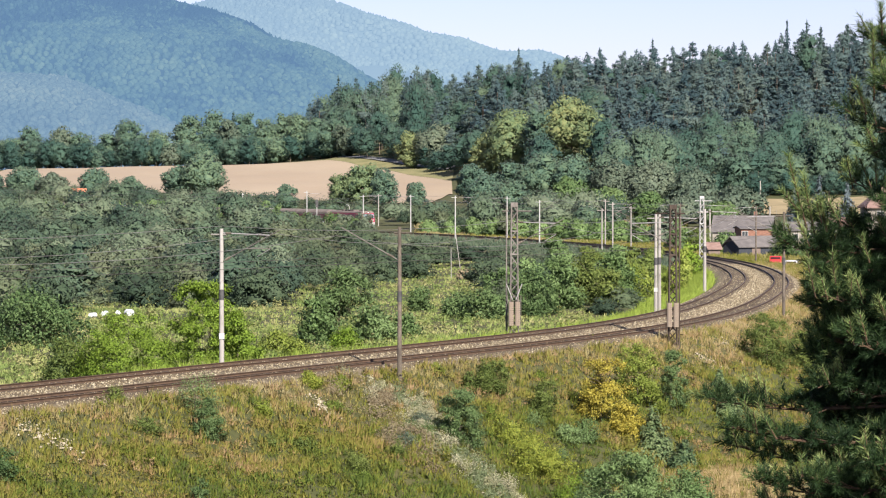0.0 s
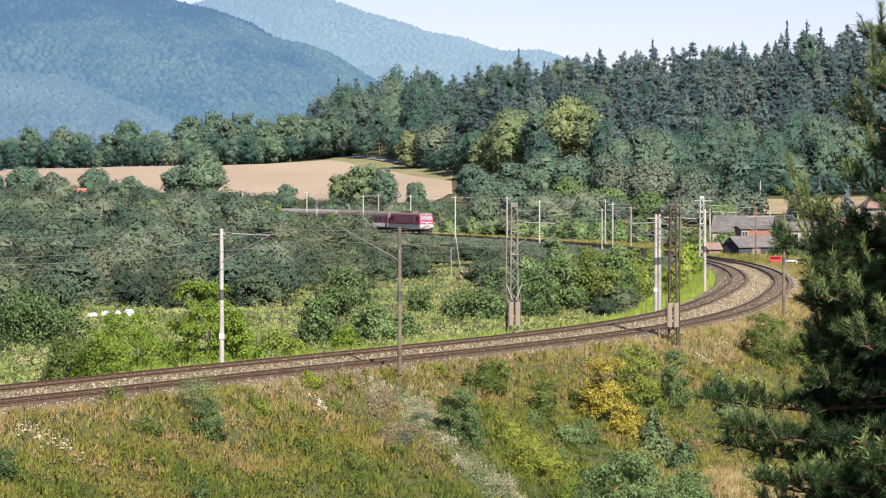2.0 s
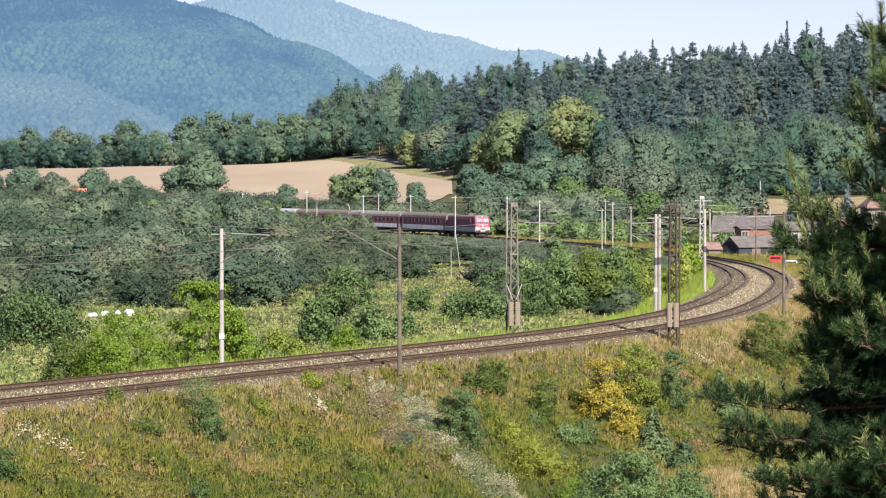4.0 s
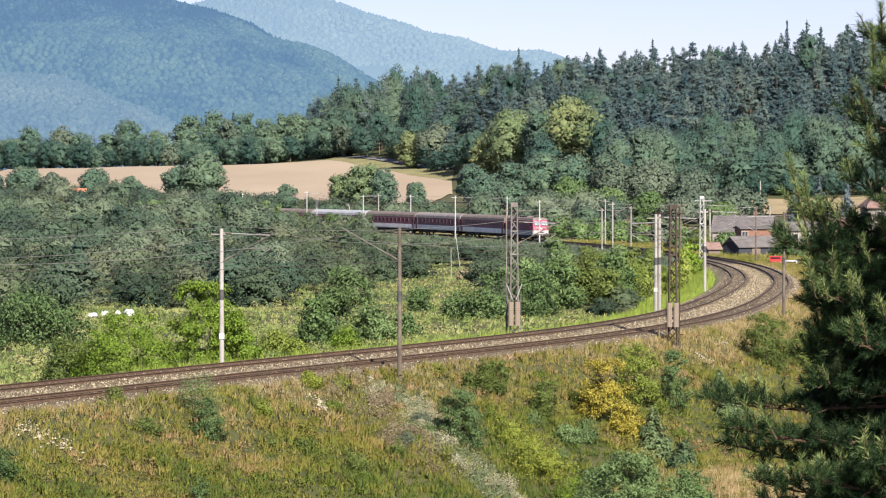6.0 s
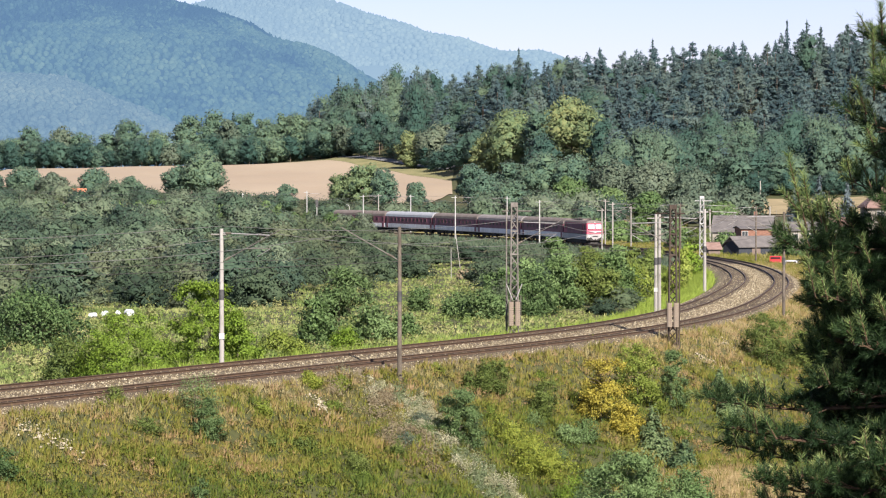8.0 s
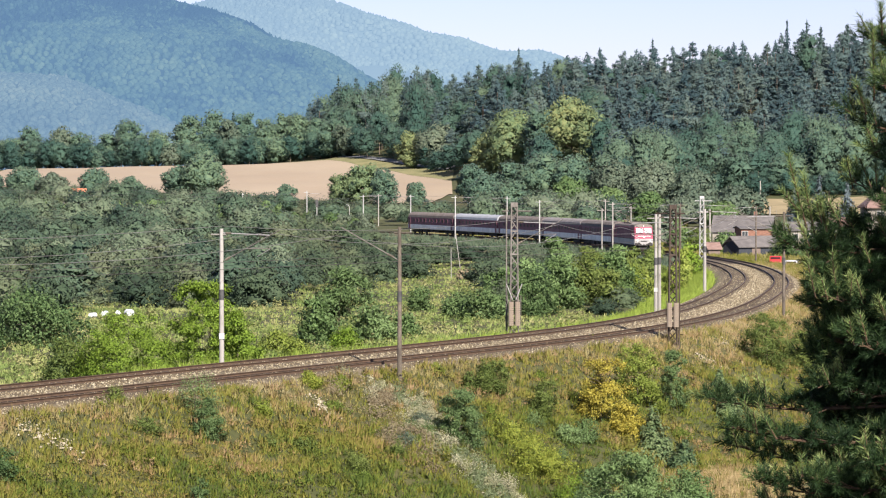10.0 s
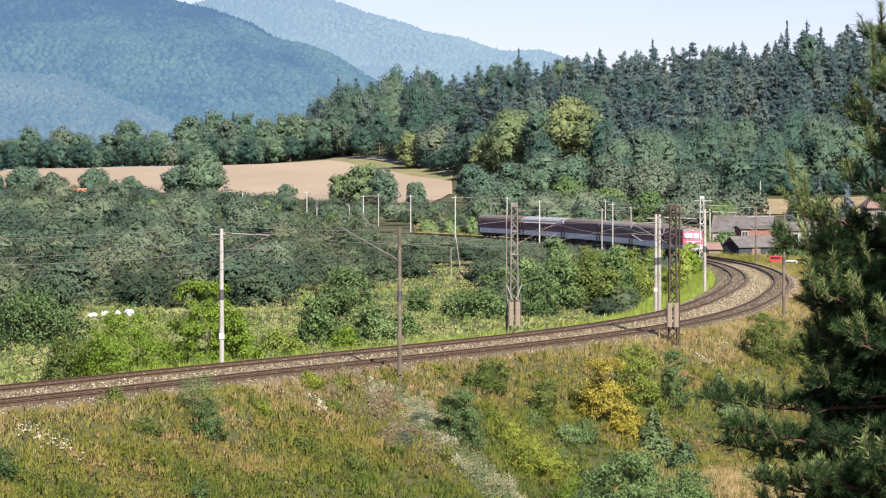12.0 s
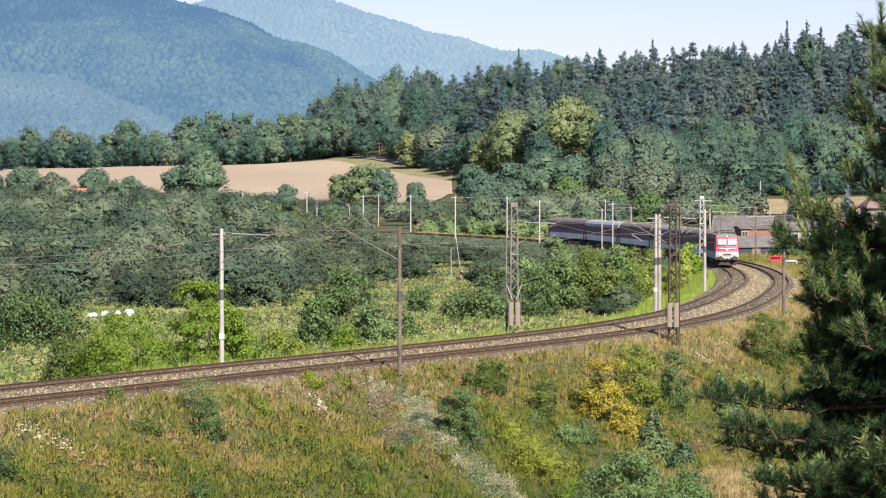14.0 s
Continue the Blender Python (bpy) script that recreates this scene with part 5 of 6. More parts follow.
def pole_mast(x, y, top, kind, label, reach=3.7, arm=True, r=.125, band=True, plate=False, cross=True, tube=True):
    d, rz = toward(x, y)
    g = float(ground(x, y)[0])
    base = min(g, rz - .3) - .3
    ob = empty("catenary_mast", x, y, base, label=label, category="mast", group="overhead line masts")
    h = top - base
    m = {"concrete": CONCRETE, "rust": OLDSTEEL, "white": WHITEPAINT, "grey": GREYSTEEL}[kind]
    part("pole", rod(bmesh.new(), (0, 0, 0), (0, 0, h), r * 1.15, r * .85, seg=12), m, ob, smooth_it=False)
    part("footing", box(bmesh.new(), -.25, .25, -.25, .25, -.3, g - base + .04, bevel=.03), BALLAST, ob)
    z = lambda v: rz + v - base
    if band:
        part("dark_band", rod(bmesh.new(), (0, 0, z(3.45)), (0, 0, z(4.05)), r * 1.14, seg=12), BLACKBAND, ob)
    if plate:
        n = Vector((-x, -y, 0)).normalized()
        a = math.degrees(math.atan2(n.y, n.x))
        part("number_plate", box(bmesh.new(), r * .95, r * 1.05 + .03, -.16, .16, z(1.15), z(1.5), pose(0, 0, 0, 0, 0, a), .005), WHITEPAINT, ob, "small white plate")
    if cross:
        part("cross_arm", bars([(-d * .75 + Vector((0, 0, h - .35)), d * .35 + Vector((0, 0, h - .35)))], .05), m, ob)
    if arm:
        cantilever(ob, h, z, d, reach, .035 if y < 330 else .026, GREYSTEEL, tube)
    return ob


def lattice_mast(x, y, top, material, label, w0=.60, w1=.40, weights=True, second=None, reach=3.7, bays=16, arm=True, horns=False):
    d, rz = toward(x, y)
    g = float(ground(x, y)[0])
    base = min(g, rz - .3) - .3
    h = top - base
    ob = empty("lattice_mast", x, y, base, label=label, category="mast", group="overhead line masts")
    z = lambda v: rz + v - base

    def corner(i, t):
        w = (w0 + (w1 - w0) * t) / 2
        return Vector(((1, 1, -1, -1)[i] * w, (1, -1, -1, 1)[i] * w, h * t))
    for i in range(4):
        part("leg", bars([(corner(i, 0), corner(i, 1))], .055), material, ob)
    bm = bmesh.new()
    for b in range(bays):
        for i in range(4):
            j = (i + 1) % 4
            p, q = (i, j) if b % 2 else (j, i)
            rod(bm, corner(p, b / bays), corner(q, (b + 1) / bays), .042, seg=5)
    part("lacing", bm, material, ob)
    for zz, half in ((h - .15, .16), (h * .8, .05), (z(5.3), .05)):
        w = (w0 + (w1 - w0) * zz / h) / 2 + .05
        part("collar", box(bmesh.new(), -w, w, -w, w, zz - half, zz + half), material, ob)
    part("footing", box(bmesh.new(), -.4, .4, -.4, .4, -.3, g - base + .04, bevel=.04), BALLAST, ob)
    if weights:
        n = Vector((-x, -y, 0)).normalized()
        t = Vector((n.y, -n.x, 0))
        a = math.degrees(math.atan2(n.y, n.x))
        for k, sh in enumerate((-.23, .23)):
            c = n * .62 - t * sh + Vector((0, 0, 0))
            stack = part("counterweight", bars([(c + Vector((0, 0, z(1.9))), c + Vector((0, 0, z(4.6))))], .015), DARKWIRE, ob)
            for i in range(11):
                part("weight_block", rod(bmesh.new(), (0, 0, 0), (0, 0, .14), .19, seg=14), WEIGHT, stack).matrix_local = pose(c.x, c.y, z(.25 + .155 * i), 0, 0, a + (i % 3) * 1.5)
        part("guide_frame", bars([(n * .45 + t * .47 + Vector((0, 0, z(-.3))), n * .45 + t * .47 + Vector((0, 0, z(2.4)))), (n * .45 - t * .47 + Vector((0, 0, z(-.3))), n * .45 - t * .47 + Vector((0, 0, z(2.4)))),
                                  (n * .45 + t * .47 + Vector((0, 0, z(2.0))), n * .45 - t * .47 + Vector((0, 0, z(2.0))))], .025), material, ob)
        for sg in (-1, 1) if horns else ():
            part("stay_bar", bars([(n * .6 + t * sg * .12 + Vector((0, 0, z(2.1))), n * .6 + t * sg * .55 + Vector((0, 0, z(3.2))))], .035), GREYSTEEL, ob)
    if second:
        part("side_pole", rod(bmesh.new(), (second[0], second[1], 0), (second[0], second[1], h * second[2]), .06, .05), material, ob)
    part("cross_arm", bars([(-d * .9 + Vector((0, 0, h - .6)), d * 1.3 + Vector((0, 0, h - .6)))], .05), material, ob)
    if arm:
        cantilever(ob, h, z, d, reach, .035 if y < 330 else .026, GREYSTEEL)
    return ob


def wire(name, pts, r, material, label):
    """A cable: a thin tube through points."""
    vs, fs = [], []
    for i, p in enumerate(pts):
        t = (Vector(pts[min(i + 1, len(pts) - 1)]) - Vector(pts[max(i - 1, 0)])).normalized()
        a = t.cross(Vector((0, 0, 1))).normalized()
        b = t.cross(a)
        for k in range(4):
            q = Vector(p) + (a * math.cos(k * 1.5708) + b * math.sin(k * 1.5708)) * r
            vs.append(tuple(q))
    for i in range(len(pts) - 1):
        fs += [(i * 4 + k, i * 4 + (k + 1) % 4, i * 4 + 4 + (k + 1) % 4, i * 4 + 4 + k) for k in range(4)]
    return bulk(name, vs, fs, material, label=label, category="wire", group="overhead wires")


STATIONS = [12, 66, 107, 150, 196, 240, 285, 350, 400, 449, 497, 545, 600, 660, 720]


def build_overhead():
    pole_mast(-12.94, 167.5, 7.9, "concrete", "pale round concrete mast with dark band and white plate", 4.1, plate=True, r=.13)
    pole_mast(-2.5, 165.0, 8.05, "rust", "rust-brown round steel mast with bracket over the track", 3.9, r=.12, tube=False)
    lattice_mast(5.06, 203.6, 9.1, DULLSTEEL, "grey lattice mast with two stacks of concrete counterweights", horns=True, second=(-.55, .2, .97))
    lattice_mast(16.2, 202.0, 8.95, DARKSTEEL, "rust-brown lattice mast with two stacks of concrete counterweights", second=(.45, -.1, .98))
    pole_mast(18.1, 243.8, 7.75, "concrete", "pale concrete mast with dark band and white plate", 4.1, plate=True, r=.14)
    pole_mast(18.5, 245.0, 7.72, "concrete", "pale concrete mast beside its twin", 3.1, arm=False, r=.14, cross=False)
    pole_mast(26.4, 289.1, 7.7, "concrete", "light grey concrete mast with dark band", 3.8, r=.15)
    lattice_mast(32.7, 362.2, 8.5, WHITEPAINT, "white-painted lattice mast inside the curve", w0=.6, w1=.45, weights=False, bays=12)
    pole_mast(29.1, 244.7, 7.95, "rust", "rust-brown mast outside the curve", 3.8, r=.12)
    pole_mast(42.9, 393.0, 7.0, "rust", "slim brown mast outside the curve", 3.8, r=.11, band=False)
    for x, y, top, kind in ((16.6, 493.1, 6.95, "white"), (2.3, 538.2, 7.4, "white"), (-16.2, 582.3, 7.3, "white"), (25.0, 451.0, 6.0, "concrete"), (26.2, 442.6, 7.05, "concrete"), (27.8, 491.1, 7.1, "concrete"),
                            (31.2, 475.8, 6.1, "concrete"), (12.1, 541.7, 7.25, "white"), (-6.6, 586.4, 7.3, "white"), (-28.7, 604.7, 8.0, "white"), (36.7, 442.9, 6.9, "rust"), (-14, 622, 7.2, "concrete"), (-44, 630, 7.4, "white")):
        pole_mast(x, y, top, kind, "slim pale overhead-line mast at the far end of the curve", 3.6, r=.11, band=False)
    for name, off in (("inner", 0.0), ("outer", SPACING)):
        for kind in ("contact", "messenger"):
            pts = []
            for a, b in zip(STATIONS[:-1], STATIONS[1:]):
                for k in range(8):
                    t = k / 8
                    s = a + (b - a) * t
                    p, q = Vector(on_track(a, off)), Vector(on_track(b, off))
                    c = p.lerp(q, t)
                    c.z += 5.75 if kind == "contact" else 7.4 - 1.0 * 4 * t * (1 - t)
                    pts.append(c)
            wire(kind + "_wire", pts, .013, DARKWIRE if kind == "contact" else WIRE, "thin overhead " + kind + " wire along the " + name + " track")
    pts = []
    for a, b in zip(STATIONS[:-1], STATIONS[1:]):
        for k in range(6):
            t = k / 6
            c = Vector(on_track(a, -3)).lerp(Vector(on_track(b, -3)), t)
            c.z += 7.75 - .5 * 4 * t * (1 - t)
            pts.append(c)
    wire("feeder_wire", pts, .013, WIRE, "thin feeder wire along the masts")
    # short posts beside the line, one leaning
    for (x, y, z0, x2, y2, z2, r, label) in ((2.65, 437, -3, 1.9, 437, 2.4, .065, "leaning pale wooden post"), (1.15, 400, -3, 1.12, 400, .95, .06, "short pale wooden post in the scrub"),):
        tagged(part("post", rod(bmesh.new(), (x, y, z0 - .3), (x2, y2, z2), r, r * .8), CONCRETE), label=label, category="post")
    for x, y, h, label in ((78, 705, 7.5, "pale concrete power pole in a dry meadow"), (96.5, 640, 8, "pale concrete power pole by the houses"), (57, 500, 6.5, "thin grey power pole by the houses"), (47, 505, 6.0, "thin grey power pole by the houses")):
        g = float(ground(x, y)[0])
        tagged(part("power_pole", rod(bmesh.new(), (x, y, g - .5), (x, y, g + h), .2, .13, 10), CONCRETE), label=label, category="pole")
    sig = empty("railway_signal", -26.3, 598, float(ground(-26.3, 598)[0]) - .1, label="tall railway signal with dark head on a white post", category="signal")
    part("post", rod(bmesh.new(), (0, 0, 0), (0, 0, 7.0), .09), WHITEPAINT, sig)
    part("signal_head", box(bmesh.new(), -.3, .3, -.12, .12, 6.0, 7.6, bevel=.08), BLACKBAND, sig)
    lamp = empty("trackside_lamp", -19.4, 560 + 35, float(ground(-19.4, 595)[0]) - .1, label="short white lamp post with a curved head", category="lamp")
    part("post", bars([((0, 0, 0), (0, 0, 5.6)), ((0, 0, 5.6), (-.3, 0, 6.0)), ((-.3, 0, 6.0), (-.7, 0, 6.0))], .06), WHITEPAINT, lamp)


# ---- houses ----
def gable_house(x, y, rz, w, l, wall_h, roof_h, wall, roof, label, name="house", windows=(), eave=.3, door=None, sink=.3, base=None, hip=0.0, chimney=False):
    """w across the gable, l along the ridge (local x); windows: (side, along, width, z0, z1)."""
    g = float(ground(x, y)[0]) if base is None else base
    ob = empty(name, x, y, g, rz, label=label, category=name.replace("_", " "))
    bm = bmesh.new()
    pr = [(-w / 2, -sink), (w / 2, -sink), (w / 2, wall_h), (0, wall_h + (0 if hip else roof_h)), (-w / 2, wall_h)]
    a = [bm.verts.new((-l / 2, p, q)) for p, q in pr]
    b = [bm.verts.new((l / 2, p, q)) for p, q in pr]
    bm.faces.new(a[::-1]), bm.faces.new(b)
    for i in range(5):
        bm.faces.new((a[i], a[(i + 1) % 5], b[(i + 1) % 5], b[i]))
    bmesh.ops.recalc_face_normals(bm, faces=bm.faces)
    part("wall", bm, wall, ob)
    k = roof_h / (w / 2)
    ridge = l / 2 + eave - hip
    for sgn in (-1, 1):
        bm = bmesh.new()
        pts = [(-l / 2 - eave, sgn * (w / 2 + eave), wall_h - eave * k), (l / 2 + eave, sgn * (w / 2 + eave), wall_h - eave * k), (ridge, 0, wall_h + roof_h), (-ridge, 0, wall_h + roof_h)]
        lo, hi = [bm.verts.new((p, q, r + .02)) for p, q, r in pts], [bm.verts.new((p, q, r + .16)) for p, q, r in pts]
        bm.faces.new(lo[::-1]), bm.faces.new(hi)
        for i in range(4):
            bm.faces.new((lo[i], lo[(i + 1) % 4], hi[(i + 1) % 4], hi[i]))
        bmesh.ops.recalc_face_normals(bm, faces=bm.faces)
        part("roof", bm, roof, ob)
    if hip:
        for sgn in (-1, 1):
            bm = bmesh.new()
            e = sgn * (l / 2 + eave)
            pts = [(e, -w / 2 - eave, wall_h - eave * k), (e, w / 2 + eave, wall_h - eave * k), (sgn * ridge, 0, wall_h + roof_h)]
            lo, hi = [bm.verts.new((p, q, r + .02)) for p, q, r in pts], [bm.verts.new((p, q, r + .16)) for p, q, r in pts]
            bm.faces.new(lo), bm.faces.new(hi)
            for i in range(3):
                bm.faces.new((lo[i], lo[(i + 1) % 3], hi[(i + 1) % 3], hi[i]))
            bmesh.ops.recalc_face_normals(bm, faces=bm.faces)
            part("roof", bm, roof, ob)
    part("ridge_cap", rod(bmesh.new(), (-ridge, 0, wall_h + roof_h + .14), (ridge, 0, wall_h + roof_h + .14), .09, seg=6), roof, ob)
    for side, u, ww, z0, z1 in windows:
        m = {"s": pose(u, -w / 2, 0), "n": pose(u, w / 2, 0, 0, 0, 180), "w": pose(-l / 2, u, 0, 0, 0, -90), "e": pose(l / 2, u, 0, 0, 0, 90)}[side]
        fr = bmesh.new()
        for q in ((-ww / 2 - .07, -ww / 2, z0 - .07, z1 + .07), (ww / 2, ww / 2 + .07, z0 - .07, z1 + .07), (-ww / 2, ww / 2, z0 - .07, z0), (-ww / 2, ww / 2, z1, z1 + .07), (-.03, .03, z0, z1)):
            box(fr, q[0], q[1], -.06, .02, q[2], q[3], m)
        win = part("window", fr, WHITEPAINT, ob)
        part("pane", box(bmesh.new(), -ww / 2, ww / 2, -.025, -.01, z0, z1, m), GLASS, win)
    if door:
        side, u, ww, hh, dm = door
        m = {"s": pose(u, -w / 2, 0), "w": pose(-l / 2, u, 0, 0, 0, -90)}[side]
        part("door", box(bmesh.new(), -ww / 2, ww / 2, -.05, .02, 0, hh, m, .01), dm, ob)
    if chimney:
        part("chimney", box(bmesh.new(), -.3, .3, -.3, .3, wall_h + roof_h * .5, wall_h + roof_h + .9, pose(l * .2, w * .1, 0), .02), BRICK, ob)
    return ob


GLASS = mat("window_glass", [(.03, .035, .04), (.06, .065, .07)], 1, .1, spec=.4)
BRICK = mat("red_brick", [(.15, .075, .052), (.20, .10, .068), (.25, .135, .095)], .5, .9, .008, fine=12, stretch=(1, 1, 3))
DARKWOOD = mat("dark_blue_grey_boards", [(.016, .02, .028), (.028, .033, .044), (.045, .048, .058)], .4, .85, .008, stretch=(6, 6, .4))
BROWNWOOD = mat("brown_boards", [(.11, .08, .065), (.16, .12, .10), (.2, .16, .13)], .4, .85, .008, stretch=(6, 6, .4))
ROOFGREY = mat("grey_roofing", [(.075, .068, .066), (.105, .096, .092), (.14, .128, .12)], 1.2, .8, .01)
ROOFBROWN = mat("brown_tile_roof", [(.13, .08, .066), (.18, .115, .095), (.23, .155, .13)], .8, .8, .02, stretch=(1, 4, 1))
ROOFORANGE = mat("orange_tile_roof", [(.45, .17, .09), (.55, .22, .12)], .8, .8, .02)
PLASTER = mat("cream_plaster", [(.22, .20, .165), (.27, .25, .21)], 2, .9, .004)
BALEWRAP = mat("white_bale_wrap", [(.5, .52, .52), (.6, .62, .62)], .4, .3, .01)
TYRE = mat("rubber", [(.02, .02, .02), (.035, .035, .035)], .3, .9)


def build_houses():
    gable_house(47.2, 432, 32, 3.8, 9.5, 1.75, 1.3, DARKWOOD, ROOFGREY, base=-1.2, label= "dark wooden shed with grey gable roof beside the line", name="shed", door=("s", -1.5, 1.6, 1.6, BROWNWOOD))
    gable_house(40.2, 428, 15, 1.8, 1.8, 1.5, .7, BROWNWOOD, ROOFBROWN, base=-1.2, label= "tiny brown shed with a tiled roof", name="shed")
    h = gable_house(50.0, 462, 4, 6, 5.0, 3.4, .3, BRICK, ROOFGREY, "unplastered red brick outbuilding with dark opening", "house", windows=(("s", -1.9, .9, 1.6, 3.0),))
    gable_house(52, 496, -10, 9, 10, 2.3, 2.5, PLASTER, ROOFGREY, "house with a broad grey gable roof", "house", windows=(("s", -2, 1.2, 1.1, 2.3), ("s", 2, 1.2, 1.1, 2.3)), chimney=True)
    gable_house(61, 480, 0, 6, 8, 2.8, 1.2, PLASTER, ROOFGREY, "low cream outbuilding behind the pine", "house", windows=(("s", 0, .9, 1.2, 2.2), ("s", -2.4, .9, 1.2, 2.2)))
    gable_house(70, 500, 0, 5, 7, 3.0, 1.4, PLASTER, ROOFBROWN, "small pale house with brown roof", "house", windows=(("s", -1.5, 1.2, 1.1, 2.2), ("s", 1.5, 1.2, 1.1, 2.2)))
    gable_house(88.5, 562, 0, 10, 12, 6.0, 3.6, PLASTER, ROOFBROWN, "two-storey cream house with brown hipped roof", "house", windows=(("s", -3.5, 1.3, 3.6, 5.0), ("s", 0, 1.3, 3.6, 5.0), ("s", 3.5, 1.3, 3.6, 5.0)), eave=.6, hip=4.0)
    gable_house(-104.5, 805, 3, 7, 8.5, 3.0, 1.9, PLASTER, ROOFORANGE, "low house with an orange tiled roof among bushes", "house", base=2.6, windows=(("s", 0, 1.2, 1.0, 2.2),))
    gable_house(-136, 820, 3, 5, 6, 3.2, 1.2, PLASTER, ROOFGREY, "small pale building among bushes", "house", base=3.0)
    for i, (x, y, r) in enumerate(((-34.6, 283, .24), (-33.5, 284, .28), (-32.3, 284.5, .27), (-31.0, 283, .36))):
        g = float(ground(x, y)[0])
        ob = tagged(part("silage_bale", rod(bmesh.new(), (-.4, 0, 0), (.4, 0, 0), r * 1.05, seg=20), BALEWRAP), label="white plastic-wrapped round silage bale on the meadow", category="hay bale", group="silage bales")
        ob.matrix_world = pose(x, y, g + r - .05, 0, 0, 60 + 20 * i)
    def car(x, y, rz, paint, label):
        ob = empty("car", x, y, float(ground(x, y)[0]) - .02, rz, label=label, category="car", group="parked cars")
        bm = bmesh.new()
        pr = [(-2.0, .3), (2.0, .3), (2.0, .75), (1.15, .9), (.6, 1.4), (-1.3, 1.42), (-1.95, .95)]
        a, b = [bm.verts.new((p, -.8, q)) for p, q in pr], [bm.verts.new((p, .8, q)) for p, q in pr]
        bm.faces.new(a), bm.faces.new(b[::-1])
        for i in range(7):
            bm.faces.new((a[i], b[i], b[(i + 1) % 7], a[(i + 1) % 7]))
        bmesh.ops.recalc_face_normals(bm, faces=bm.faces)
        bmesh.ops.bevel(bm, geom=bm.edges[:], offset=.06, segments=2, affect="EDGES")
        part("body", bm, paint, ob)
        part("side_glass", box(bmesh.new(), -1.2, .55, -.815, .815, .95, 1.3, bevel=.03), GLASS, ob)
        part("rear_window", box(bmesh.new(), -.02, .02, -.66, .66, -.2, .14, pose(-1.68, 0, 1.17, 0, 54, 0)), TRAINGLASS, ob)
        for px in (-1.25, 1.25):
            for py in (-.72, .72):
                part("wheel", rod(bmesh.new(), (px, py - .1, .31), (px, py + .1, .31), .31, seg=16), TYRE, ob)
    car(45.4, 391, 82, mat("red_car_paint", [(.35, .03, .03), (.42, .05, .04)], 2, .25, coat=.6), "red car parked beside the line")
    car(47.4, 389, 78, mat("white_car_paint", [(.45, .45, .45), (.5, .5, .5)], 2, .25, coat=.6), "white car parked beside the line")


# ---- the train ----
RED = mat("crimson_paint", [(.22, .02, .05), (.27, .028, .064), (.32, .042, .08)], 1.5, .55, coat=.04)
MAROON = mat("faded_maroon_paint", [(.132, .046, .064), (.174, .062, .083), (.228, .092, .109)], 1.4, .6, stretch=(1, 1, .5))
# coach white, lightened to offset the shade on the coach sides
CREAM = mat("dirty_white_paint", [(.634, .616, .586), (.756, .738, .714), (.878, .860, .842)], 1.2, .55, stretch=(1, 1, .4))
ROOF = mat("grimy_grey_roof", [(.10, .08, .068), (.14, .115, .10), (.18, .155, .14)], 2.0, .85, .004)
SILVER = mat("bright_grey_roof", [(.27, .28, .29), (.33, .34, .35), (.38, .39, .40)], 2.0, .5)
ROOFPALE = mat("faded_grey_roof", [(.15, .135, .125), (.20, .18, .17), (.25, .23, .22)], 2.0, .8, .004)
# the same white, darkened so the sunlit loco front doesn't burn out
LOCOWHITE = mat("dimmed_white_paint", [(.275, .262, .254), (.335, .323, .314), (.396, .383, .374)], 1.2, .55, stretch=(1, 1, .4))
UNDER = mat("black_underframe", [(.015, .014, .013), (.03, .027, .025), (.05, .045, .04)], .6, .85)
TRAINGLASS = mat("dark_train_glass", [(.012, .012, .014), (.022, .022, .025)], 2, .3, spec=.15)
# pale blue of the reflected sky is put into the glass colour
SCREEN = mat("windscreen_glass", [(.15, .19, .24), (.21, .255, .31)], 2, .35, spec=.4)
HEADLAMP = mat("headlamp_glass", [(.6, .6, .58), (.75, .75, .7)], .2, .15)
BELLOWS = mat("black_rubber_bellows", [(.02, .02, .02), (.04, .04, .04)], .2, .9)


def extrude(prof, x0, x1, shift=None, closed=True):
    """A cross-section [(y, z)] drawn out along x; shift(z) moves the ends inwards."""
    bm = bmesh.new()
    sh = shift or (lambda z: 0)
    a = [bm.verts.new((x0 + sh(z), y, z)) for y, z in prof]
    b = [bm.verts.new((x1 - sh(z), y, z)) for y, z in prof]
    n = len(prof)
    for i in range(n if closed else n - 1):
        bm.faces.new((a[i], a[(i + 1) % n], b[(i + 1) % n], b[i]))
    bm.faces.new(a[::-1]), bm.faces.new(b)
    bmesh.ops.recalc_face_normals(bm, faces=bm.faces)
    return bm


def roof_prof(w, z0, z1, n=9, p=.75):
    return [(-w / 2 * math.cos(math.pi * i / (n - 1)), z0 + (z1 - z0) * math.sin(math.pi * i / (n - 1)) ** p) for i in range(n)]


def bogie(ob, x, axles, r=.46, side=1.0):
    b = part("bogie", box(bmesh.new(), x - axles / 2 - .75, x + axles / 2 + .75, -side - .1, side + .1, .38, .72, bevel=.06), UNDER, ob)
    for ax in (-axles / 2, axles / 2):
        bm = bmesh.new()
        for sgn in (-1, 1):
            rod(bm, (x + ax, sgn * .72 - .065, r), (x + ax, sgn * .72 + .065, r), r, seg=20)
        rod(bm, (x + ax, -.7, r), (x + ax, .7, r), .08)
        part("wheelset", bm, UNDER, b)
        bm = bmesh.new()
        for sgn in (-1, 1):
            box(bm, x + ax - .16, x + ax + .16, sgn * side - .14, sgn * side + .14, .32, .62, bevel=.04)
        part("axle_box", bm, UNDER, b)


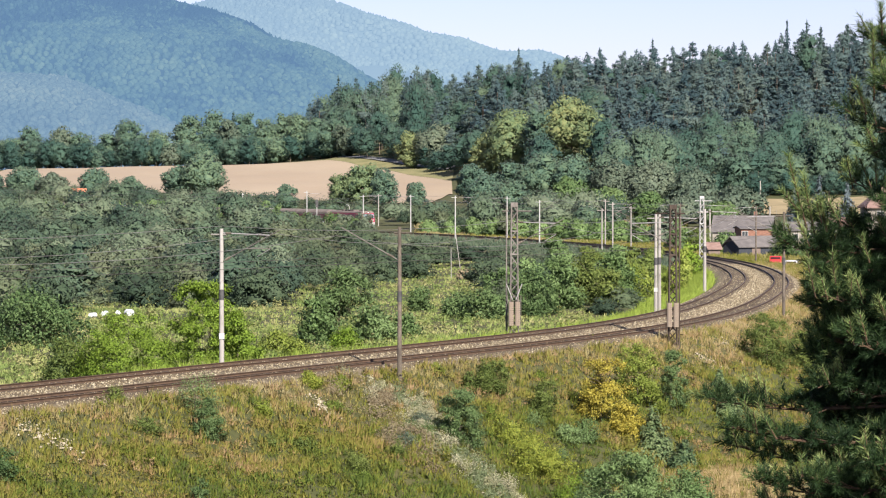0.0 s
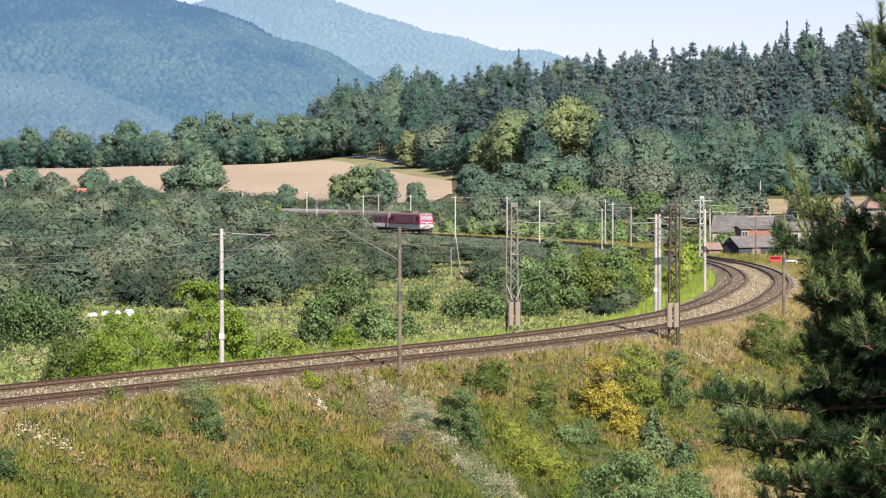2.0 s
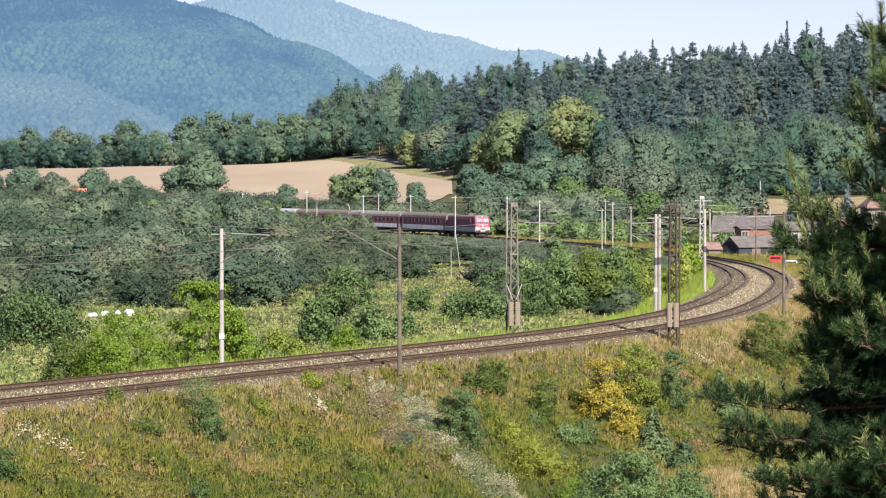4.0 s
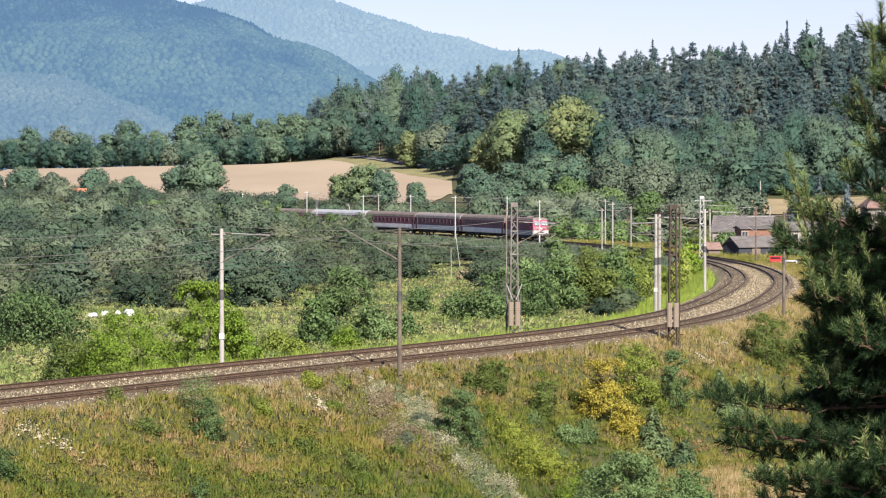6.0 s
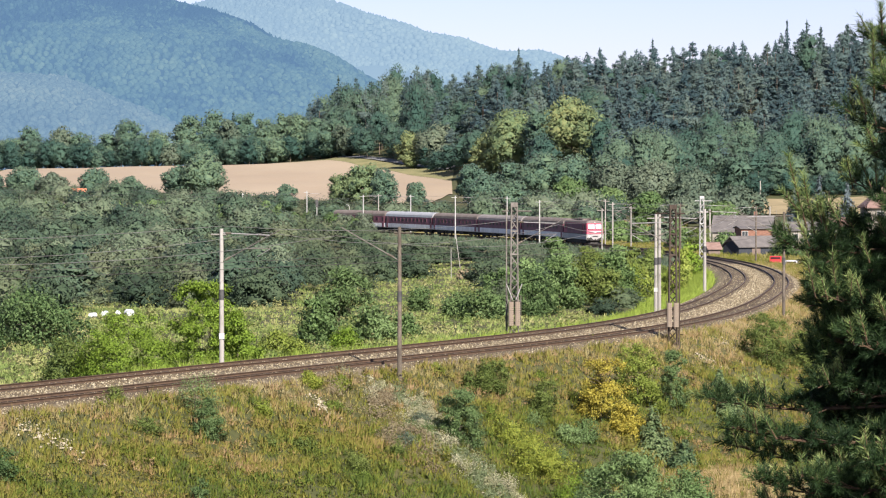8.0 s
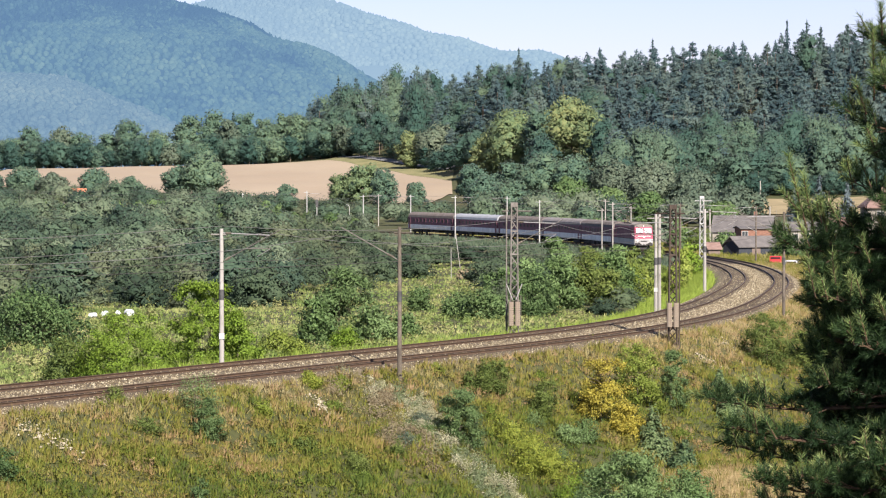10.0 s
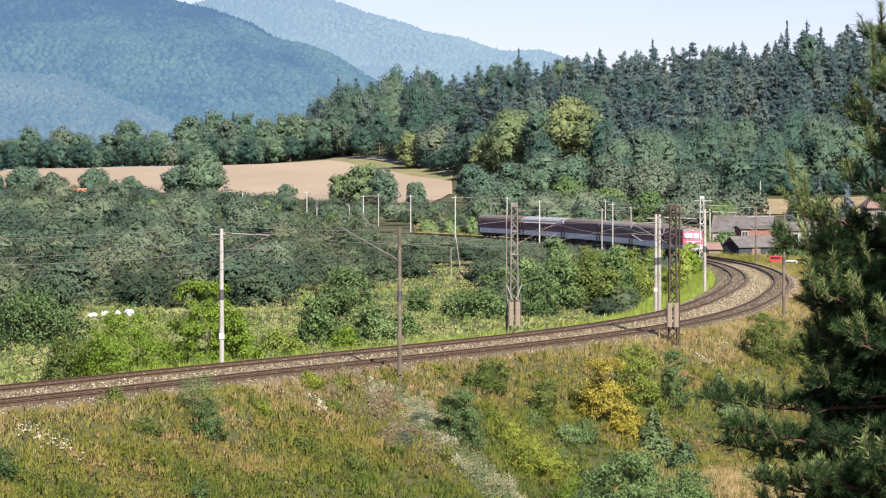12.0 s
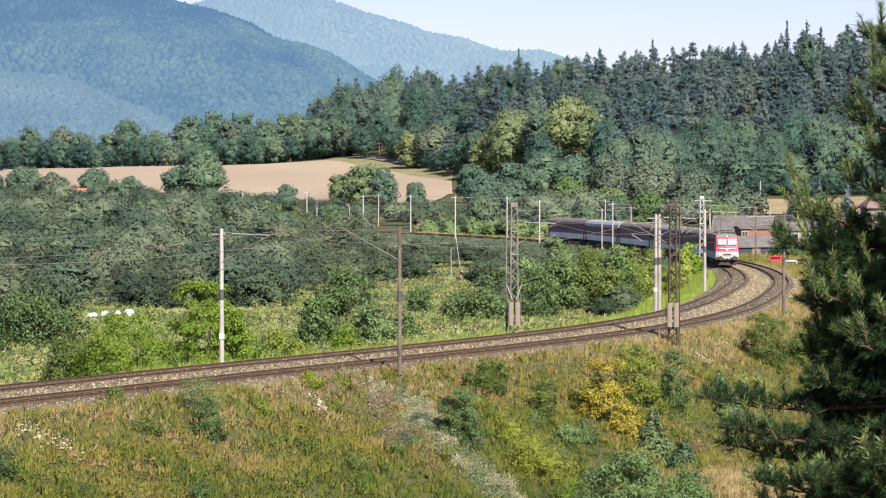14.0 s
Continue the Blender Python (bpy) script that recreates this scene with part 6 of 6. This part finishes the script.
def buffers(ob, x, sgn):
    for y in (-.875, .875):
        bm = bmesh.new()
        rod(bm, (x, y, 1.05), (x + sgn * .45, y, 1.05), .11)
        rod(bm, (x + sgn * .45, y, 1.05), (x + sgn * .52, y, 1.05), .25, seg=16)
        part("buffer", bm, UNDER, ob)


def build_loco():
    ob = empty("locomotive", label="crimson and white electric locomotive with raised pantograph", category="locomotive")
    L, W = 8.0, 2.94
    slope = lambda z: .10 + .34 * max(0, z - 2.35) + .12 * max(0, 1.5 - z)
    c = .22

    def tier(z0, z1, k=1.0):
        """A slice of the body with rounded corners at its ends."""
        bm = bmesh.new()
        rings = []
        for z in (z0, z1):
            s = slope(z)
            w = W / 2 * k - .05 * max(0, z - 2.4)
            pts = [(-L + s + c, -w), (L - s - c, -w), (L - s - .06, -w + .1), (L - s, -w + .45), (L - s + .05, 0), (L - s, w - .45), (L - s - .06, w - .1), (L - s - c, w), (-L + s + c, w), (-L + s + .06, w - .1), (-L + s, w - .45), (-L + s - .05, 0), (-L + s, -w + .45), (-L + s + .06, -w + .1)]
            rings.append([bm.verts.new((x, y, z)) for x, y in pts])
        n = len(rings[0])
        for i in range(n):
            bm.faces.new((rings[0][i], rings[0][(i + 1) % n], rings[1][(i + 1) % n], rings[1][i]))
        bm.faces.new(rings[0][::-1]), bm.faces.new(rings[1])
        bmesh.ops.recalc_face_normals(bm, faces=bm.faces)
        return bm
    part("lower_body", tier(.95, 1.78), LOCOWHITE, ob, "white lower body")
    part("side_body", tier(1.78, 3.5, .995), RED, ob, "crimson upper body")
    part("roof", extrude([(-1.38, 3.5)] + roof_prof(2.76, 3.5, 3.92, 9, .6)[1:-1] + [(1.38, 3.5)], -7.45, 7.45, lambda z: .5 * max(0, z - 3.5)), ROOF, ob, "grey roof")
    for sgn in (-1, 1):
        # dark maroon ribbed machinery panels on the sides
        part("side_panel", box(bmesh.new(), -5.2, 5.2, sgn * 1.462 - .02, sgn * 1.462 + .02, 1.86, 3.36, bevel=.01), MAROON, ob, "dark maroon ribbed side panel")
        bm = bmesh.new()
        for i in range(26):
            box(bm, -5.0 + .4 * i, -4.93 + .4 * i, sgn * 1.485 - .01, sgn * 1.485 + .01, 1.95, 3.3)
        part("rib", bm, MAROON, ob)
        for x in (-6.5, 6.5):
            part("cab_side_window", box(bmesh.new(), x - .4, x + .4, sgn * 1.44 - .02, sgn * 1.44 + .02, 2.5, 3.2, bevel=.01), TRAINGLASS, ob)
        part("stripe", box(bmesh.new(), -7.6, 7.6, sgn * 1.466 - .012, sgn * 1.466 + .012, 1.76, 1.83), BELLOWS, ob)
    for sgn in (-1, 1):
        tilt = math.degrees(math.atan(.34))
        for y in (-.63, .63):
            m = pose(sgn * (L - slope(2.92) + .045), y, 2.93, 0, -sgn * tilt, 0)
            win = part("windscreen", box(bmesh.new(), -.03, .03, -.53, .53, -.33, .36, m, .01), SCREEN, ob, "bright windscreen pane")
            part("wiper", box(bmesh.new(), .03 if sgn > 0 else -.05, .05 if sgn > 0 else -.03, -.02, .02, -.4, .2, m @ pose(0, .1, 0, 25)), UNDER, win)
        part("front_stripe", box(bmesh.new(), sgn * (L - .06) - .04, sgn * (L - .06) + .04, -1.0, 1.0, 2.13, 2.2), CREAM, ob)
        part("emblem", rod(bmesh.new(), (sgn * (L - .02), 0, 2.05), (sgn * (L + .0), 0, 2.05), .13, seg=16), CREAM, ob)
        part("number_bar", box(bmesh.new(), sgn * (L - .04) - .02, sgn * (L - .04) + .04, -.45, .45, 1.42, 1.52), BELLOWS, ob)
        for y in (-1.0, 1.0):
            part("headlight", rod(bmesh.new(), (sgn * (L - .2), y, 1.5), (sgn * (L - .05), y, 1.5), .14, seg=16), HEADLAMP, ob)
        part("top_light", rod(bmesh.new(), (sgn * (L - .6), 0, 3.62), (sgn * (L - .35), 0, 3.62), .08, seg=12), HEADLAMP, ob)
        part("buffer_beam", box(bmesh.new(), sgn * 7.75 - .12, sgn * 7.75 + .12, -1.35, 1.35, .75, 1.2, bevel=.03), UNDER, ob, "dark buffer beam")
        buffers(ob, sgn * 7.85, sgn)
        part("snow_plough", box(bmesh.new(), sgn * 7.6 - .1, sgn * 7.6 + .1, -1.2, 1.2, .2, .55, bevel=.04), UNDER, ob)
        part("coupling_hook", rod(bmesh.new(), (sgn * 7.85, 0, 1.0), (sgn * 8.2, 0, .9), .07), UNDER, ob)
    part("underframe", box(bmesh.new(), -3.2, 3.2, -1.25, 1.25, .35, 1.0, bevel=.05), UNDER, ob)
    part("sole_bar", box(bmesh.new(), -7.6, 7.6, -1.35, 1.35, .8, .96), UNDER, ob)
    bogie(ob, -4.15, 3.2, .625, 1.1), bogie(ob, 4.15, 3.2, .625, 1.1)
    for sgn, up in ((-1, 1.0), (1, .16)):
        z = 4.0
        px = sgn * 5.3
        bm = bars([((px - .9, -.5, z), (px + .9, -.5, z)), ((px - .9, .5, z), (px + .9, .5, z)), ((px - .9, -.5, z), (px - .9, .5, z)), ((px + .9, -.5, z), (px + .9, .5, z))], .035)
        pg = part("pantograph", bm, UNDER, ob, "raised pantograph" if up > .5 else "folded pantograph")
        kz = z + up * .7
        kx = px + (.9 if up > .5 else 1.0) * sgn
        part("lower_arm", bars([((px - .7 * sgn, -.3, z), (kx, -.35, kz)), ((px - .7 * sgn, .3, z), (kx, .35, kz))], .03), UNDER, pg)
        part("upper_arm", bars([((kx, -.35, kz), (px, -.4, kz + up * .72)), ((kx, .35, kz), (px, .4, kz + up * .72))], .025), UNDER, pg)
        part("collector_head", bars([((px - .15, -.8, kz + up * .75 + .04), (px - .15, .8, kz + up * .75 + .04)), ((px + .15, -.8, kz + up * .75 + .04), (px + .15, .8, kz + up * .75 + .04))], .03), UNDER, pg)
    for x in (-2.6, -1.2, .4, 1.9):
        part("roof_box", box(bmesh.new(), x - .55, x + .55, -.75, .75, 3.85, 4.12, bevel=.05), UNDER if x in (-1.2, .4) else ROOF, ob)
    for x in (-3.9, 3.4):
        part("insulator", rod(bmesh.new(), (x, .4, 3.85), (x, .4, 4.25), .09), ROOF, ob)
    return ob


def build_coach(roof, label, dark=False):
    ob = empty("passenger_coach", label=label, category="train coach", group="coaches of the train")
    L, W = 11.95, 2.84
    part("lower_body", extrude([(-W / 2 + .05, .95), (W / 2 - .05, .95), (W / 2, 1.1), (W / 2, 1.78), (-W / 2, 1.78), (-W / 2, 1.1)], -L, L), CREAM, ob, "dirty white lower body")
    part("window_band", extrude([(-W / 2, 1.78), (W / 2, 1.78), (W / 2 - .03, 3.15), (-W / 2 + .03, 3.15)], -L, L), MAROON, ob, "maroon window band")
    part("roof", extrude([(-W / 2 + .01, 3.1)] + roof_prof(W - .04, 3.15, 4.05, 11, .8)[1:-1] + [(W / 2 - .01, 3.1)], -L, L), roof, ob, smooth_it=False)
    for sgn in (-1, 1):
        for i in range(10):
            x = -8.55 + 1.9 * i
            win = part("window", box(bmesh.new(), x - .5, x + .5, sgn * 1.405 - .03, sgn * 1.405 + .03, 2.2, 2.9, bevel=.01), MAROON, ob)
            part("pane", box(bmesh.new(), x - .36, x + .36, sgn * 1.425 - .02, sgn * 1.425 + .02, 2.32, 2.8), TRAINGLASS, win)
        for x in (-11.2, 11.2):
            door = part("door", box(bmesh.new(), x - .45, x + .45, sgn * 1.42 - .025, sgn * 1.42 + .025, 1.0, 3.1, bevel=.01), MAROON, ob, "maroon end door")
            part("door_window", box(bmesh.new(), x - .22, x + .22, sgn * 1.445 - .01, sgn * 1.445 + .01, 2.15, 2.85), TRAINGLASS, door)
        part("bellows", box(bmesh.new(), sgn * 12.1 - .16, sgn * 12.1 + .16, -.75, .75, 1.1, 3.5, bevel=.03), BELLOWS, ob)
        buffers(ob, sgn * 11.9, sgn * .55)
        part("end_step", box(bmesh.new(), sgn * 11.2 - .4, sgn * 11.2 + .4, -1.38, 1.38, .45, .55), UNDER, ob)
    part("underframe", box(bmesh.new(), -11.8, 11.8, -1.2, 1.2, .8, .98), UNDER, ob)
    for x, l, z0 in ((-3.0, 2.2, .38), (.4, 1.6, .45), (3.2, 2.4, .4), (-5.2, .9, .5)):
        part("equipment_box", box(bmesh.new(), x - l / 2, x + l / 2, -1.3, 1.3, z0, .9, bevel=.04), UNDER, ob)
    bogie(ob, -8.6, 2.5), bogie(ob, 8.6, 2.5)
    for i in range(5):
        part("roof_vent", box(bmesh.new(), -7 + 3.4 * i - .25, -7 + 3.4 * i + .25, -.25, .25, 3.98, 4.07, bevel=.04), roof, ob)
    return ob


def ridden(front, length, pivots):
    """Pose of a vehicle whose leading end is at arc length front; it runs towards smaller arc lengths."""
    mid = front + length / 2
    a, b = Vector(on_track(mid - pivots / 2)), Vector(on_track(mid + pivots / 2))
    f = (a - b).normalized()
    c = (a + b) / 2
    return pose(c.x, c.y, c.z, 0, -math.degrees(math.asin(f.z)), math.degrees(math.atan2(f.y, f.x)))


def head_of_train(t):
    return 499.8 - 13.731 * t - 0.465 * t * t / 2


# ---- the pine on the near hillside ----
def build_pine():
    rng = np.random.default_rng(71)
    Y0 = 22.0
    g = float(ground(3.95, Y0)[0])
    ob = empty("pine_tree", 3.95, Y0, g, label="Scots pine with long dark green needles on the near hillside", category="tree")
    bm = bmesh.new()
    rod(bm, (0, 0, -.5), (.05, .1, 4.2), .14, .10, 12)
    rod(bm, (.05, .1, 4.2), (0, 0, 8.0), .10, .03, 12)
    part("trunk", bm, PINEBARK, ob)
    # tips of the boughs: across, height and depth from the trunk, metres
    tips = [(-.66, 12.0, .1), (-.62, 11.65, -.3), (-.74, 11.38, .2), (-.70, 11.1, -.2), (-.82, 10.9, .1), (-1.18, 10.62, .1), (-1.36, 10.42, -.1), (-1.02, 10.38, .2), (-1.06, 10.02, -.3), (-1.0, 9.78, .1), (-1.1, 10.2, -.1), (-1.12, 9.95, .1), (-1.04, 9.7, 0),
            (-.92, 9.72, -.6), (-1.92, 9.22, 0), (-1.75, 9.02, -.3), (-1.70, 8.84, .2), (-1.55, 8.6, -.2), (-1.18, 8.66, -.5), (-1.05, 9.36, -.2), (-.95, 9.52, .4), (-.66, 9.86, -.5), (-.82, 8.82, -.7), (-.66, 8.66, -.5), (-.6, 9.25, .5),
            (-1.0, 9.05, .3), (-.55, 10.3, .3), (-.6, 10.7, -.4), (-.5, 11.6, .3), (-.95, 10.1, -.1), (-.9, 9.4, .1), (-.8, 10.5, .1), (-1.0, 8.4, .1), (-1.45, 8.35, 0), (-.6, 8.4, -.2), (-.45, 9.6, -.2), (-.5, 11.95, -.1)]
    # shaded boughs behind, towards the heart of the tree
    tips += [(-.55 - .55 * rng.uniform(), 8.4 + 1.95 * (i + .5) / 34, rng.uniform(.0, .8)) for i in range(34)]
    # the rest of the crown, out of view, added to shade the boughs in sight
    for i in range(64):
        u = (i + .5) / 64
        a = rng.uniform(-.35, 1.9)
        reach = (1.8 - .9 * u) * rng.uniform(.7, 1.1)
        tips.append((reach * math.cos(a), 8.3 + 6.6 * u, reach * math.sin(a)))
    # unseen boughs on the camera side, placed to block sun from the visible mass
    tips += [(rng.uniform(-.42, .7), 10.5 + 3.2 * (i + .5) / 26, rng.uniform(-2.2, -1.0)) for i in range(26)]
    twigs, cen = bmesh.new(), []
    for bi, (tx, tz, ty) in enumerate(tips):
        tip = Vector((tx, ty, tz - g))
        root = Vector((.02, .05, tz - g - rng.uniform(-.05, .12) - (.25 if ty < -.9 else 0)))
        midp = root.lerp(tip, .62) + Vector((0, 0, -.10))
        pts = [root, root.lerp(midp, .5) + Vector((0, 0, -.03)), midp, midp.lerp(tip, .5) + Vector((0, 0, -.02)), tip]
        for a, b, r0, r1 in zip(pts[:-1], pts[1:], (.017, .014, .010, .007), (.014, .010, .007, .004)):
            rod(twigs, a, b, r0, r1, 6)
        d0 = (tip - midp).normalized()
        n = int((12 + 14 * abs(tx)) * (.4 if tz > 10.75 else 1) * (.6 if tx > 0 else 1.25))
        for j in range(n):
            # side branch with a fan of shoots
            u = (j + rng.uniform(0, 1)) / n
            p = pts[0].lerp(pts[2], u / .6) if u < .6 else pts[2].lerp(pts[4], (u - .6) / .4)
            sd = Vector((rng.uniform(-.8, .25), rng.choice((-1, 1)) * rng.uniform(.3, 1), rng.uniform(-.25, .5))).normalized()
            e = p + sd * rng.uniform(.08, .30) * (1.15 - .6 * u)
            rod(twigs, p, e, .006, .004, 5)
            for m in range(4):
                d = (sd * rng.uniform(0, .8) + Vector((rng.normal(-.1, .5), rng.normal(0, .5), rng.normal(.45, .4)))).normalized()
                q0 = p.lerp(e, rng.uniform(.4, 1))
                # low tint here paints the crown's inner shade into the needles
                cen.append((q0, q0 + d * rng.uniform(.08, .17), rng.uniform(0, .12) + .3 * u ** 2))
        for m in range(3):
            d = (d0 + Vector((rng.normal(0, .4), rng.normal(0, .4), rng.normal(.4, .3)))).normalized()
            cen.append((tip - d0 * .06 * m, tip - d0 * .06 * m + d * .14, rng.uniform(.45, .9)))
        # this year's light green upright shoots along the outer end, lightened as sunlit tips
        for m in range(2 if ty > .36 or tx > 0 else (3 if tz > 10.2 else 6) if tx < -.95 or tz > 11 else 4):
            u = rng.uniform(.35, 1.0)
            p = pts[2].lerp(pts[4], u) + Vector((rng.normal(0, .05), rng.normal(0, .12), 0))
            d = (Vector((rng.normal(-.12, .16), rng.normal(0, .2), 1)) + d0 * .25).normalized()
            e = p + d * rng.uniform(.13, .27)
            rod(twigs, p, e, .006, .004, 5)
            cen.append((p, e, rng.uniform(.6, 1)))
    # tall leading shoots of this year
    for x0, z0, x1, z1 in ((-1.17, 10.52, -1.31, 11.03), (-1.1, 10.42, -1.2, 10.9), (-1.2, 10.62, -1.36, 10.8), (-1.02, 10.5, -1.08, 10.74), (-.66, 11.5, -.68, 12.02), (-.6, 12.0, -.62, 12.22), (-.72, 11.4, -.8, 11.62)):
        p, q = Vector((x0, -.1, z0 - g)), Vector((x1, -.15, z1 - g))
        rod(twigs, p, q, .009, .005, 6)
        for k in range(8):
            cen.append((p.lerp(q, k / 8), p.lerp(q, (k + 2) / 8), rng.uniform(.6, .9)))
    part("branch", twigs, TWIG, ob)
    v, tint = [], []
    # young: needle tint, low in the shaded inside, high on the lit tips
    for p, q, young in cen:
        d = np.array(q - p)
        ln = np.linalg.norm(d)
        d /= ln
        away = p.x > .25 or p.y > .3 or p.y < -.75        # coarser where out of view and in the heart of the crown
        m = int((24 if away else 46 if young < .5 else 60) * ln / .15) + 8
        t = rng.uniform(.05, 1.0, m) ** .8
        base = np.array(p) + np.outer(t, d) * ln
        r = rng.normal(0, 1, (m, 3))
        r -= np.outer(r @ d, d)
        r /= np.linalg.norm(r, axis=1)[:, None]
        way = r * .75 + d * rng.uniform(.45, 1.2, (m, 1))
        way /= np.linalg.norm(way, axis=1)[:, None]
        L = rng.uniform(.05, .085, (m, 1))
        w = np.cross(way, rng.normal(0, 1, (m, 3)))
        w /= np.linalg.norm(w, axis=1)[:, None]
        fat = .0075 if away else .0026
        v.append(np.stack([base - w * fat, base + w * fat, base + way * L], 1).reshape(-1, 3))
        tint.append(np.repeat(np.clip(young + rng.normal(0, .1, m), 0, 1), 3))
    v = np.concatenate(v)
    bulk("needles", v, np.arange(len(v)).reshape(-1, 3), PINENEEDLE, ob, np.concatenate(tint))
    print("needles", len(v) // 3)


# ---- everything, largest first ----
build_ground()
build_fields()
build_mountains()
build_track()
build_forest()
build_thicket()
build_trees()
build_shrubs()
build_grass()
build_rubble()
build_houses()
build_overhead()
build_pine()
LOCO = build_loco()
COACHES = [build_coach(ROOF, "maroon and white passenger coach with grimy grey roof")]
COACHES.append(build_coach(ROOFPALE, "maroon and white passenger coach with faded pale roof"))
COACHES.append(copy_thing(COACHES[0], Matrix()))
COACHES.append(build_coach(SILVER, "maroon and white passenger coach with bright silver roof"))
COACHES.append(copy_thing(COACHES[0], Matrix()))

for vehicle in (LOCO, *COACHES):
    vehicle.scale = (1, 1, 1.05)


def motions():
    times = [i * .5 for i in range(29)]
    walk(LOCO, [(t, ridden(head_of_train(t) + .1, 16.54, 8.3)) for t in times])
    for i, coach in enumerate(COACHES):
        walk(coach, [(t, ridden(head_of_train(t) + 16.74 + 24.5 * i, 24.5, 17.2)) for t in times])


motions()
